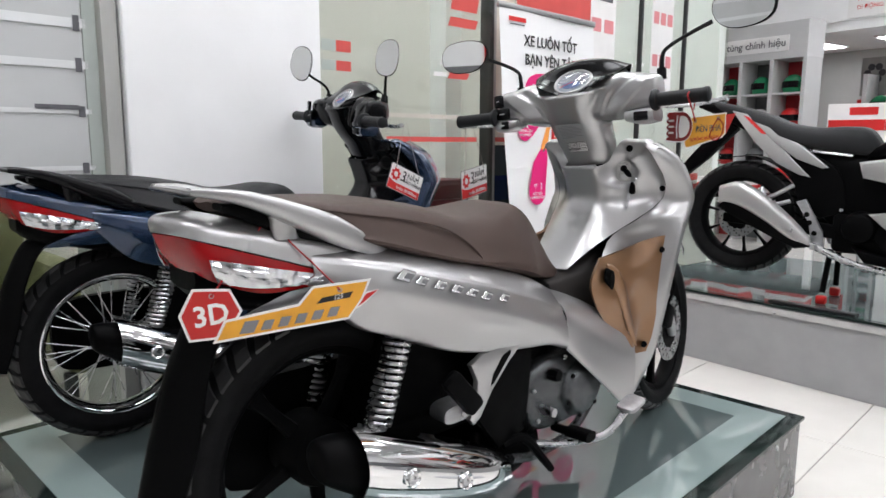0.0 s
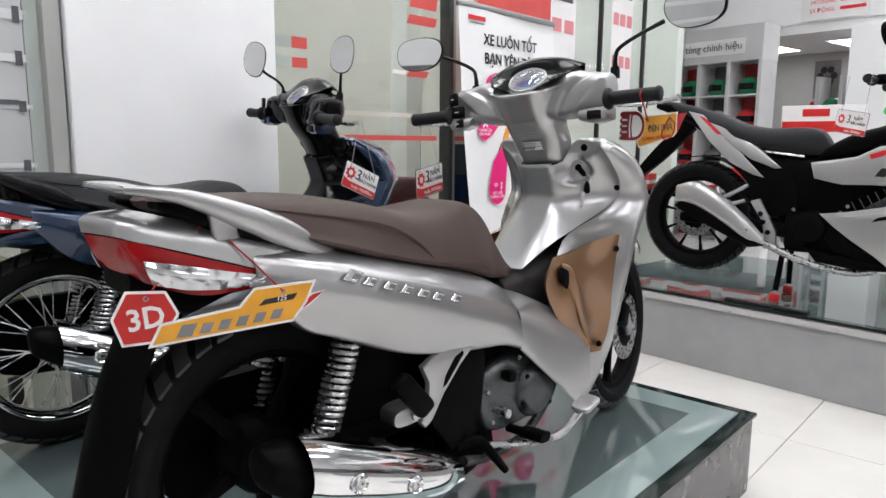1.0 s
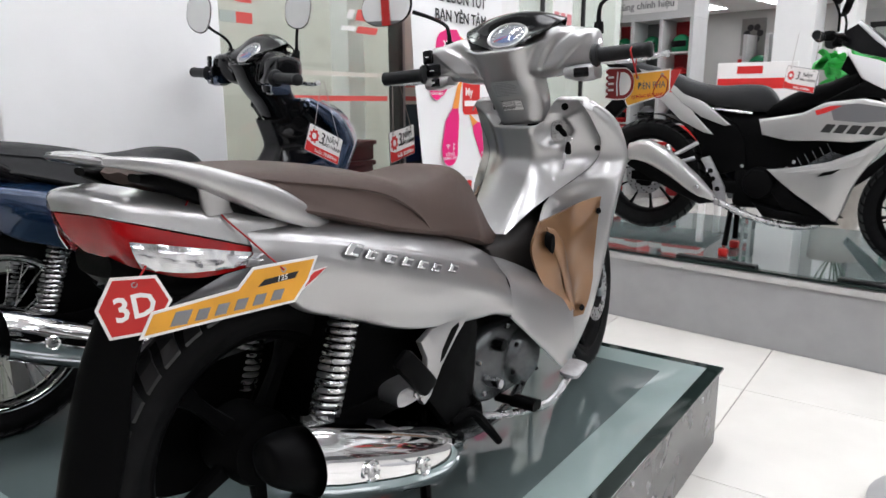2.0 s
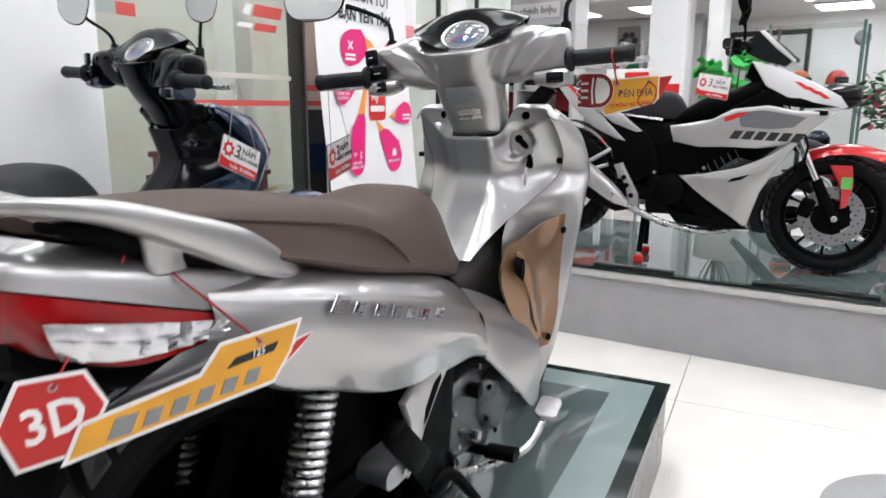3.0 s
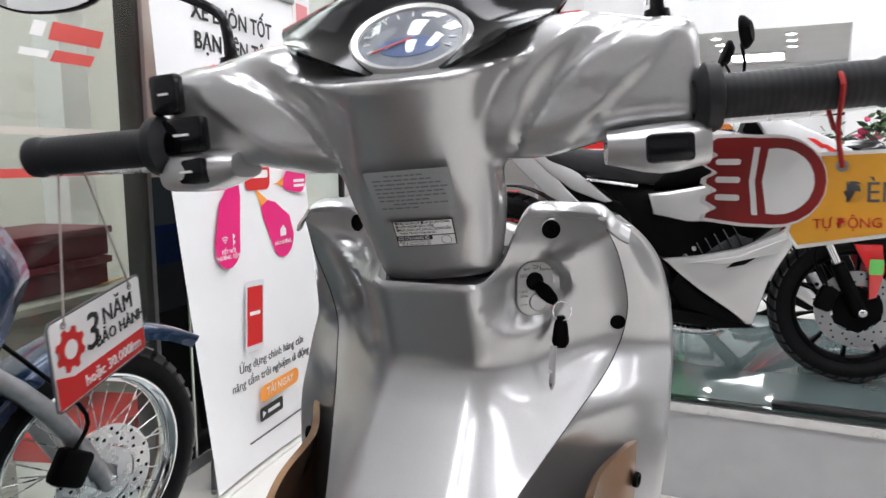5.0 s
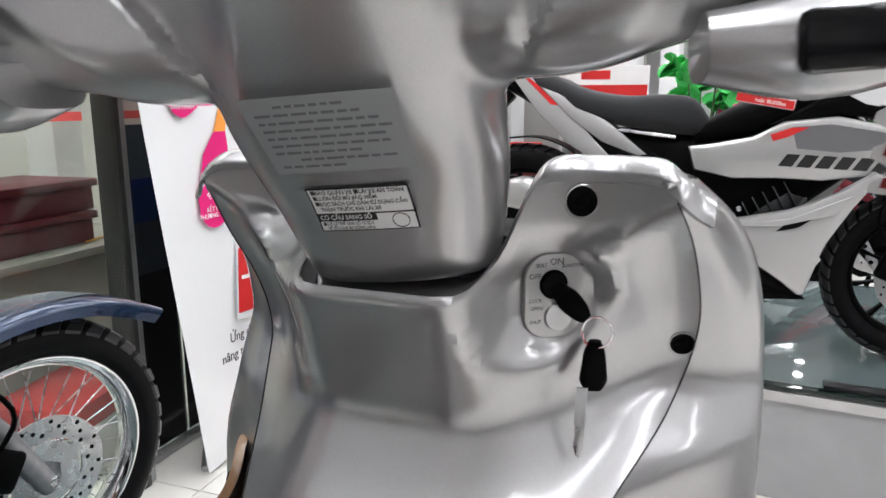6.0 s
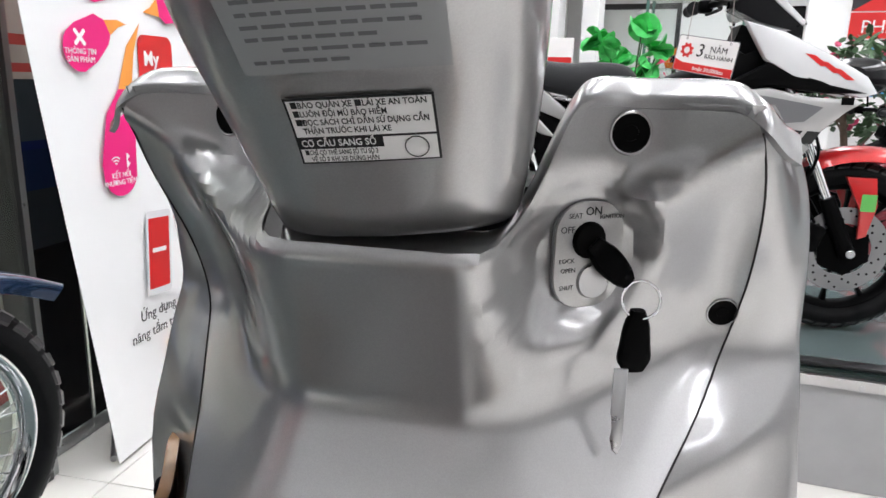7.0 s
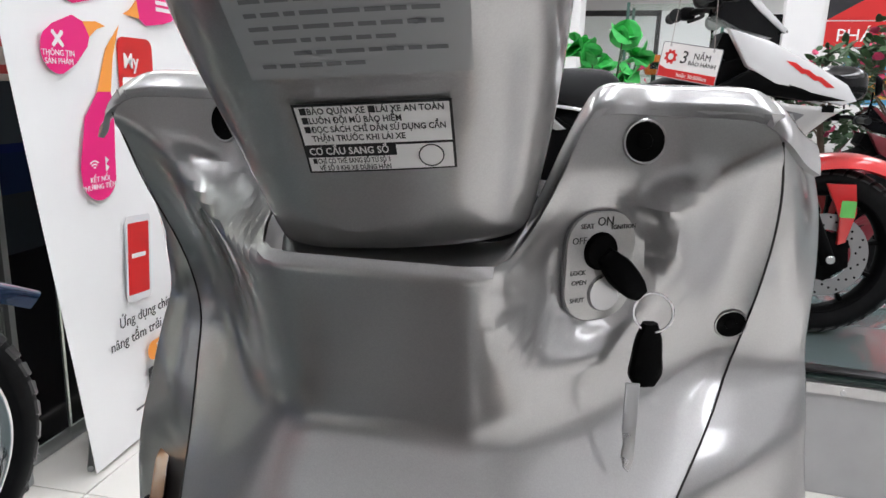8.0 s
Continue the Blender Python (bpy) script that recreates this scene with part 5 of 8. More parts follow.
# ---- sports underbone on the far plinth ----
def sports_bike(name, label, m, main, second, fender, group="display motorbikes"):
    root = thing(name, label, "motorbike", m, group)
    st = steer(0)
    wheel(root, -1.30, 0.395, 0.30, 0.115, 0.212, True, 10, Matrix(), (-0.07, 0.105), None, None, "rear_wheel", 0.2, 0.42, DISC)
    wheel(root, 0.0, 0.29, 0.288, 0.092, 0.212, True, 10, Matrix(), (-0.062, 0.14), None, None, "front_wheel", 0.4, 0.42, DISC)
    for s in (-1, 1):
        fk = part("fork_leg", tube([(0.01, s * 0.085, 0.27), (-0.08, s * 0.085, 0.46)], (0.026, 0.025), 3, 12), BLACK_PLASTIC, root, "black fork leg")
        part("fork_tube", tube([(-0.075, s * 0.085, 0.45), (-0.16, s * 0.085, 0.63), (-0.3, s * 0.08, 0.93)], 0.0155, 3, 12), CHROME, fk, "chrome fork tube")
        bolt(fk, (0.008, s * 0.112, 0.285), (0, s, 0), 0.014, STEEL)
        part("swing_arm", loft([ring_yz(-0.82, s * 0.1, 0.36, 0.018, 0.035, 4, 8), ring_yz(-1.05, s * 0.105, 0.38, 0.018, 0.032, 4, 8), ring_yz(-1.36, s * 0.105, 0.395, 0.016, 0.024, 4, 8)], 2, 2), BLACK_PLASTIC, root)
        part("mudguard_brace", flank([(-0.03, 0.53), (0.06, 0.53), (0.075, 0.44), (0.055, 0.34), (0.03, 0.33), (0.025, 0.42)], 0.075, 0.012, s, 0.004), fender, root, "glossy red fork guard" if fender is RED_PAINT else "")
    part("brake_caliper", box(0.06, 0.04, 0.09, bevel=0.012), BLACK_PLASTIC, root, "", m=pose(-0.11, -0.09, 0.33, 0, 20, 0))
    part("brake_hose", tube([(-0.11, -0.1, 0.38), (-0.16, -0.11, 0.48), (-0.13, -0.1, 0.62), (-0.2, -0.06, 0.75)], 0.005, 5, 6), BLACK_PLASTIC, root)
    rows = []
    for a, R, hw in ((36, 0.4, 0.01), (47, 0.372, 0.035), (60, 0.352, 0.055), (76, 0.338, 0.064), (94, 0.326, 0.067), (108, 0.318, 0.06), (116, 0.312, 0.045)):
        c, s = math.cos(radians(a)), math.sin(radians(a))
        rows.append([(R * 0.88 * c, -hw - 0.008, 0.29 + R * 0.88 * s), (R * 0.98 * c, -hw * 0.75, 0.29 + R * 0.98 * s), (R * c, 0, 0.29 + R * s + 0.006), (R * 0.98 * c, hw * 0.75, 0.29 + R * 0.98 * s), (R * 0.88 * c, hw + 0.008, 0.29 + R * 0.88 * s)])
    part("front_mudguard", patch(rows, 3, 4, 0.003), fender, root, "glossy red front mudguard" if fender is RED_PAINT else "")

    # black core, engine
    part("frame_core", loft([ring_yz(-1.0, 0, 0.66, 0.07, 0.08, 3), ring_yz(-0.85, 0, 0.56, 0.09, 0.2, 3), ring_yz(-0.68, 0, 0.52, 0.09, 0.22, 3), ring_yz(-0.45, 0, 0.6, 0.08, 0.16, 3), ring_yz(-0.25, 0, 0.74, 0.07, 0.14, 3)], 3, 3), BLACK_PLASTIC, root, "matt black frame cover")
    eng = part("engine", box(0.36, 0.24, 0.2, (-0.66, 0, 0.36), 0.03), BLACK_PLASTIC, root, "black engine block")
    part("cylinder", loft([ring_yz(-0.55, 0, 0.44, 0.08, 0.08, 4), ring_yz(-0.42, 0, 0.52, 0.078, 0.075, 4), ring_yz(-0.36, 0, 0.55, 0.06, 0.06, 4)], 2, 2), ENGINE, eng)
    part("clutch_cover", lathe([(0, -0.178), (0.056, -0.178), (0.066, -0.172), (0.07, -0.16), (0.076, -0.15), (0.08, -0.1)], 32, "y", (-0.715, 0, 0.39)), BLACK_PLASTIC, eng, "round black clutch cover")
    for k in range(5):
        part("cooling_fin", box(0.006, 0.19, 0.16, bevel=0.002), ENGINE, eng, m=pose(-0.52 + k * 0.03, 0, 0.45 + k * 0.018, 0, -30, 0))
    for k, (x, z) in enumerate(((-0.6, 0.47), (-0.55, 0.43), (-0.62, 0.33), (-0.8, 0.47), (-0.57, 0.5))):
        bolt(eng, (x, -0.125, z), (0, -1, 0), 0.009, STEEL)
    part("belly_pan", flank([(-0.74, 0.3), (-0.62, 0.27), (-0.42, 0.25), (-0.35, 0.215), (-0.5, 0.205), (-0.68, 0.225)], 0.1, 0.05, -1, 0.01), BLACK_PLASTIC, root, "matt black belly cover")
    part("belly_pan", flank([(-0.74, 0.3), (-0.62, 0.27), (-0.42, 0.25), (-0.35, 0.215), (-0.5, 0.205), (-0.68, 0.225)], 0.1, 0.05, 1, 0.01), BLACK_PLASTIC, root, "matt black belly cover")
    part("black_wedge", flank([(-0.62, 0.42), (-0.54, 0.33), (-0.42, 0.265), (-0.36, 0.23), (-0.44, 0.24), (-0.6, 0.28), (-0.66, 0.36)], 0.125, 0.03, -1, 0.006), BLACK_PLASTIC, root, "matt black lower cover")

    # side panels
    low = [(-0.68, 0.462), (-0.56, 0.478), (-0.42, 0.51), (-0.3, 0.565), (-0.2, 0.635), (-0.18, 0.625), (-0.25, 0.52), (-0.315, 0.4), (-0.36, 0.235), (-0.38, 0.232), (-0.44, 0.28), (-0.545, 0.35), (-0.61, 0.4)]
    body = [(-0.74, 0.7), (-0.66, 0.712), (-0.55, 0.732), (-0.46, 0.782), (-0.31, 0.8), (-0.19, 0.775), (-0.12, 0.772), (-0.03, 0.765), (-0.075, 0.735), (-0.15, 0.665), (-0.22, 0.618), (-0.34, 0.6), (-0.47, 0.604), (-0.6, 0.6), (-0.72, 0.625)]
    grey = [(-0.44, 0.765), (-0.33, 0.776), (-0.2, 0.755), (-0.15, 0.745), (-0.2, 0.7), (-0.3, 0.69), (-0.42, 0.7)]
    cowl = [(-0.4, 1.0), (-0.27, 0.965), (-0.13, 0.9), (-0.02, 0.84), (0.015, 0.79), (-0.03, 0.775), (-0.12, 0.795), (-0.24, 0.835), (-0.33, 0.885)]
    for s in (-1, 1):
        part("lower_cowl", flank(low, 0.145, 0.032, s, 0.012, (0.25, 0.45)), main, root)
        part("cowl_ridge", flank([(-0.6, 0.452), (-0.42, 0.485), (-0.26, 0.56), (-0.3, 0.5), (-0.46, 0.455)], 0.177, 0.006, s, 0.004, (0.25, 0.45)), main, root)
        part("cowl_slot", flank([(-0.46, 0.44), (-0.4, 0.455), (-0.36, 0.485), (-0.385, 0.49), (-0.43, 0.47)], 0.176, 0.004, s, 0, (0.25, 0.45)), HOLE, root, "dark vent slot")
        pn = part("side_panel", flank(body, 0.112, 0.036, s, 0.014), main, root)
        part("upper_fairing", flank([(-0.5, 0.77), (-0.36, 0.85), (-0.3, 0.885), (-0.22, 0.855), (-0.13, 0.815), (-0.02, 0.79), (-0.14, 0.785), (-0.3, 0.805)], 0.09, 0.03, s, 0.01), BLACK_PLASTIC, root, "matt black upper fairing")
        part("grey_decal", flank(grey, 0.1485, 0.001, s, 0), second, pn, "grey printed field")
        part("red_decal", flank([(-0.5, 0.742), (-0.44, 0.764), (-0.39, 0.766), (-0.45, 0.735), (-0.49, 0.722)], 0.1488, 0.0012, s, 0), PRINT_RED, pn, "red printed flash")
        for k in range(6):
            x = -0.47 + k * 0.052
            part("letter_bar", flank([(x, 0.645 - k * 0.002), (x + 0.04, 0.643 - k * 0.002), (x + 0.062, 0.681 - k * 0.002), (x + 0.024, 0.683 - k * 0.002)], 0.1497, 0.001, s, 0), INK, pn, "black printed slanted bar")
        part("cowl_button", box(0.035, 0.006, 0.022, (-0.085, s * 0.15, 0.765), 0.002), HOLE, pn, "dark fixing recess")
        cw = part("front_cowl", flank(cowl, 0.088, 0.03, s, 0.009, (-0.4, 0.88, -0.7, -0.2)), WHITE_PAINT if main is not DARKRED_PAINT else main, root)
        for k in range(3):
            x = -0.215 + k * 0.04
            part("red_stripe", flank([(x, 0.905 - k * 0.02), (x + 0.03, 0.9 - k * 0.02), (x + 0.075, 0.868 - k * 0.02), (x + 0.05, 0.868 - k * 0.02)], 0.1186, 0.0012, s, 0, (-0.4, 0.88, -0.7, -0.2)), PRINT_RED, cw, "red printed stripe")
        # tail wings
        part("tail_wing", flank([(-1.36, 0.955), (-1.28, 0.935), (-1.16, 0.835), (-1.05, 0.72), (-0.95, 0.62), (-1.0, 0.63), (-1.12, 0.69), (-1.24, 0.8)], 0.085, 0.022, s, 0.006, (-0.9, 0.78)), main, root, "pale tail fairing blade")
        part("tail_wing", flank([(-1.24, 0.895), (-1.14, 0.86), (-1.0, 0.775), (-0.87, 0.67), (-0.9, 0.665), (-1.02, 0.71), (-1.12, 0.78)], 0.088, 0.026, s, 0.006, (-0.9, 0.78)), main, root, "pale tail fairing blade")
        part("wing_print", flank([(-1.3, 0.93), (-1.27, 0.92), (-1.17, 0.83), (-1.2, 0.835)], 0.1075, 0.001, s, 0, (-0.9, 0.78)), PRINT_RED, root, "red printed mark")
        part("mid_cover", flank([(-1.1, 0.72), (-0.96, 0.74), (-0.84, 0.67), (-0.8, 0.6), (-0.78, 0.46), (-0.9, 0.42), (-1.0, 0.5), (-1.04, 0.62)], 0.075, 0.035, s, 0.01), BLACK_PLASTIC, root, "matt black side cover")
        part("seat_trim", tube([(-0.98, s * 0.09, 0.752), (-0.86, s * 0.095, 0.738), (-0.78, s * 0.09, 0.728)], 0.006, 3, 6), STEEL, root)
        # foot controls
        pb = part("peg_bracket", flank([(-1.0, 0.5), (-0.955, 0.515), (-0.87, 0.36), (-0.86, 0.275), (-0.9, 0.27), (-0.92, 0.31), (-0.935, 0.4)], 0.125, 0.018, s, 0.005), ALLOY, root, "bare alloy peg bracket")
        for x, z in ((-0.945, 0.44), (-0.93, 0.4), (-0.905, 0.35)):
            part("bracket_hole", lathe([(0, 0), (0.013, 0), (0.013, 0.001)], 14, "y", (x, s * 0.1445, z)), HOLE, pb, "dark round hole")
        part("foot_peg", tube([(-0.89, s * 0.13, 0.285), (-0.89, s * 0.22, 0.29)], 0.013, 2, 10), ALLOY, pb)
        part("pillion_bracket", tube([(-1.02, s * 0.12, 0.58), (-1.1, s * 0.13, 0.53), (-1.17, s * 0.135, 0.49), (-1.1, s * 0.13, 0.48), (-1.03, s * 0.12, 0.5)], 0.011, 3, 8), ALLOY, root, "bare alloy pillion bracket")
        part("pillion_peg", tube([(-1.17, s * 0.13, 0.56), (-1.14, s * 0.16, 0.5)], 0.013, 2, 10), ALLOY, root)
        # bars and mirrors
        part("handlebar", tube([(-0.42, s * 0.02, 1.06), (-0.43, s * 0.1, 1.075), (-0.47, s * 0.22, 1.07)], 0.012, 3, 10), BLACK_PLASTIC, root)
        part("grip", lathe([(0, s * 0.35), (0.019, s * 0.35), (0.02, s * 0.34), (0.0165, s * 0.335), (0.0165, s * 0.235), (0.024, s * 0.23), (0.024, s * 0.215), (0, s * 0.215)], 16, "y", (-0.505, 0, 1.066)), GRIP_RUBBER, root, "black rubber grip", m=Matrix())
        part("switch_gear", box(0.05, 0.05, 0.045, (-0.47, s * 0.2, 1.07), 0.012), BLACK_PLASTIC, root)
        part("brake_lever", tube([(-0.43, s * 0.18, 1.075), (-0.41, s * 0.25, 1.068), (-0.43, s * 0.34, 1.06), (-0.44, s * 0.355, 1.06)], (0.009, 0.007, 0.006, 0.008), 3, 8), BLACK_PLASTIC, root)
        mi = part("mirror", tube([(-0.44, s * 0.16, 1.09), (-0.44, s * 0.19, 1.16), (-0.46, s * 0.24, 1.215)], 0.0055, 3, 8), BLACK_PLASTIC, root, "black mirror stalk")
        sh = loft([[(p[0] * f, p[1] * f, d) for p in oval(0.06, 0.042, 12)] for f, d in ((0.6, -0.03), (0.95, -0.012), (1.0, 0.0), (0.94, 0.003))], 2, 2)
        part("shell", sh, BLACK_PLASTIC, mi, m=basis((-0.46, s * 0.26, 1.25), (0.3 * s, -0.55, 0.78), (0.1, 0.4, 0.6)))
    # nose and dash
    part("headlamp", loft([ring_xz(-0.085, -0.14, -0.02, 0.8, 0.87, 3), ring_xz(-0.05, -0.12, 0.05, 0.79, 0.88, 3), ring_xz(0, -0.1, 0.075, 0.78, 0.9, 3), ring_xz(0.05, -0.12, 0.05, 0.79, 0.88, 3), ring_xz(0.085, -0.14, -0.02, 0.8, 0.87, 3)], 3, 3), BLACK_GLOSS, root, "dark glossy twin headlamp")
    # added black core: only shade lies between the cowls here
    part("nose_shade_core", flank([(-0.4, 0.99), (-0.27, 0.95), (-0.13, 0.885), (-0.05, 0.83), (-0.2, 0.815), (-0.33, 0.86), (-0.42, 0.93)], -0.075, 0.15, 1, 0.02), BLACK_PLASTIC, root, "black core for the shade between the front cowls")
    part("dash_fairing", flank([(-0.42, 1.1), (-0.37, 1.13), (-0.3, 1.07), (-0.225, 1.0), (-0.25, 0.975), (-0.35, 1.0), (-0.43, 1.04)], -0.065, 0.13, 1, 0.016), BLACK_GLOSS, root, "glossy black dash fairing")
    for s in (-1, 1):
        part("screen_edge", flank([(-0.38, 1.135), (-0.355, 1.137), (-0.21, 1.0), (-0.218, 0.988), (-0.3, 1.055)], 0.062, 0.012, s, 0.004), WHITE_PAINT if main is not DARKRED_PAINT else main, root, "pale screen edge")
    part("fly_screen", patch([[(-0.355, -0.06, 1.135), (-0.365, 0, 1.15), (-0.355, 0.06, 1.135)], [(-0.285, -0.06, 1.07), (-0.28, 0, 1.085), (-0.285, 0.06, 1.07)], [(-0.2, -0.045, 0.995), (-0.19, 0, 1.005), (-0.2, 0.045, 0.995)]], 4, 4, 0.004), BLACK_GLOSS, root, "dark tinted fly screen")
    # seat
    rings = []
    for x, zt, zb, hw in ((-1.53, 1.015, 1.0, 0.03), (-1.46, 1.008, 0.965, 0.06), (-1.32, 0.975, 0.91, 0.085), (-1.18, 0.93, 0.84, 0.1), (-1.08, 0.888, 0.8, 0.11), (-0.95, 0.865, 0.765, 0.115), (-0.82, 0.868, 0.745, 0.105), (-0.73, 0.855, 0.735, 0.085), (-0.675, 0.79, 0.735, 0.06), (-0.655, 0.75, 0.735, 0.04)):
        rings.append([(x, 0, zt), (x, -hw * 0.75, zt - 0.006), (x, -hw, (zt + zb) / 2), (x, -hw * 0.92, zb), (x, 0, zb - 0.004), (x, hw * 0.92, zb), (x, hw, (zt + zb) / 2), (x, hw * 0.75, zt - 0.006)])
    part("seat", loft(rings, 4, 3), SEAT_BLACK, root, "black stepped seat")
    part("tank_cover", loft([ring_yz(-0.72, 0, 0.73, 0.075, 0.03, 3), ring_yz(-0.58, 0, 0.78, 0.1, 0.06, 3), ring_yz(-0.45, 0, 0.82, 0.1, 0.06, 3), ring_yz(-0.34, 0, 0.86, 0.085, 0.08, 3)], 3, 3), BLACK_PLASTIC, root, "matt black tank cover")
    # tail, plate holder
    part("tail_unit", loft([ring_yz(-1.56, 0, 0.99, 0.04, 0.015, 3), ring_yz(-1.42, 0, 0.955, 0.07, 0.04, 3), ring_yz(-1.2, 0, 0.85, 0.085, 0.06, 3), ring_yz(-1.0, 0, 0.75, 0.085, 0.06, 3)], 3, 3), BLACK_PLASTIC, root, "matt black tail cover")
    part("plate_holder", flank([(-1.4, 0.92), (-1.34, 0.86), (-1.5, 0.7), (-1.62, 0.6), (-1.67, 0.56), (-1.69, 0.6), (-1.56, 0.75)], 0.0, 0.055, -1, 0.01), BLACK_PLASTIC, root, "matt black rear mudguard")
    part("rear_hugger", patch([[(-1.30 + 0.33 * math.cos(radians(a)), y, 0.395 + 0.33 * math.sin(radians(a))) for y in (-0.065, 0, 0.065)] for a in (30, 55, 80, 105)], 3, 3, 0.004), BLACK_PLASTIC, root, "matt black inner mudguard")
    # silencer
    ex = part("silencer", flank([(-1.36, 0.46), (-1.3, 0.43), (-1.1, 0.33), (-0.97, 0.275), (-0.9, 0.29), (-1.0, 0.35), (-1.15, 0.43), (-1.3, 0.53)], 0.15, 0.08, -1, 0.02), BLACK_PLASTIC, root, "black silencer body")
    part("heat_shield", loft([ring_yz(-1.35, -0.2, 0.525, 0.03, 0.045, 3), ring_yz(-1.25, -0.2, 0.53, 0.05, 0.062, 3), ring_yz(-1.12, -0.2, 0.462, 0.052, 0.06, 3), ring_yz(-0.99, -0.195, 0.365, 0.045, 0.05, 3), ring_yz(-0.91, -0.185, 0.305, 0.025, 0.022, 3)], 4, 3), PALE_PAINT, ex, "satin silver silencer cover")
    bolt(ex, (-0.985, -0.243, 0.365), (0, -1, 0), 0.012, STEEL)
    part("header_pipe", tube([(-0.92, -0.17, 0.3), (-0.7, -0.13, 0.21), (-0.45, -0.08, 0.2), (-0.36, 0, 0.4)], 0.017, 4, 10), STEEL, ex)
    # centre stand with red rubber shoes
    for s in (-1, 1):
        cs = part("centre_stand_leg", tube([(-0.84, s * 0.08, 0.27), (-0.85, s * 0.13, 0.06)], 0.014, 2, 10), BLACK_PLASTIC, root)
        part("stand_shoe", box(0.05, 0.04, 0.045, (-0.852, s * 0.13, 0.023), 0.012), TAG_RED, cs, "red rubber stand shoe")
    return root


sports = sports_bike("white_motorbike", "white and grey sports motorbike with red front mudguard on stand", pose(2.6, 2.83, PLAT2_Z, 0, 0, -43), PALE_PAINT, GREY_PAINT, RED_PAINT)
part("type_sticker", plate(rounded(0.045, 0.055, 0.004), 0.001), TAG_GREEN, sports, "small green test sticker", m=basis((0.045, -0.089, 0.45), (1, 0, 0), (-0.15, 0, 1)))

# ---- plinths ----
def plinth(name, label, m, lx, ly, h, side, top, border=None):
    t = thing(name, label, "plinth", m)
    part("body", box(lx - 0.02, ly - 0.02, h - 0.014, (lx / 2, ly / 2, (h - 0.014) / 2), 0.003), side, t, smooth=False)
    part("glass_edge", box(lx, ly, 0.012, (lx / 2, ly / 2, h - 0.008), 0.002), PLAT_EDGE, t, "dark polished glass edge", smooth=False)
    return t


front_plinth = plinth("display_plinth", "low charcoal display plinth with a tinted glass top", BLD @ pose(0.42, 0.667, 0), 1.95, 1.72, PLAT_Z, PLAT_SIDE, PLAT_GLASS)
part("glass_border", box(1.86, 1.63, 0.002, (0.975, 0.86, PLAT_Z - 0.0013)), PLAT_BORDER, front_plinth, "pale frosted glass border", smooth=False)
part("glass_top", box(1.62, 1.39, 0.0012, (0.975, 0.86, PLAT_Z - 0.0006 + 0.0003)), PLAT_GLASS, front_plinth, "dark tinted glass sheet", smooth=False)
back_m = pose(1.41, 3.62, 0, 0, 0, -51)
back_plinth = plinth("long_display_plinth", "long grey display plinth with a pale glass top", back_m @ pose(-0.5, 0, 0), 4.6, 1.5, PLAT2_Z, PLAT2_SIDE, PLAT2_TOP)
part("glass_top", box(4.54, 1.44, 0.002, (2.3, 0.75, PLAT2_Z - 0.001)), PLAT2_TOP, back_plinth, "pale tinted glass sheet", smooth=False)
part("trim", box(4.6, 0.006, 0.03, (2.3, -0.001, PLAT2_Z - 0.036)), SHELF_PALE, back_plinth, "pale trim strip", smooth=False)



# ---- roll-up banner ----
def ban_shift(z):
    return float(np.interp(z, (0.06, 0.64, 1.3, 1.84), (0.24, 0.155, 0.055, 0.0)))


banner_thing = thing("banner_stand", "white vinyl roll-up banner with pink drops and black lettering", "banner", BLD)
rows = [[(2.74 + 0.2175 * k + ban_shift(z), 2.325 + 0.008 * math.sin(k * 1.3 + z * 2), z) for k in range(5)] for z in (1.845, 1.55, 1.3, 1.0, 0.64, 0.35, 0.012)]
banner_sheet = part("sheet", patch(rows, 4, 4, 0.0015), BANNER_WHITE, banner_thing)
part("foot_bar", tube([(3.0, 2.36, 0.012), (3.42, 2.6, 0.012), (3.84, 2.36, 0.012)], 0.01, 2, 8), ALU, banner_thing, "thin metal foot")
part("top_rail", box(0.88, 0.02, 0.03, (3.175, 2.325, 1.85), 0.005), ALU, banner_thing, "thin silver top rail")
part("support_pole", tube([(3.42, 2.37, 0.05), (3.18, 2.37, 1.85)], 0.01, 1, 8), ALU, banner_thing)
# the print lies a hair in front of the sheet; u across, z up


def ban_m(s, z, tilt=0.0, lift=0.0):
    """Pose of print on the banner: x along the sheet, y up, facing the hall."""
    return basis((s, 2.3125 - lift, z), (1, 0, 0), (0, 0, 1)) @ pose(0, 0, 0, 0, 0, tilt)


def ban_shape(name, pts, material, s, z, lift=0.0, tilt=0.0, label=""):
    return part(name, plate(pts, 0.0006), material, banner_sheet, label, smooth=False, m=ban_m(s, z, tilt, lift))


def drop(s, z, r, tail, bend, tilt):
    """A drop: round pink head and a bent tail running into orange."""
    head = [(r * math.cos(a), r * math.sin(a)) for a in [radians(200 + 14 * k) for k in range(11)]]
    body = head + [(r * 0.98, r * 0.6), (r * 0.55 + bend * 0.35, r + tail * 0.3), (r * 0.2 + bend * 0.5, r + tail * 0.45), (-r * 0.5 + bend * 0.45, r + tail * 0.45), (-r * 0.88 + bend * 0.2, r + tail * 0.25), (-r, r * 0.3)]
    ban_shape("pink_drop", body, PINK, s, z, 0.0, tilt, "printed pink drop")
    tip = [(r * 0.2 + bend * 0.5, r + tail * 0.45), (bend * 0.8, r + tail * 0.75), (bend * 1.1, r + tail), (bend * 0.7 - r * 0.25, r + tail * 0.8), (-r * 0.5 + bend * 0.45, r + tail * 0.45)]
    ban_shape("orange_tip", tip, ORANGE, s, z, 0.0, tilt, "printed orange drop tip")


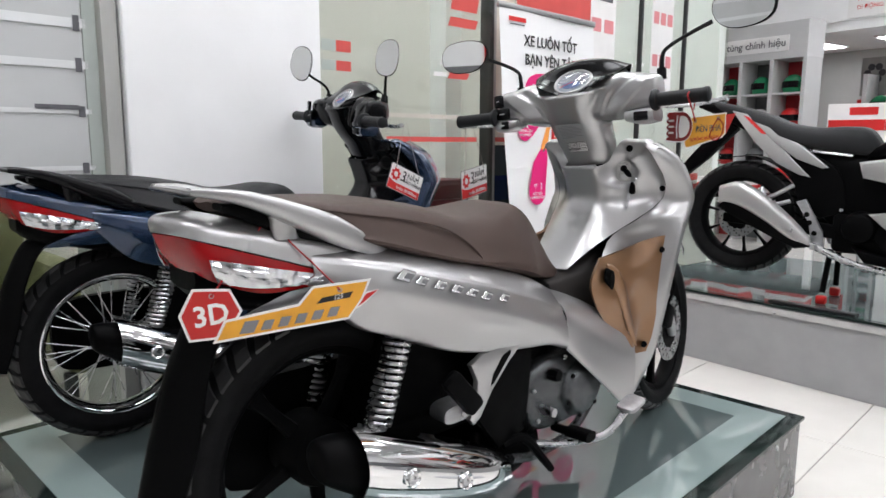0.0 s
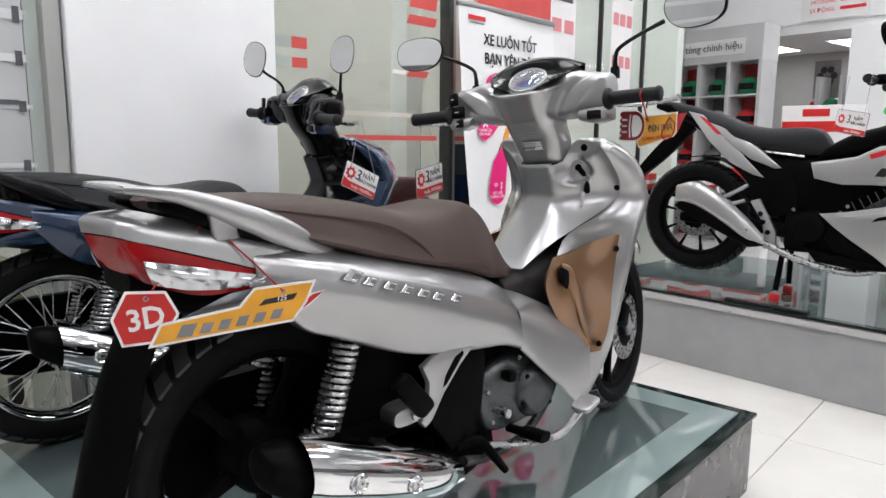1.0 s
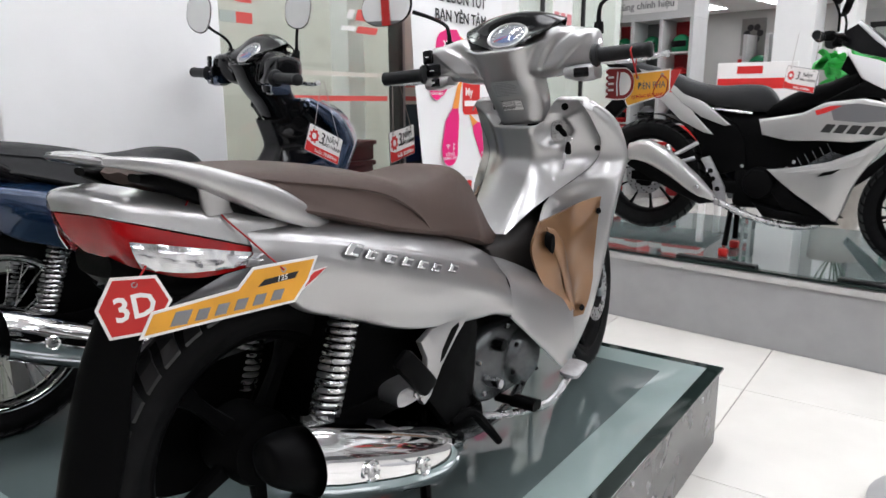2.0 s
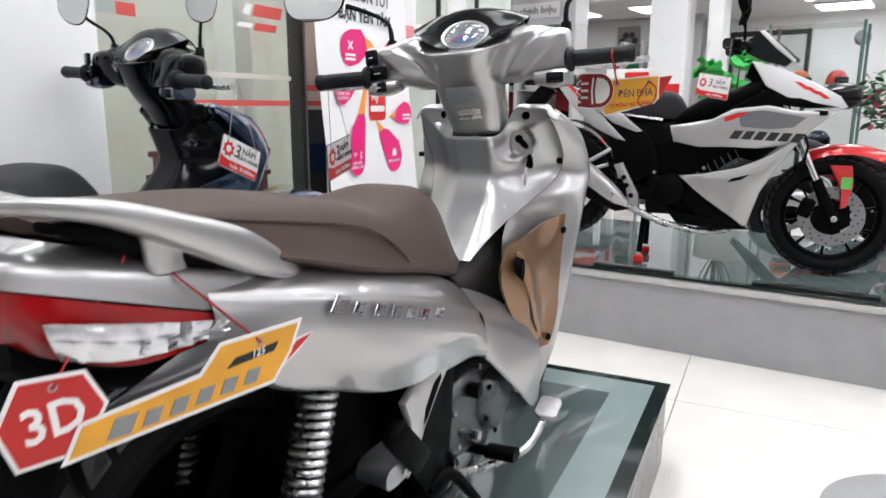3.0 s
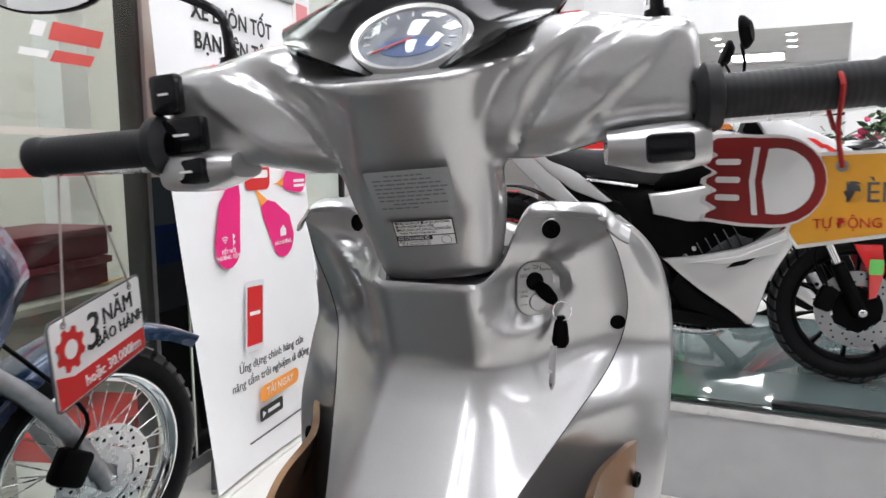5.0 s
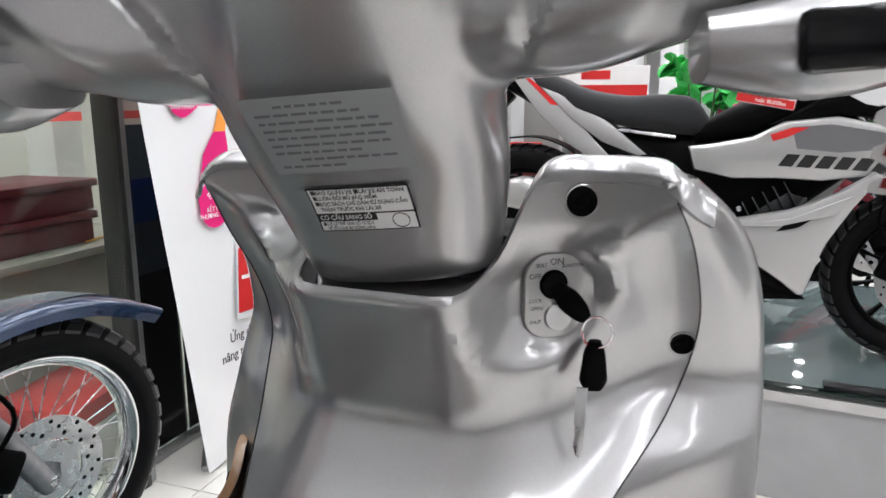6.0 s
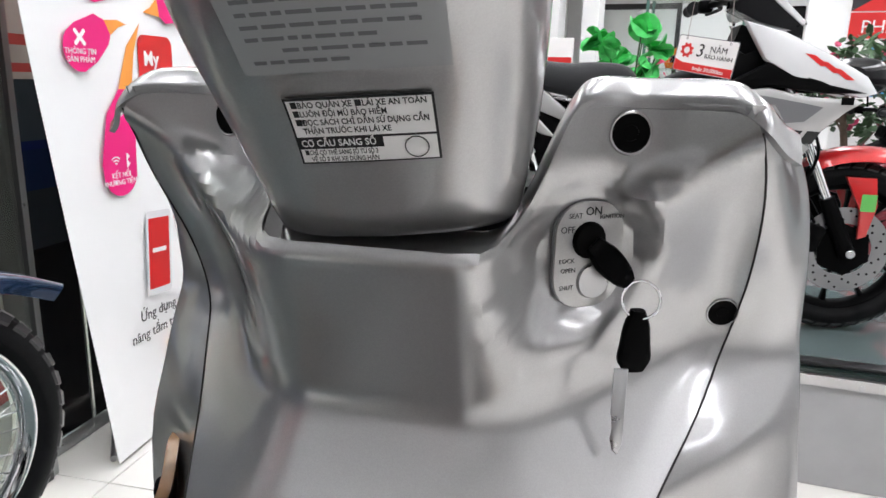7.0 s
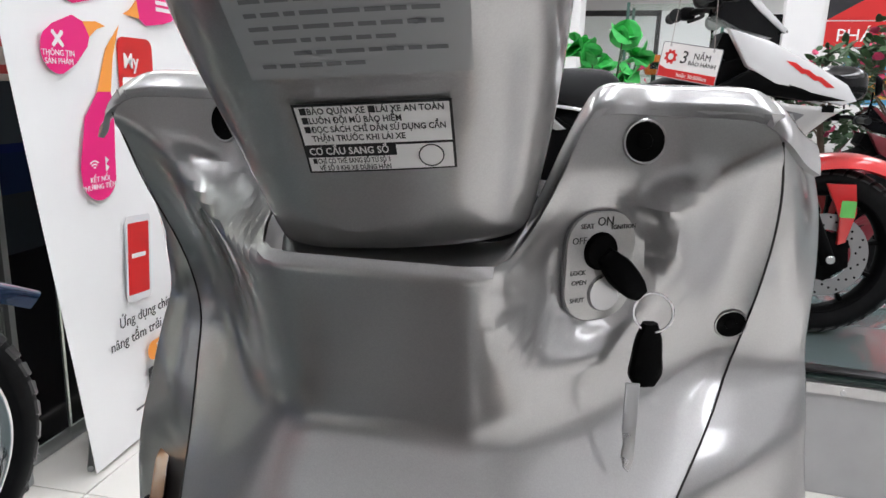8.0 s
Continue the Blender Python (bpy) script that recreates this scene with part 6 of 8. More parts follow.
drop(3.04, 1.44, 0.085, 0.14, 0.04, -75)
drop(2.965, 1.235, 0.062, 0.14, 0.03, -60)
drop(3.085, 0.90, 0.075, 0.34, 0.12, 0)
drop(3.46, 0.90, 0.085, 0.22, -0.1, 25)
drop(3.60, 1.13, 0.06, 0.14, -0.05, 80)
drop(3.45, 1.42, 0.08, 0.14, -0.03, 100)
ban_shape("app_tile", rounded(0.17, 0.19, 0.03), PRINT_RED, 3.285, 1.19, 0.001, 0, "red rounded app tile")
text("lettering", "My", 0.06, TAG_WHITE, banner_sheet, ban_m(3.26, 1.215, 0, 0.0025), bold=0.02)
ban_shape("name_bar", rounded(0.14, 0.03, 0.008), TAG_WHITE, 3.285, 1.155, 0.002)
ban_shape("maker_bar", rounded(0.14, 0.022, 0.002), PRINT_RED, 2.88, 1.79)
ban_shape("maker_line", rounded(0.12, 0.006, 0.002), INK_GREY, 2.88, 1.765)
text("lettering", "XE LUÔN TỐT", 0.078, INK, banner_sheet, ban_m(3.18, 1.69, 0), squeeze=0.95, bold=0.018)
text("lettering", "BẠN YÊN TÂM", 0.078, INK, banner_sheet, ban_m(3.19, 1.595, 0), squeeze=0.95, bold=0.018)
for s, z, words in ((2.965, 1.215, "THÔNG TIN\nSẢN PHẨM"), (3.085, 0.875, "KẾT NỐI\nPHƯƠNG TIỆN*"), (3.46, 0.875, "BẢO DƯỠNG")):
    text("lettering", words, 0.021, TAG_WHITE, banner_sheet, ban_m(s, z, 0, 0.0012))
for s, z in ((3.04, 1.41), (3.60, 1.12), (3.45, 1.4)):
    for k in range(2):
        ban_shape("word_bar", rounded(0.09, 0.012, 0.003), TAG_WHITE, s, z - 0.02 * k, 0.001)
for s, z in ((3.04, 1.455), (2.965, 1.262)):
    for tilt in (45, -45):
        ban_shape("tool_icon", rounded(0.055, 0.011, 0.005), TAG_WHITE, s, z, 0.001 + tilt * 1e-6, tilt)
for k in range(3):
    r = 0.008 + 0.009 * k
    arc = [(r * math.cos(radians(a)), r * math.sin(radians(a))) for a in range(45, 136, 15)] + [((r - 0.004) * math.cos(radians(a)), (r - 0.004) * math.sin(radians(a))) for a in range(135, 44, -15)]
    ban_shape("signal_icon", arc, TAG_WHITE, 3.065, 0.915, 0.001)
ban_shape("link_icon", [(0, -0.02), (0.012, -0.009), (0, 0.002), (0.012, 0.012), (0, 0.022), (-0.003, 0.022), (-0.003, -0.02)], TAG_WHITE, 3.115, 0.925, 0.001)
ban_shape("home_icon", [(-0.022, -0.018), (0.022, -0.018), (0.022, 0.008), (0, 0.026), (-0.022, 0.008)], TAG_WHITE, 3.46, 0.92, 0.001)
ban_shape("phone_body", rounded(0.125, 0.27, 0.014), mat("phone_print", (0.7, 0.7, 0.71), 0.4), 3.235, 0.62, 0, -4, "printed white phone")
ban_shape("phone_screen", rounded(0.105, 0.225, 0.004), PRINT_RED, 3.235, 0.62, 0.0008, -4, "printed red phone screen")
ban_shape("screen_bar", rounded(0.07, 0.014, 0.003), TAG_WHITE, 3.235, 0.63, 0.0016, -4)
text("lettering", "Ứng dụng chính hãng của", 0.047, INK, banner_sheet, ban_m(3.36, 0.435, 0))
text("lettering", "nâng tầm trải nghiệm di động", 0.047, INK, banner_sheet, ban_m(3.36, 0.375, 0))
ban_shape("button_print", rounded(0.3, 0.065, 0.03), ORANGE, 3.4, 0.295, 0, 0, "printed orange button")
text("lettering", "TẢI NGAY", 0.045, TAG_WHITE, banner_sheet, ban_m(3.4, 0.295, 0, 0.0012))
ban_shape("store_badge", rounded(0.17, 0.055, 0.008), INK, 3.33, 0.215, 0, 0, "printed black badge")
ban_shape("badge_mark", [(-0.012, -0.014), (0.014, 0), (-0.012, 0.014)], TAG_WHITE, 3.275, 0.215, 0.001)
ban_shape("badge_bar", rounded(0.09, 0.015, 0.003), TAG_WHITE, 3.345, 0.215, 0.001)
ban_shape("small_print", rounded(0.5, 0.008, 0.002), INK_GREY, 3.42, 0.13)

# ---- hang tags ----
BIKE = pose(0.661, 2.146, PLAT_Z, 0, 0, 42)


def cord(parent, pts, material, r=0.0014):
    part("cord", tube(pts, r, 4, 6), material, parent, "thin hanging cord")


def grow(outline, d):
    """The outline pushed outwards by d, for a pale border."""
    cx = sum(p[0] for p in outline) / len(outline)
    cy = sum(p[1] for p in outline) / len(outline)
    out, n = [], len(outline)
    for i in range(n):
        a, b, c = Vector(outline[i - 1]), Vector(outline[i]), Vector(outline[(i + 1) % n])
        e1, e2 = (b - a).normalized(), (c - b).normalized()
        n1, n2 = Vector((e1.y, -e1.x)), Vector((e2.y, -e2.x))
        if n1.dot(b - Vector((cx, cy))) < 0 and n2.dot(b - Vector((cx, cy))) < 0:
            n1, n2 = -n1, -n2
        k = (n1 + n2)
        k = k / max(k.dot(n1), 0.35)
        out.append(tuple(b + k * d))
    return out


# hexagonal tag and long yellow tag at the tail of the silver bike
tm = BIKE @ basis((-1.5, -0.142, 0.651), (0.199, -0.053, -0.009), (0, 0, 1))
hx = thing("hexagon_tag", "dark red hexagonal card tag with white border and lettering", "tag", tm)
hexo = [(-0.044, -0.03), (-0.026, 0.008), (0.026, 0.006), (0.043, -0.026), (0.021, -0.065), (-0.03, -0.067)]
part("card", plate(grow(hexo[::-1], 0.004), 0.0016), TAG_WHITE, hx, "white card border", smooth=False)
part("face", plate(hexo, 0.0006, m=Matrix.Translation((0, 0, 0.0016))), TAG_RED, hx, "red printed face", smooth=False)
text("lettering", "3D", 0.046, TAG_WHITE, hx, pose(0.0, -0.031, 0.0024, 0, 0, 8), squeeze=0.95, bold=0.02)
part("eyelet", lathe([(0.002, 0.0016), (0.004, 0.0018), (0.0042, 0.003), (0.0025, 0.003)], 12, "z"), ALU, hx)
hi = tm.inverted() @ BIKE
cord(hx, [(0, 0, 0.004), hi @ Vector((-1.45, -0.13, 0.70)), hi @ Vector((-1.405, -0.127, 0.748)), hi @ Vector((-1.40, -0.115, 0.768))], CORD)
fm = BIKE @ basis((-1.301, -0.198, 0.642), (0.199, -0.053, -0.009), (0, 0, 1))
ft = thing("feature_tag", "long yellow card tag with white border and red arrow", "tag", fm)
yel = [(-0.185, -0.043), (-0.068, -0.024), (-0.045, 0.004), (0.05, 0.012), (0.038, -0.018), (0.016, -0.048), (-0.1, -0.06), (-0.198, -0.071)]
arr = [(0.022, -0.034), (0.05, -0.009), (0.07, -0.004), (0.05, -0.02), (0.03, -0.034)]
part("card", plate(grow(yel[::-1], 0.004), 0.0014), TAG_WHITE, ft, "white card border", smooth=False)
part("face", plate(yel, 0.0006, m=Matrix.Translation((0, 0, 0.0014))), TAG_YELLOW, ft, "yellow printed face", smooth=False)
part("arrow_card", plate(grow(arr[::-1], 0.0025), 0.001, m=Matrix.Translation((0, 0, -0.001))), TAG_WHITE, ft, "white arrow border", smooth=False)
part("arrow_face", plate(arr, 0.0006, m=Matrix.Translation((0, 0, 0.0004))), TAG_RED, ft, "red printed arrow", smooth=False)
for k in range(6):
    x = -0.165 + k * 0.0275 + (0.006 if k else 0)
    w = 0.023 if k else 0.032
    z = 0.0026
    y = -0.057 + k * 0.0035
    part("name_bar", plate([(x, y - 0.006), (x + w * 0.72, y - 0.005), (x + w, y + 0.011 + (0.004 if k == 0 else 0)), (x + w * 0.28, y + 0.01 + (0.004 if k == 0 else 0))], 0.0008, 0.0003, m=Matrix.Translation((0, 0, 0.002))), GREY_PAINT, ft, "grey printed slanted bar", smooth=False)
part("number_bar", plate([(-0.04, -0.022), (0.018, -0.014), (0.024, -0.004), (-0.03, -0.012)], 0.0006, m=Matrix.Translation((0, 0, 0.002))), INK, ft, "black printed bar", smooth=False)
text("lettering", "125", 0.0115, TAG_WHITE, ft, pose(-0.003, -0.012, 0.0029, 0, 0, 8), shear=0.3)
part("eyelet", lathe([(0.002, 0.0016), (0.004, 0.0018), (0.0042, 0.003), (0.0025, 0.003)], 12, "z"), ALU, ft)
fi = fm.inverted() @ BIKE
cord(ft, [(0, 0, 0.004), fi @ Vector((-1.335, -0.165, 0.69)), fi @ Vector((-1.365, -0.145, 0.728)), fi @ Vector((-1.36, -0.118, 0.755))], CORD)


# headlamp tag under the throttle grip
pm = BIKE @ basis((-0.4, -0.345, 0.937), (-0.087, -0.222, 0.003), (0, 0, 1))
ph = thing("headlamp_tag", "yellow card tag with dark red headlamp symbol and lettering", "tag", pm)
yel2 = [(-0.035, -0.05), (-0.02, 0.008), (0.092, 0.013), (0.092, -0.028), (0.083, -0.036), (-0.028, -0.06)]
arr2 = [(0.093, 0.011), (0.122, 0.013), (0.096, -0.03)]
lamp_out = [(-0.046 + 0.036 * math.cos(radians(a)), -0.011 + 0.034 * math.sin(radians(a))) for a in range(-90, 91, 15)]
ribs = []
for k in range(5):
    yy = 0.024 - k * 0.0145
    ribs += [(-0.092, yy), (-0.1, yy - 0.004), (-0.101, yy - 0.008), (-0.092, yy - 0.013)]
icon = lamp_out + [(-0.06, 0.023)] + [(-0.07, 0.024)] + ribs[:-1] + [(-0.07, -0.045), (-0.06, -0.045)]
part("card", plate(grow(yel2[::-1], 0.003), 0.0014), TAG_WHITE, ph, "white card border", smooth=False)
part("face", plate(yel2, 0.0006, m=Matrix.Translation((0, 0, 0.0014))), TAG_YELLOW, ph, "yellow printed face", smooth=False)
part("arrow_face", plate(arr2, 0.0012), TAG_RED, ph, "red printed arrow", smooth=False)
part("symbol_card", plate([(x * 1.06 - 0.001 + 0.002, y * 1.08 + 0.001) for x, y in icon], 0.0016, m=Matrix.Translation((0, 0, 0.0016))), TAG_WHITE, ph, "white symbol border", smooth=False)
part("symbol", plate(icon, 0.0006, m=Matrix.Translation((0, 0, 0.0032))), TAG_DARKRED, ph, "dark red headlamp symbol", smooth=False)
inner_lamp = [(-0.045 + 0.027 * math.cos(radians(a)), -0.011 + 0.026 * math.sin(radians(a))) for a in range(-90, 91, 15)] + [(-0.052, 0.0145), (-0.056, -0.011), (-0.052, -0.0365)]
part("symbol_field", plate(inner_lamp, 0.0004, m=Matrix.Translation((0, 0, 0.0038))), TAG_WHITE, ph, "white lens field", smooth=False)
part("symbol_band", plate([(-0.063, 0.016), (-0.0585, 0.016), (-0.0615, -0.011), (-0.0585, -0.038), (-0.063, -0.038), (-0.066, -0.011)], 0.0004, m=Matrix.Translation((0, 0, 0.0038))), TAG_WHITE, ph, smooth=False)
for k in range(3):
    part("symbol_slit", plate(rounded(0.02, 0.005, 0.0022, 3), 0.0004, m=Matrix.Translation((-0.083, 0.0045 - k * 0.0145, 0.0038))), TAG_WHITE, ph, smooth=False)
text("lettering", "ĐÈN PHA", 0.021, INK_GREY, ph, pose(0.042, -0.018, 0.0022, 0, 0, 2), squeeze=0.92)
text("lettering", "TỰ ĐỘNG BẬT SÁNG", 0.0105, TAG_RED, ph, pose(0.03, -0.04, 0.0022, 0, 0, 4), squeeze=0.95)
for x in (0.0, 0.073):
    part("eyelet", lathe([(0.002, 0.0016), (0.0042, 0.0018), (0.0044, 0.003), (0.0025, 0.003)], 12, "z", (x, 0.001 if x == 0 else 0.004, 0.0006)), ALU, ph)
pi_ = pm.inverted() @ BIKE
cord(ph, [(0, 0.0, 0.004), pi_ @ Vector((-0.41, -0.338, 0.965)), pi_ @ Vector((-0.43, -0.336, 0.995)), pi_ @ Vector((-0.41, -0.334, 1.005)), pi_ @ Vector((-0.39, -0.333, 0.985)), pi_ @ Vector((-0.4, -0.337, 0.965))], CORD, 0.0018)
cord(ph, [(0.073, 0.004, 0.004), (0.06, -0.015, 0.005), (0.05, -0.035, 0.004), (0.065, -0.044, 0.004), (0.085, -0.035, 0.004), (0.09, -0.01, 0.004), (0.073, 0.004, 0.004)], CORD, 0.0012)


def warranty_tag(m, label, hang, w=0.165, h=0.09):
    t = thing("warranty_tag", label, "tag", m, "warranty tags")
    part("card", plate(rounded(w, h, 0.006), 0.0014), INK_GREY, t, "dark card rim", smooth=False)
    part("face", plate(rounded(w - 0.004, h - 0.004, 0.005), 0.0006, m=Matrix.Translation((0, 0, 0.0012))), TAG_WHITE, t, "white printed face", smooth=False)
    part("red_band", plate([(-w / 2 + 0.003, -h / 2 + 0.003), (w / 2 - 0.003, -h / 2 + 0.003), (w / 2 - 0.003, -h / 2 + 0.026), (-w / 2 + 0.028, -h / 2 + 0.026), (-w / 2 + 0.003, -h / 2 + 0.034)], 0.0004, m=Matrix.Translation((0, 0, 0.0018))), PRINT_RED, t, "red printed band", smooth=False)
    gear = []
    for k in range(16):
        r = 0.021 if k % 2 else 0.0165
        for d in (-0.12, 0.12):
            gear.append((r * math.cos(k * math.pi / 8 + d), r * math.sin(k * math.pi / 8 + d)))
    part("gear_symbol", plate(gear, 0.0004, m=Matrix.Translation((-w * 0.32, 0.01, 0.0023))), PRINT_RED, t, "red gear symbol", smooth=False)
    part("gear_centre", plate(oval(0.009, 0.009, 16), 0.0004, m=Matrix.Translation((-w * 0.32, 0.01, 0.0027))), TAG_WHITE, t, smooth=False)
    text("lettering", "3", 0.05, INK, t, pose(-w * 0.1, 0.012, 0.0022), shear=0.15)
    text("lettering", "NĂM", 0.024, INK, t, pose(w * 0.2, 0.02, 0.0022))
    text("lettering", "BẢO HÀNH", 0.0165, INK, t, pose(w * 0.22, 0.0, 0.0022))
    text("lettering", "hoặc 30.000km", 0.0155, TAG_WHITE, t, pose(w * 0.1, -h / 2 + 0.0135, 0.0026))
    for x in (-w * 0.36, w * 0.36):
        part("eyelet", lathe([(0.002, 0.001), (0.0035, 0.0018), (0.0037, 0.0026), (0.002, 0.0026)], 10, "z", (x, h / 2 - 0.008, 0)), ALU, t)
    inv = m.inverted()
    for x, to in hang:
        cord(t, [(x * w, h / 2 - 0.008, 0.003), inv @ Vector(to)], CORD_PALE, 0.0009)
    return t


def tag_pose(tl, tr, bl):
    tl, tr, bl = Vector(tl), Vector(tr), Vector(bl)
    return basis((tr + bl) / 2, tr - tl, tl - bl)


warranty_tag(tag_pose((0.058, 1.961, 1.085), (0.14, 2.086, 1.105), (0.058, 1.965, 1.0)), "white and red warranty card hung from a handlebar grip", ((-0.36, (0.075, 2.02, 1.24)), (0.36, (0.085, 2.02, 1.245))), 0.15, 0.085)
warranty_tag(tag_pose((-0.155, 2.23, 1.1), (-0.06, 2.325, 1.045), (-0.17, 2.211, 1.03)), "white and red warranty card hung from a brake lever", ((-0.36, (-0.115, 2.26, 1.23)), (0.36, (-0.11, 2.265, 1.23))), 0.15, 0.085)
warranty_tag(tag_pose((1.942, 3.032, 1.323), (1.961, 2.838, 1.294), (1.938, 3.03, 1.225)), "white and red warranty card hung beside a black handlebar", ((-0.36, (1.96, 2.99, 1.46)), (0.36, (2.0, 2.9, 1.46))), 0.19, 0.1)

# ---- key, lock plate, labels on the silver bike ----
def shield_frame(y, z):
    """A pose on the inner shield, x to the right of a rider facing forward, y up, z towards the rider."""
    e = 0.004
    p = Vector((shield_x(y, z), y, z))
    dy = Vector((shield_x(y + e, z) - shield_x(y - e, z), 2 * e, 0))
    dz = Vector((shield_x(y, z + e) - shield_x(y, z - e), 0, 2 * e))
    return basis(p, -dy, dz)


ig = shield_frame(-0.09, 0.81) @ pose(0, 0, -0.0005)
lock = part("lock_plate", plate(rounded(0.04, 0.055, 0.016, 6), 0.0022, 0.0006), PALE_PAINT, silver, "round-ended lock plate with lettering", m=ig @ pose(0, 0, 0.002))
part("lock_rim", plate(rounded(0.0412, 0.0562, 0.0165, 6), 0.0015), GREY_PAINT, lock, m=ig @ pose(0, 0, 0.001))
part("lock_barrel", lathe([(0, 0.004), (0.0085, 0.004), (0.0095, 0.0025), (0.0095, 0.0)], 20, "z"), HOLE, lock, "black lock barrel", m=ig @ pose(-0.001, 0.008, 0.003))
part("shutter_dial", lathe([(0, 0.003), (0.009, 0.003), (0.0098, 0.001), (0.0098, 0)], 20, "z"), STEEL, lock, "steel shutter dial", m=ig @ pose(0.003, -0.0135, 0.003))
for word, x, y, size in (("ON", 0.001, 0.0225, 0.0062), ("SEAT", -0.0095, 0.0205, 0.0036), ("OFF", -0.0135, 0.0135, 0.0048), ("IGNITION", 0.012, 0.0195, 0.0033), ("LOCK", -0.013, -0.0025, 0.0034), ("OPEN", -0.012, -0.0075, 0.0034), ("SHUT", -0.0125, -0.0165, 0.0034)):
    text("lettering", word, size, INK, lock, ig @ pose(x, y, 0.0044), depth=0.0001)
key = thing("key_pair", "black-headed ignition keys on a steel ring", "key", silver.matrix_basis.copy())
kb = ig @ pose(0.002, 0.004, 0.008, 0, 0, -38)
k1 = loft([[(x, y, z) for x, y in ((-w, h), (w, h), (w, -h), (-w, -h))] for z, w, h in ((0.0, 0.0025, 0.004), (0.005, 0.003, 0.005), (0.012, 0.0032, 0.0062), (0.023, 0.003, 0.005), (0.028, 0.002, 0.003))], 3, 3)
part("key_head", k1, BLACK_PLASTIC, key, "black plastic key head", m=ig @ pose(0.0, 0.0065, 0.006) @ Vector((0.62, -0.7, 0.35)).to_track_quat("Z", "X").to_matrix().to_4x4())
ringc = ig @ Vector((0.024, -0.022, 0.018))
pts = [ringc + Vector((0.002 * math.sin(a), 0.0095 * math.cos(a), 0.0095 * math.sin(a))) for a in [2 * math.pi * k / 24 for k in range(25)]]
part("key_ring", tube(pts, 0.0008, 1, 6), CHROME, key, "thin steel ring")
hk = Matrix.Translation(ringc + Vector((0.0, 0.001, -0.0095)))
k2 = loft([[(x, y, z) for x, y in ((-0.0028, h), (0.0028, h), (0.0028, -h), (-0.0028, -h))] for z, h in ((0.004, 0.003), (-0.004, 0.0055), (-0.014, 0.0065), (-0.023, 0.0072), (-0.029, 0.0045))], 3, 3)
part("key_head", k2, BLACK_PLASTIC, key, "black plastic key head", m=hk @ pose(0, 0, 0, 0, 0, 20))
part("key_blade", plate([(-0.0035, -0.027), (0.0035, -0.027), (0.0035, -0.066), (0.001, -0.072), (-0.0015, -0.07), (-0.003, -0.064), (-0.0022, -0.058), (-0.0035, -0.05)], 0.0018, 0.0004), STEEL, key, "notched steel key blade", m=hk @ pose(0, 0.006, 0, 0, 12, 0) @ basis((0, 0, 0), (0.2, -1, 0), (0, 0, 1)))
# screws in deep sockets
for y, z in ((-0.17, 0.765), (-0.107, 0.875), (0.107, 0.875)):
    mm = shield_frame(y, min(z, 0.872)) @ pose(0, 0, 0.0005)
    r = 0.0085 if z < 0.8 else 0.0095
    so = part("screw_socket", lathe([(r, 0.0012), (r * 0.9, 0.0008), (0, 0.0004)], 20, "z"), HOLE, silver, "dark screw recess", m=mm)
    part("socket_rim", lathe([(r * 1.0, 0.0013), (r * 1.08, 0.0016), (r * 1.16, 0.0006)], 20, "z"), SILVER, so, "silver edge", m=mm)
    part("screw_head", lathe([(0, 0.001), (r * 0.4, 0.0009), (r * 0.45, 0.0)], 14, "z"), BLACK_PLASTIC, so, m=mm)


NECK_Y = np.linspace(-0.05, 0.05, 81)
NECK_Z, NECK_X = [], []
for line in smooth_grid([ring_xy(q[0], q[1], q[2], q[3], q[4], 22) for q in NECK[:6]], 5, 2, True):
    rear = sorted((p.y, p.x) for p in line if p.x < sum(v.x for v in line) / len(line))
    NECK_Z.append(line[0].z)
    NECK_X.append(np.interp(NECK_Y, [p[0] for p in rear], [p[1] for p in rear]))
NECK_X = np.array(NECK_X)


def neck_x(y, z):
    i = min(max(int(np.searchsorted(NECK_Z, z)) - 1, 0), len(NECK_Z) - 2)
    f = (z - NECK_Z[i]) / (NECK_Z[i + 1] - NECK_Z[i])
    return float(np.interp(y, NECK_Y, NECK_X[i] * (1 - f) + NECK_X[i + 1] * f))


def neck_at(y, z):
    """A pose on the rear of the handlebar neck, named by its straight-ahead place."""
    e = 0.003
    dy = Vector((neck_x(y + e, z) - neck_x(y - e, z), 2 * e, 0))
    dz = Vector((neck_x(y, z + e) - neck_x(y, z - e), 0, 2 * e))
    return silver_st @ basis((neck_x(y, z) - 0.0004, y, z), -dy, dz)


def wrap(name, y0, y1, z0, z1, material, parent, lift, label="", n=10):
    """A thin sticker that follows the neck."""
    bm = bmesh.new()
    grid(bm, [[neck_at(y0 + (y1 - y0) * j / n, z0 + (z1 - z0) * i / 4) @ Vector((0, 0, lift)) for j in range(n + 1)] for i in range(5)])
    bmesh.ops.recalc_face_normals(bm, faces=bm.faces)
    return part(name, bm, material, parent, label)


STICKER_GREY = mat("grey_sticker", (0.34, 0.35, 0.355), 0.35, 0.2)


def wrap_text(body, size, material, parent, y0, z0, lift, squeeze=1.0, bold=0.0):
    """Lettering laid round the neck from y0 towards the right."""
    ob = text("lettering", body, size, material, parent, Matrix(), depth=0.00002, align="LEFT", squeeze=squeeze, bold=bold)
    for v in ob.data.vertices:
        v.co = neck_at(y0 - v.co.x, z0 + v.co.y) @ Vector((0, 0, lift + v.co.z))
    return ob



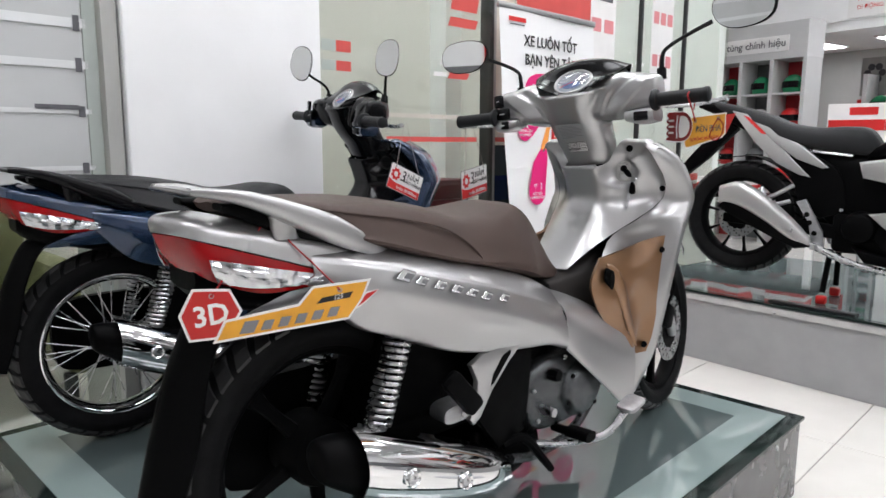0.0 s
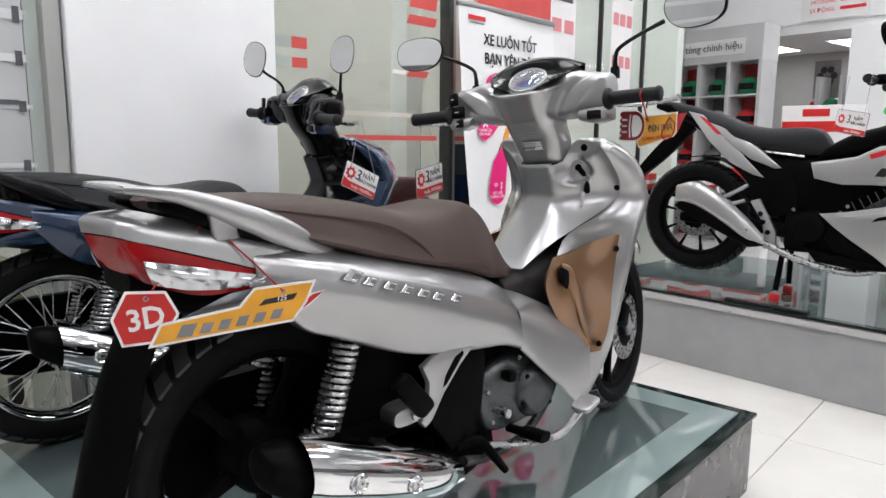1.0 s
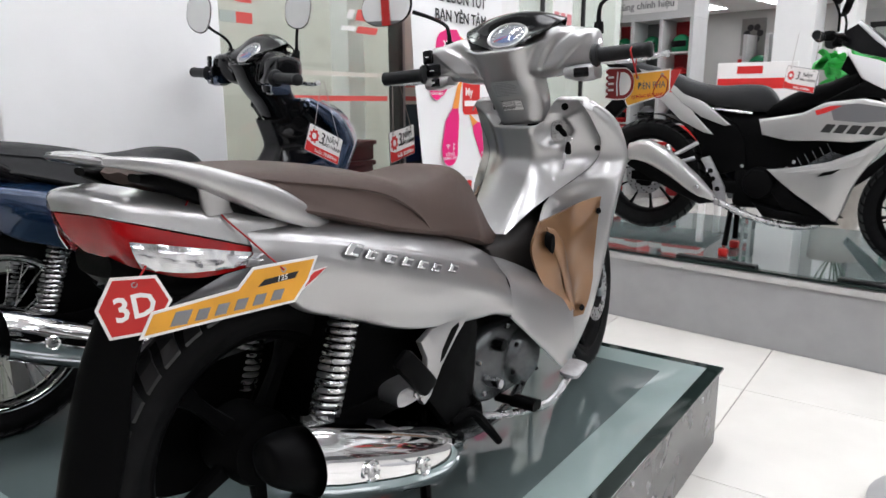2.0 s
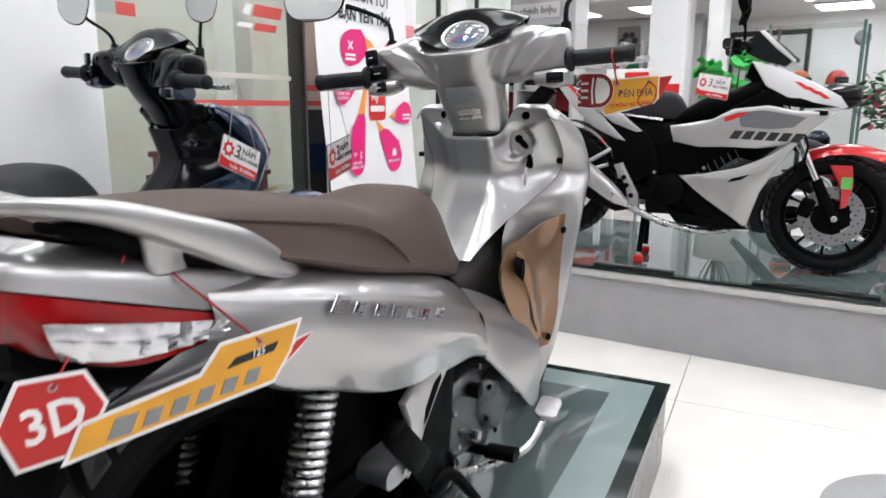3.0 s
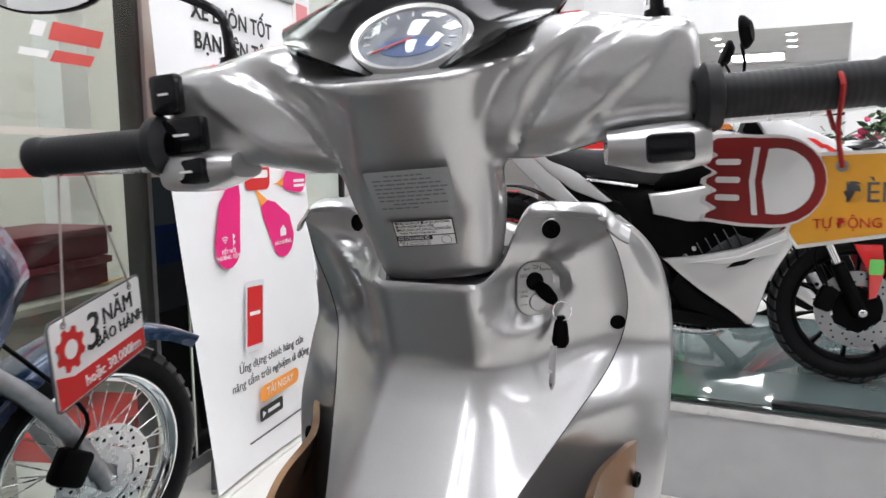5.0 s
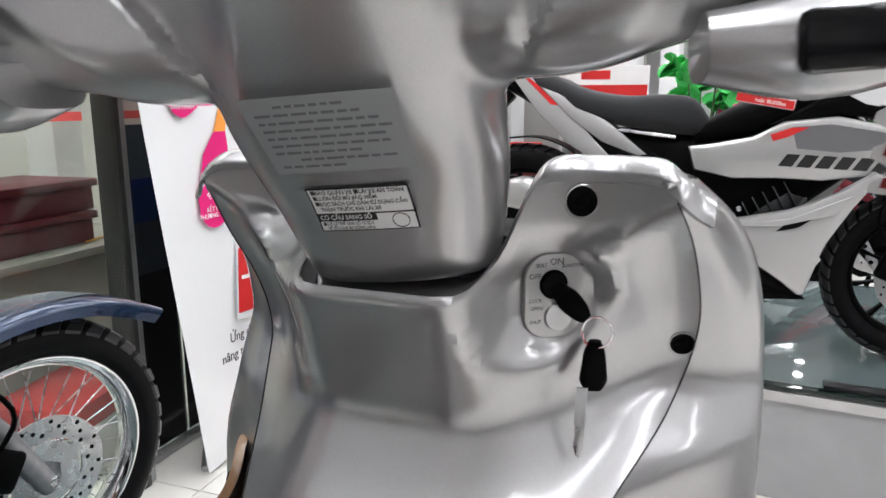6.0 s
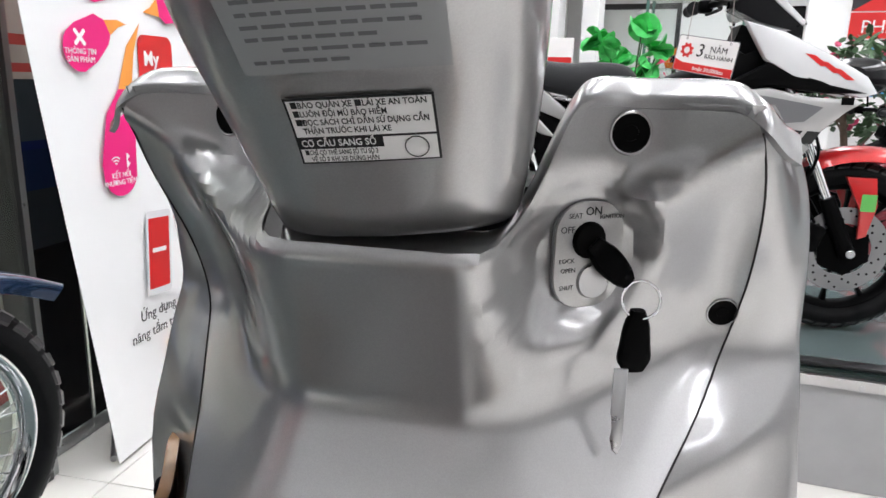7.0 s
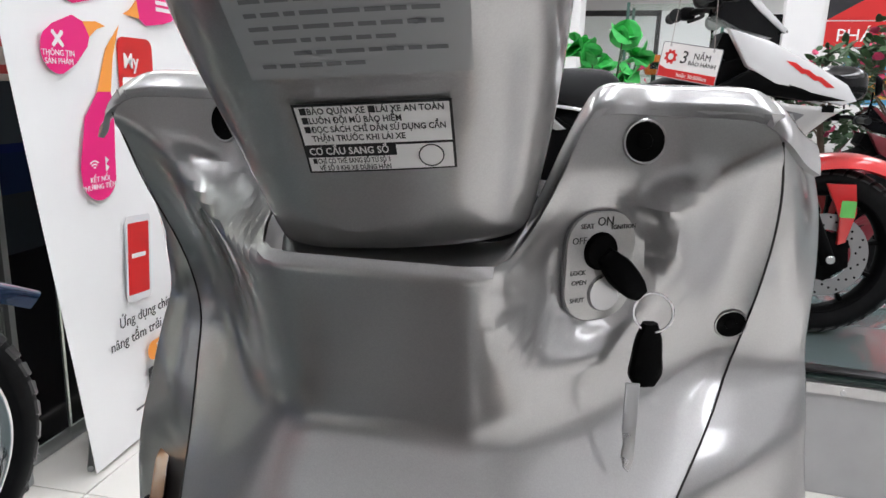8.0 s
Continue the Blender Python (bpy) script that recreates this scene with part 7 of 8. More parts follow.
cl = wrap("caution_label", 0.0275, -0.0285, 0.8625, 0.8885, INK, silver_hb, 0.0010, "black-rimmed caution label")
wrap("label_field", 0.0265, -0.0275, 0.8737, 0.8877, TAG_WHITE, cl, 0.0013)
wrap("label_field", 0.0265, -0.0275, 0.8633, 0.8688, TAG_WHITE, cl, 0.0013)
wrap("label_field", -0.007, -0.0275, 0.8687, 0.8728, TAG_WHITE, cl, 0.0013)
for k, words in enumerate(("■BẢO QUẢN XE ■LÁI XE AN TOÀN", "■LUÔN ĐỘI MŨ BẢO HIỂM", "■ĐỌC SÁCH CHỈ DẪN SỬ DỤNG CẨN", "THẬN TRƯỚC KHI LÁI XE")):
    wrap_text(words, 0.0031, INK, cl, 0.025 if k < 3 else 0.023, 0.8861 - k * 0.0033, 0.0016, (0.98, 0.92, 0.92, 0.95)[k], 0.02)
wrap_text("CƠ CẤU SANG SỐ", 0.0038, TAG_WHITE, cl, 0.0255, 0.8712, 0.0016, 0.95, 0.02)
wrap_text("■CHỈ CÓ THỂ SANG SỐ TỪ SỐ 3", 0.0027, INK, cl, 0.025, 0.8674, 0.0016, 0.72, 0.015)
wrap_text("VỀ SỐ 0 KHI XE DỪNG HẲN", 0.0027, INK, cl, 0.023, 0.8646, 0.0016, 0.8, 0.015)
rg = [neck_at(-0.0195 + 0.0045 * math.cos(a), 0.8682 + 0.0042 * math.sin(a)) @ Vector((0, 0, 0.0015)) for a in [2 * math.pi * k / 20 for k in range(21)]]
part("dial_mark", tube(rg, 0.00025, 1, 5), INK, cl, "small printed ring")
gl = wrap("maker_label", 0.038, -0.0365, 0.897, 0.934, STICKER_GREY, silver_hb, 0.0009, "translucent grey information label")
rw = random.Random(4)
for k in range(9):
    y = 0.032 - (0.012 if k in (0, 7) else 0.0)
    end = y - (0.03, 0.05, 0.06, 0.062, 0.055, 0.06, 0.04, 0.05, 0.03)[k]
    while y > end:
        w = rw.uniform(0.003, 0.009)
        z = 0.9305 - k * 0.0036
        wrap("print_word", y, y - w, z - 0.0012, z, PRINT_GREY, gl, 0.0012, "", 3)
        y -= w + 0.0014

# chrome emblem bars on the side panel
for k in range(7):
    x = -1.19 + k * 0.043 + (0.016 if k == 6 else 0)
    w, h = (0.046, 0.02) if k == 0 else (0.034, 0.0145)
    z = 0.658 - k * 0.0135
    y = -0.1755 - 0.009 * smoothstep(-1.2, -1.08, x) + 0.006 * smoothstep(-1.0, -0.9, x)
    at = basis((x, y - 0.008, z - 0.012), (0.96, -0.02, -0.3), (0.0, 0.25, 0.95))
    em = part("emblem_bar", plate([(0, 0), (w * 0.28, -0.001), (w * 0.62, h), (w * 0.34, h + 0.001)], 0.0018, 0.0005), CHROME, silver, "raised bright emblem bar", smooth=False, m=at)
    part("emblem_stroke", plate([(w * 0.5, h * 0.78), (w * 0.95, h * 0.74), (w, h), (w * 0.6, h)], 0.0018, 0.0004), CHROME, em, smooth=False, m=at)
    part("emblem_stroke", plate([(w * 0.3, 0), (w * 0.66, -0.001), (w * 0.7, h * 0.22), (w * 0.36, h * 0.22)], 0.0018, 0.0004), CHROME, em, smooth=False, m=at)
    part("emblem_shadow", plate([(-0.0015, -0.0015), (w * 0.68, -0.0025), (w + 0.002, h + 0.001), (w * 0.33, h + 0.002)], 0.001), GREY_PAINT, em, "dark emblem rim", smooth=False, m=at)

# fork covers and a small green sticker on the blue bike
for s in (-1, 1):
    part("fork_cover", tube([(-0.15, s * 0.066, 0.5), (-0.185, s * 0.064, 0.57), (-0.215, s * 0.062, 0.64)], (0.024, 0.027, 0.027), 3, 12), BLACK_PLASTIC, blue, "black fork cover", m=blue_st)
part("test_sticker", plate(rounded(0.042, 0.05, 0.004), 0.001), TAG_GREEN, blue, "small green test sticker", m=basis((-0.2, -0.093, 0.562), (0.93, -0.3, -0.2), (0.25, 0.0, 1)))

# ---- things further down the hall ----
def helmet(m, shell, label):
    t = thing("helmet", label, "helmet", m, "helmets on shelves")
    sh = loft([[(x * r, y * r * 0.82, z) for x, y in oval(1, 1, 14)] for z, r in ((0.0, 0.105), (0.05, 0.125), (0.11, 0.12), (0.16, 0.095), (0.195, 0.05), (0.205, 0.012))], 3, 2)
    part("shell", sh, shell, t)
    part("visor", patch([[(0.128 * math.cos(radians(a)), 0.107 * math.sin(radians(a)), z) for a in (-150, -120, -90, -60, -30)] for z in (0.055, 0.09, 0.125)], 2, 3, 0.004), BLACK_GLOSS, t, "dark glossy visor")
    return t


SHELF_WHITE = mat("shelf_laminate", (0.58, 0.58, 0.58), 0.4, noise_scale=6, vary=0.03)
SHELF_GREY = mat("shelf_back_grey", (0.13, 0.14, 0.14), 0.5, noise_scale=6, vary=0.06)
SHELF_RED = mat("shelf_back_red", (0.4, 0.02, 0.025), 0.45, noise_scale=6, vary=0.06)


def shelf_unit(name, label, k0, k1, z1, off, bays, levels, backs, header=None):
    t = thing(name, label, "shelf", FAR @ pose(0, off, 0))
    w = (k1 - k0) / bays
    for i in range(bays + 1):
        part("upright", box(0.045, 0.34, z1, (k0 + i * w, 0.17, z1 / 2), 0.003), SHELF_WHITE, t, smooth=False)
    for i in range(bays):
        part("back_panel", box(w - 0.046, 0.01, z1 - 0.02, (k0 + (i + 0.5) * w, 0.33, z1 / 2)), backs[i % len(backs)], t, smooth=False)
        for z in levels:
            part("shelf_board", box(w - 0.046, 0.3, 0.02, (k0 + (i + 0.5) * w, 0.16, z), 0.002), SHELF_WHITE, t, smooth=False)
    if header:
        part("header_board", box(k1 - k0 + 0.05, 0.36, header, ((k0 + k1) / 2, 0.17, z1 + header / 2), 0.004), SHELF_WHITE, t, smooth=False)
    return t


parts_shelf = shelf_unit("parts_shelf", "white shop shelf with red and grey bays under a lettered header", -0.95, 0.56, 2.1, 0.0, 4, (0.45, 0.9, 1.35, 1.72), (SHELF_GREY, SHELF_RED, SHELF_GREY, SHELF_RED), 0.4)
part("sign_panel", box(1.0, 0.012, 0.17, (-0.12, -0.018, 2.27), 0.002), TAG_WHITE, parts_shelf, "pale raised sign panel", smooth=False)
text("lettering", "Phụ tùng chính hiệu", 0.115, INK_GREY, parts_shelf, basis((-0.12, -0.028, 2.27), (1, 0, 0), (0, 0, 1)), 0.002)
helmet_shelf = shelf_unit("helmet_shelf", "white grid shelf with helmets against a red board", 0.8, 1.32, 1.95, 0.9, 2, (0.8, 1.15, 1.5), (SHELF_RED, SHELF_GREY))
rng = random.Random(4)
shells = [RED_PAINT, BLACK_GLOSS, WHITE_PAINT, BLUE, GREY_PAINT, mat("orange_shell", (0.6, 0.13, 0.02), 0.25), mat("green_shell", (0.02, 0.2, 0.09), 0.25)]
words = ["red", "black", "white", "blue", "grey", "orange", "green"]
for i in range(4):
    for z in (0.91, 1.36, 1.73):
        c = rng.randrange(7)
        helmet(FAR @ pose(-0.95 + 0.3775 * (i + 0.5), 0.15, z, 0, 0, rng.uniform(-25, 25)), shells[c], words[c] + " motorbike helmet on a white shop shelf")
for i in range(2):
    for z in (0.81, 1.16, 1.51):
        c = rng.randrange(7)
        helmet(FAR @ pose(0.8 + 0.26 * (i + 0.5), 1.05, z, 0, 0, rng.uniform(-25, 25)), shells[c], words[c] + " motorbike helmet on a grid shelf")


def poster(name, label, k0, k1, z0, z1, off, ground):
    t = thing(name, label, "poster", FAR @ pose((k0 + k1) / 2, off, (z0 + z1) / 2))
    part("sheet", box(k1 - k0, 0.01, z1 - z0), ground, t, smooth=False)
    return t


def on_poster(t, pts, material, lift=0.007, name="print_shape"):
    part(name, plate(pts, 0.001, m=basis((0, -lift, 0), (1, 0, 0), (0, 0, 1))), material, t, smooth=False)


POSTER_GREY = mat("poster_grey", (0.22, 0.22, 0.21), 0.4, noise_scale=5, vary=0.2)
POSTER_DARK = mat("poster_dark", (0.03, 0.03, 0.035), 0.35, noise_scale=5, vary=0.3)
POSTER_BLUE = mat("poster_blue", (0.1, 0.35, 0.6), 0.4, noise_scale=5, vary=0.1)
p1 = poster("wheel_poster", "grey poster with a ring of dark round shapes", 0.62, 0.92, 1.72, 2.16, 1.2, POSTER_GREY)
for k in range(6):
    a = k * 1.047
    on_poster(p1, [(x + 0.08 * math.cos(a), y + 0.04 + 0.08 * math.sin(a)) for x, y in oval(0.04, 0.04, 14)], POSTER_DARK)
p2 = poster("red_poster", "red poster with a pale line of print", 0.6, 0.95, 1.45, 1.68, 1.2, PRINT_RED)
on_poster(p2, [(x, y + 0.03) for x, y in rounded(0.22, 0.04, 0.01)], TAG_WHITE)
# hotline sign on the fascia
hs = poster("hotline_sign", "white fascia sign with red plate and red lettering", 0.75, 1.45, 2.52, 2.9, 0.46, TAG_WHITE)
on_poster(hs, [(x - 0.05, y + 0.12) for x, y in rounded(0.22, 0.08, 0.01)], PRINT_RED)
text("lettering", "HOTLINE:", 0.06, PRINT_RED, hs, basis((-0.12, -0.008, 0.0), (1, 0, 0), (0, 0, 1)), 0.001)
text("lettering", "DI ĐỘNG:", 0.06, PRINT_RED, hs, basis((-0.12, -0.008, -0.09), (1, 0, 0), (0, 0, 1)), 0.001)
for z in (0.0, -0.09):
    on_poster(hs, [(x + 0.19, y + z) for x, y in rounded(0.26, 0.035, 0.004)], PRINT_RED)
# large wall poster
bp = poster("wall_poster", "large wall poster with dark top, red wedge and white lettering", 4.22, 5.4, 0.95, 2.32, 0.45, TAG_WHITE)
on_poster(bp, [(-0.58, 0.67), (0.58, 0.67), (0.58, 0.2), (-0.58, 0.2)], POSTER_DARK)
on_poster(bp, [(-0.58, 0.2), (0.1, 0.62), (0.58, 0.67), (0.58, 0.2)], PRINT_RED, 0.009)
on_poster(bp, [(-0.58, -0.02), (0.3, -0.02), (0.3, 0.19), (-0.58, 0.19)], PRINT_RED, 0.009)
text("lettering", "PHÁ CÁCH", 0.15, TAG_WHITE, bp, basis((-0.12, -0.012, 0.07), (1, 0, 0), (0, 0, 1)), 0.001)
on_poster(bp, [(-0.4, -0.5), (0.1, -0.5), (0.1, -0.08), (-0.4, -0.08)], POSTER_BLUE, 0.009)
on_poster(bp, [(-0.2, -0.45), (0.05, -0.45), (0.05, -0.25), (-0.2, -0.25)], TAG_YELLOW, 0.011)
on_poster(bp, [(0.15, -0.5), (0.5, -0.5), (0.5, -0.1), (0.15, -0.1)], POSTER_GREY, 0.009)
# posters hung on the glass screen
for s0, z0, w, h in ((4.25, 1.35, 0.5, 1.0), (5.2, 1.5, 0.34, 0.9)):
    t = thing("glass_poster", "white poster with pink squares taped to the glass screen", "poster", BLD @ pose(s0, 2.72, z0))
    part("sheet", box(w, 0.004, h, (0, 0, h / 2)), TAG_WHITE, t, smooth=False)
    for i in range(3):
        for j in range(2):
            part("print_shape", plate(rounded(w * 0.24, 0.09, 0.006), 0.001, m=basis((-w * 0.32 + i * w * 0.32, -0.004, 0.3 + j * 0.32), (1, 0, 0), (0, 0, 1))), mat("faded_pink_%d%d%d" % (i, j, int(s0 * 10)), (0.7, 0.25, 0.27), 0.5), t, smooth=False)
    part("print_line", plate(rounded(w * 0.8, 0.03, 0.004), 0.001, m=basis((0, -0.004, 0.8), (1, 0, 0), (0, 0, 1))), INK_GREY, t, smooth=False)

# gallery rail and the bikes behind it
rail = thing("gallery_rail", "clear glass gallery balustrade with a steel handrail", "balustrade", FAR @ pose(2.05, 0.62, 2.72))
for i in range(6):
    part("glass_panel", box(0.98, 0.01, 0.8, (0.5 + i, 0, 0.42)), PANE_CLEAR, rail, smooth=False)
    part("post", box(0.03, 0.03, 0.9, (i, 0, 0.45), 0.003), ALU, rail, smooth=False)
part("handrail", tube([(0, 0, 0.9), (6, 0, 0.9)], 0.022, 1, 10), ALU, rail)
structure("gallery_deck", box(8.4, 2.7, 0.1, (3.8, 2.1, 2.66)), WALL_GREY, "grey gallery floor above the soffit", FAR)
red_sports = sports_bike("maroon_motorbike", "dark maroon sports motorbike standing on the showroom floor", pose(4.83, 3.39, 0.0, 0, 0, -43), DARKRED_PAINT, BLACK_GLOSS, DARKRED_PAINT)
for i, k in enumerate((2.6, 3.3, 4.0, 4.7, 5.5)):
    c = copy_thing(red_sports if i % 2 else sports, FAR @ pose(k, 2.0, 2.71, 0, 0, 250 + 8 * i))
    tagged(c, "sports motorbike parked behind the gallery glass", "motorbike", "gallery motorbikes")
c = copy_thing(sports, pose(5.75, 3.1, 0.0, 0, 0, 165))
tagged(c, "white sports motorbike parked on the showroom floor", "motorbike", "display motorbikes")
c = copy_thing(red_sports, pose(5.4, 2.3, 0.0, 0, 0, 160))

# glass cabinet, doorway and wall screen under the gallery
cab = thing("glass_cabinet", "tall green-edged glass cabinet with dark frame", "cabinet", FAR @ pose(2.95, 0.9, 0))
for x in (-0.45, 0.45):
    for y in (0.0, 0.5):
        part("post", box(0.03, 0.03, 2.05, (x, y, 1.025), 0.003), mat("green_glass_edge%d%d" % (x * 10, y * 10), (0.1, 0.2, 0.17), 0.2), cab, smooth=False)
for z in (0.04, 0.7, 1.35, 2.03):
    part("glass_shelf", box(0.9, 0.5, 0.014, (0, 0.25, z)), PANE, cab, smooth=False)
part("glass_front", box(0.86, 0.008, 2.0, (0, 0.0, 1.03)), PANE_CLEAR, cab, smooth=False)
part("plinth", box(0.92, 0.52, 0.06, (0, 0.25, 0.03)), BLACK_BAR, cab, smooth=False)
for i, (x, z) in enumerate(((-0.25, 0.71), (0.1, 0.71), (-0.15, 1.36), (0.22, 1.36))):
    helmet(FAR @ pose(2.95 + x, 1.15, z + 0.001, 0, 0, 20 * i), shells[(i * 2 + 1) % 7], words[(i * 2 + 1) % 7] + " motorbike helmet inside the glass cabinet")
door = structure("door_1", box(0.9, 0.05, 2.05, (2.25, 2.2, 1.025)), PANE_CLEAR, "glass door with a dark metal frame", FAR)
for b in (box(0.05, 0.07, 2.1, (1.8, 2.2, 1.05)), box(0.05, 0.07, 2.1, (2.7, 2.2, 1.05)), box(0.95, 0.07, 0.06, (2.25, 2.2, 2.08))):
    part("frame", b, BLACK_BAR, door, "dark metal frame", smooth=False)
tv = thing("wall_screen", "black wall-mounted screen beside the column", "screen", FAR @ pose(3.78, 0.7, 1.75))
part("case", box(0.24, 0.04, 0.32, bevel=0.006), BLACK_PLASTIC, tv)
part("panel", box(0.22, 0.004, 0.29, (0, -0.022, 0)), BLACK_GLOSS, tv, "dark glossy panel", smooth=False)
fan = thing("standing_fan", "small dark standing fan with a round cage", "fan", FAR @ pose(3.3, 1.9, 0))
part("pole", tube([(0, 0, 0.02), (0, 0, 1.9)], 0.014, 1, 8), BLACK_PLASTIC, fan)
part("base", lathe([(0, 0), (0.2, 0), (0.2, 0.015), (0.03, 0.04), (0, 0.04)], 20, "z"), BLACK_PLASTIC, fan)
part("cage", lathe([(0.0, -0.05), (0.06, -0.04), (0.09, 0.0), (0.06, 0.04), (0.0, 0.05)], 20, "y", (0, 0, 1.95)), ALU, fan)

# placard, red display boxes
pl = thing("placard", "white floor placard with red band and lettering", "sign", pose(3.4, 5.5, 0, 0, 0, -45))
part("board", box(0.62, 0.02, 0.42, (0, 0, 1.27), 0.004), TAG_WHITE, pl, smooth=False)
part("red_band", box(0.6, 0.003, 0.085, (0, -0.0115, 1.31)), PRINT_RED, pl, smooth=False)
text("lettering", "XE", 0.15, PRINT_RED, pl, basis((-0.1, -0.013, 1.17), (1, 0, 0), (0, 0, 1)), 0.001)
part("word_bar", plate(rounded(0.2, 0.04, 0.006), 0.001, m=basis((0.15, -0.0115, 1.15), (1, 0, 0), (0, 0, 1))), INK_GREY, pl, smooth=False)
part("word_bar", plate(rounded(0.2, 0.06, 0.006), 0.001, m=basis((-0.05, -0.0115, 1.42), (1, 0, 0), (0, 0, 1))), PRINT_RED, pl, smooth=False)
part("pole", tube([(0, 0.012, 0.02), (0, 0.012, 1.1)], 0.015, 1, 8), ALU, pl)
part("foot", lathe([(0, 0), (0.17, 0), (0.17, 0.012), (0.02, 0.03), (0, 0.03)], 20, "z"), ALU, pl)
desk = thing("display_table", "white display table with dark top", "table", pose(2.5, 6.0, 0, 0, 0, -45))
part("tabletop", box(1.7, 0.6, 0.04, (0, 0, 0.74), 0.005), BLACK_GLOSS, desk)
for x in (-0.78, 0.78):
    for y in (-0.25, 0.25):
        part("leg", box(0.05, 0.05, 0.72, (x, y, 0.36), 0.004), TAG_WHITE, desk)
rng = random.Random(9)
for i in range(9):
    w, h, d = rng.uniform(0.14, 0.26), rng.uniform(0.08, 0.22), rng.uniform(0.14, 0.24)
    bx = thing("product_box", ("red" if i % 3 else "white") + " cardboard product box on a display table", "box", pose(2.5, 6.0, 0, 0, 0, -45) @ pose(-0.7 + i * 0.175, rng.uniform(-0.12, 0.12), 0.76, 0, 0, rng.uniform(-15, 15)), "product boxes")
    part("carton", box(w * 0.8, d, h, (0, 0, h / 2), 0.003), PRINT_RED if i % 3 else TAG_WHITE, bx, smooth=False)
    part("print_band", box(w * 0.8 + 0.002, d + 0.002, h * 0.25, (0, 0, h * 0.45)), TAG_WHITE if i % 3 else PRINT_RED, bx, smooth=False)


# flowers and plants
def leaf_cluster(name, parent, m, n, spread, size, material, seed, round_leaf=False):
    r = random.Random(seed)
    bm = bmesh.new()
    for _ in range(n):
        d = Vector((r.gauss(0, 1), r.gauss(0, 1), r.gauss(0.2, 0.8)))
        p = d.normalized() * spread * r.uniform(0.4, 1.0)
        p.z *= 0.9
        q = Euler((r.uniform(-0.9, 0.9), r.uniform(-0.9, 0.9), r.uniform(0, 6.28))).to_matrix().to_4x4()
        s = size * r.uniform(0.6, 1.3)
        if round_leaf:
            outline = [(s * 0.5 * math.cos(a), s * 0.5 * math.sin(a), 0.12 * s * math.cos(2 * a)) for a in [2 * math.pi * k / 12 for k in range(12)]]
        else:
            outline = [(0, -s * 0.5, 0), (s * 0.2, -s * 0.15, 0.03 * s), (s * 0.17, s * 0.2, 0.05 * s), (0, s * 0.55, 0), (-s * 0.17, s * 0.2, 0.05 * s), (-s * 0.2, -s * 0.15, 0.03 * s)]
        vs = [bm.verts.new(p + (q @ Vector(v))) for v in outline]
        bm.faces.new(vs)
    return part(name, bm, material, parent, smooth=False, m=m)


LEAF = mat("leaf_green", (0.035, 0.085, 0.03), 0.45, noise_scale=30, vary=0.3)
BRIGHT_LEAF = mat("silk_green", (0.05, 0.5, 0.1), 0.5, noise_scale=20, vary=0.2)
PETAL = mat("petal_pink", (0.6, 0.05, 0.14), 0.5, noise_scale=30, vary=0.2)
BARK = mat("bark", (0.1, 0.07, 0.05), 0.8, noise_scale=30, vary=0.3)
POT = mat("glazed_pot", (0.35, 0.33, 0.3), 0.3, noise_scale=9, vary=0.1)
for i, (x, y, h) in enumerate(((4.75, 3.95, 1.3), (5.55, 3.9, 1.45))):
    t = thing("flower_tree", "potted ornamental tree with dark leaves and pink blossom", "plant", pose(x, y, 0), "potted trees")
    part("pot", lathe([(0, 0), (0.17, 0), (0.22, 0.35), (0.24, 0.4), (0.21, 0.4), (0.19, 0.34), (0, 0.33)], 24, "z"), POT, t)
    part("trunk", tube([(0, 0, 0.3), (0.03, 0.02, 0.7), (-0.03, 0.05, 1.1), (0.02, 0, h)], (0.03, 0.024, 0.018, 0.008), 4, 8), BARK, t)
    r = random.Random(20 + i)
    for k in range(7):
        a = k * 0.9
        e = (0.32 * math.cos(a), 0.32 * math.sin(a), h - 0.35 + 0.1 * k)
        part("limb", tube([(0, 0.02, 0.8 + 0.08 * k), (e[0] * 0.5, e[1] * 0.5, e[2] - 0.1), e], (0.012, 0.008, 0.004), 3, 6), BARK, t)
        leaf_cluster("leaf_clump", t, Matrix.Translation(e), 110, 0.2, 0.085, LEAF, 100 + i * 10 + k)["kind"] = "stuff"
        leaf_cluster("blossom", t, Matrix.Translation(e), 9, 0.2, 0.055, PETAL, 200 + i * 10 + k, True)["kind"] = "stuff"
vase = thing("silk_flower_pot", "tall pot of bright green silk leaves and small flowers", "plant", pose(4.1, 5.25, 0))
part("pot", lathe([(0, 0), (0.14, 0), (0.18, 0.5), (0.2, 0.9), (0.17, 0.9), (0, 0.85)], 24, "z"), POT, vase)
for k in range(9):
    a = k * 2.4
    e = (0.24 * math.cos(a) * (0.5 + k / 12), 0.24 * math.sin(a) * (0.5 + k / 12), 1.22 + 0.045 * k)
    part("stem", tube([(0, 0, 0.85), (e[0] * 0.6, e[1] * 0.6, 1.1), e], 0.006, 3, 6), LEAF, vase)
    leaf_cluster("silk_leaf", vase, Matrix.Translation(e), 5, 0.05, 0.19, BRIGHT_LEAF, 300 + k, True)
leaf_cluster("silk_flower", vase, Matrix.Translation((0.1, -0.1, 1.25)), 10, 0.2, 0.06, PETAL, 333, True)

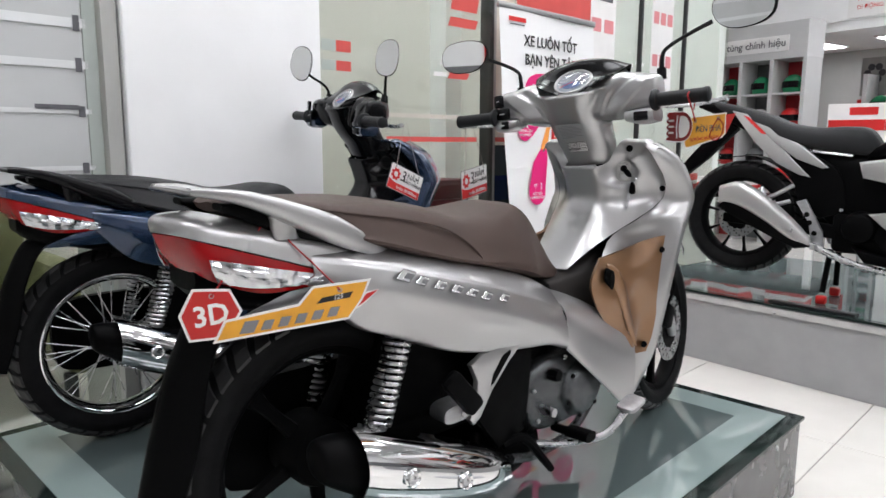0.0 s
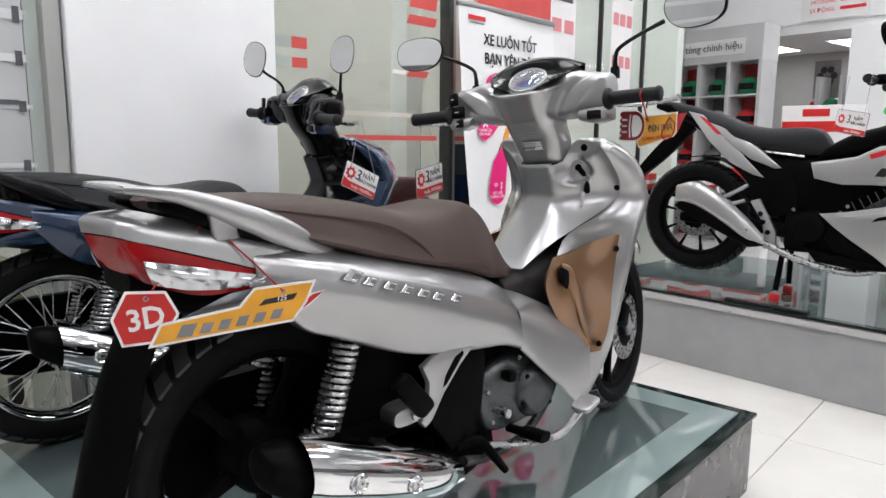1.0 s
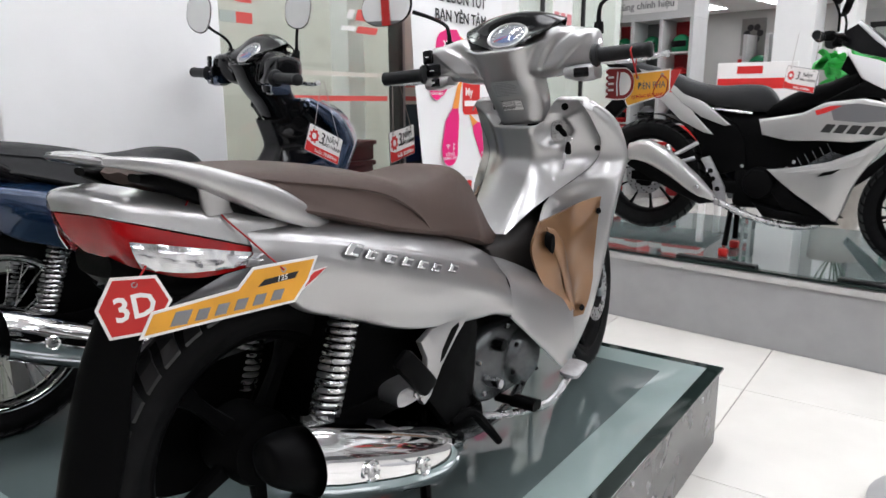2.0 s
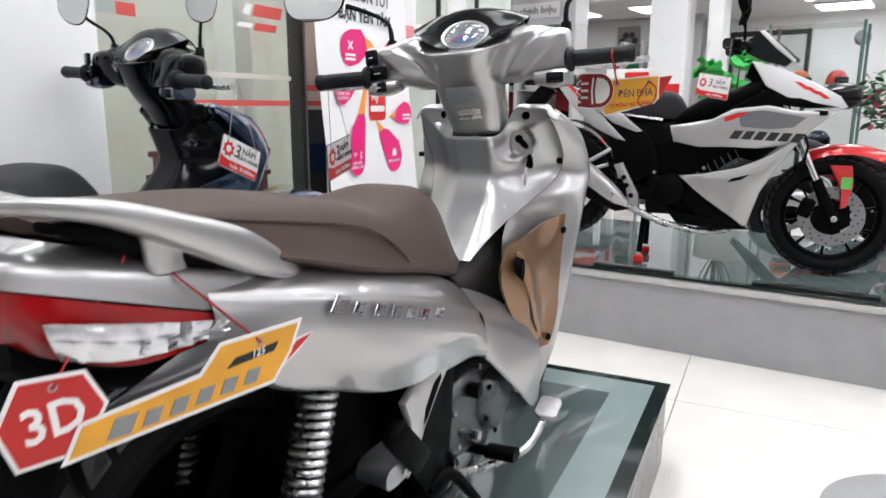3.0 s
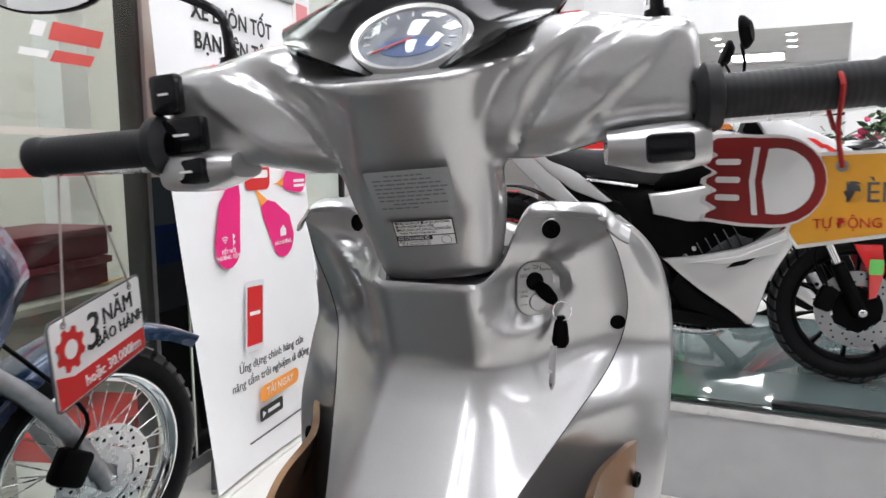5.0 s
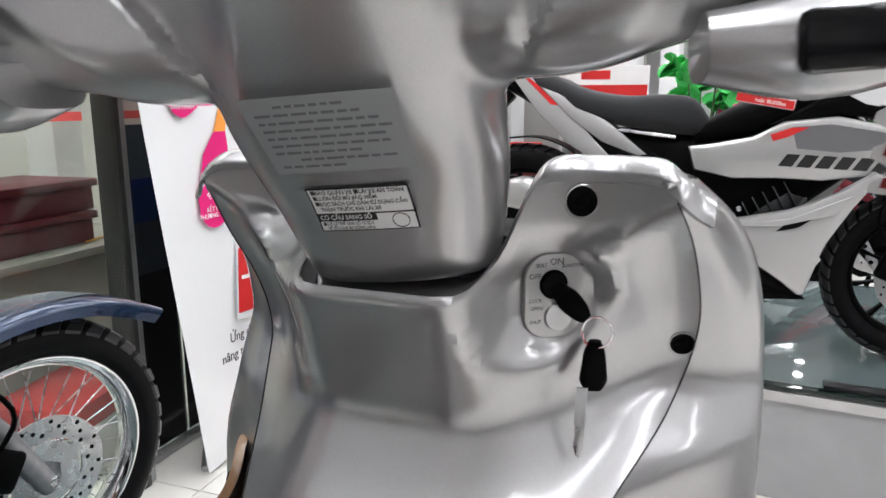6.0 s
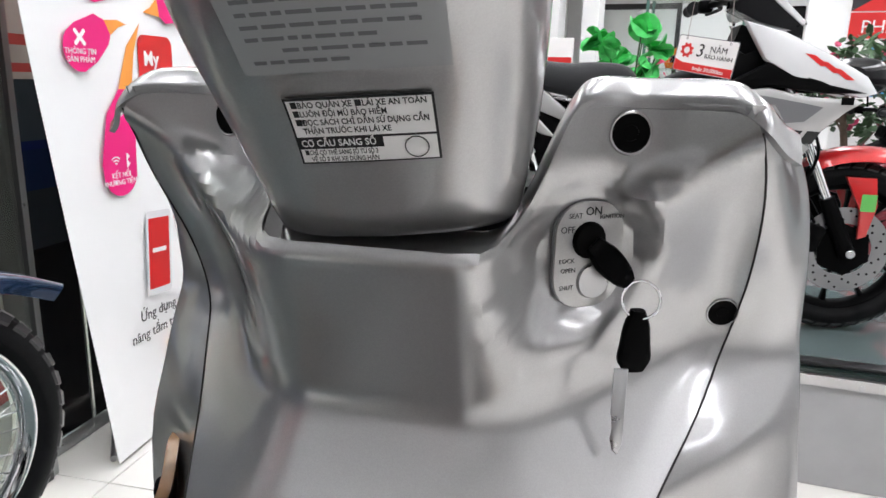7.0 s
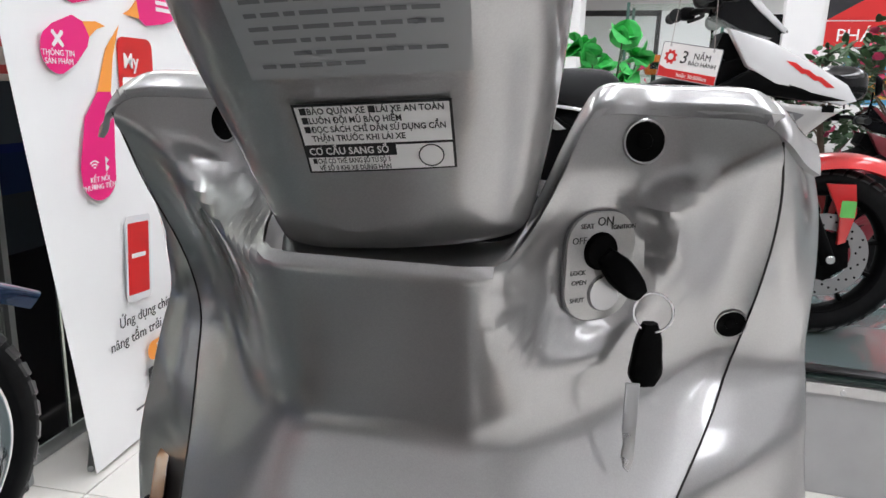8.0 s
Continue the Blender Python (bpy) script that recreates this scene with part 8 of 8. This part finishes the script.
# ---- near things behind and beside the plinths ----
sofa = thing("armchair", "olive green leatherette armchair beside the window", "armchair", pose(-2.15, 3.0, 0, 0, 0, 45))
part("seat", box(0.75, 0.7, 0.2, (0, 0, 0.34), 0.05), OLIVE, sofa)
part("backrest", box(0.75, 0.18, 0.6, (0, 0.34, 0.6), 0.06), OLIVE, sofa)
for s in (-1, 1):
    part("armrest", box(0.16, 0.75, 0.5, (s * 0.42, 0, 0.36), 0.06), OLIVE, sofa)
    for y in (-0.3, 0.3):
        part("leg", box(0.05, 0.05, 0.12, (s * 0.36, y, 0.06), 0.006), BLACK_BAR, sofa)
# red and white cartons on the office floor
carton = thing("carton", "flat red and white cardboard carton on the office floor", "box", BLD @ pose(2.98, 2.86, 0, 0, 0, 10))
part("box_body", box(0.46, 0.3, 0.17, (0, 0, 0.085), 0.004), TAG_WHITE, carton)
part("lid", box(0.47, 0.31, 0.09, (0, 0, 0.215), 0.004), TAG_RED, carton, "red lid")

# office desk with a stack of maroon boxes
desk2 = thing("office_desk", "grey office desk behind the glass", "desk", BLD @ pose(3.05, 3.35, 0))
part("desktop", box(1.3, 0.65, 0.03, (0, 0, 0.66), 0.004), WOOD, desk2)
for s in (-1, 1):
    part("side_panel", box(0.03, 0.6, 0.64, (s * 0.6, 0, 0.325), 0.003), WOOD, desk2)
part("front_panel", box(1.16, 0.02, 0.5, (0, -0.25, 0.38), 0.003), WOOD, desk2)
for k in range(2):
    bx = thing("file_box", "maroon lidded file box on the office desk", "box", BLD @ pose(3.1 + 0.02 * k, 3.3, 0.676 + 0.125 * k, 0, 0, 4 * k), "file boxes")
    part("carton", box(0.55, 0.35, 0.1, (0, 0, 0.05), 0.004), MAROON, bx)
    part("lid", box(0.58, 0.38, 0.03, (0, 0, 0.108), 0.004), MAROON, bx)
pen = thing("pencil", "yellow pencil lying on the office desk", "pencil", BLD @ pose(3.4, 3.12, 0.68, 0, 0, 10))
part("shaft", tube([(-0.09, 0, 0.004), (0.09, 0, 0.004)], 0.004, 1, 6), TAG_YELLOW, pen)
structure("office_column", box(0.16, 0.16, 4.5, (3.62, 3.55, 2.25), 0.004), WALL_WHITE, "slim white column inside the office", BLD)
# round grey base standing on the floor
rb = thing("round_base", "round grey metal stand base on the tiled floor", "stand base", pose(1.66, 1.55, 0))
part("disc", lathe([(0, 0), (0.29, 0), (0.29, 0.02), (0.27, 0.035), (0, 0.04)], 40, "z"), PLAT2_SIDE, rb)
part("pole", tube([(0, 0, 0.03), (0, 0, 1.0)], 0.02, 1, 12), ALU, rb)
# dark rubber strips and screws along the long plinth
for k, (x, w) in enumerate(((0.55, 0.4), (1.35, 0.5), (2.3, 0.35))):
    st_ = solo("rubber_strip", box(w, 0.05, 0.012, (0, 0, 0.006), 0.003), BLACK_BAR, "short black rubber strip lying on the plinth edge", "strip", back_m @ pose(x, 0.05, PLAT2_Z), "rubber strips")
for k in range(8):
    bolt(back_plinth, (0.4 + k * 0.5, -0.005, PLAT2_Z - 0.04), (0, -1, 0), 0.009, STEEL, "glass_fixing")
for k in range(3):
    bolt(front_plinth, (0.5 + k * 0.6, -0.001, PLAT_Z - 0.03), (0, -1, 0), 0.009, STEEL, "glass_fixing")
# floor tiles
tile_bm = box(0.796, 0.796, 0.01, bevel=0.0015)
tile_mesh = mesh_of("tile", tile_bm, TILE, False)
for i in range(-4, 12):
    for j in range(-8, 5):
        ob = new("tile", tile_mesh)
        ob.parent = floor
        ob.matrix_basis = BLD @ pose(i * 0.8 + 0.1, j * 0.8 + 0.3, -0.005)
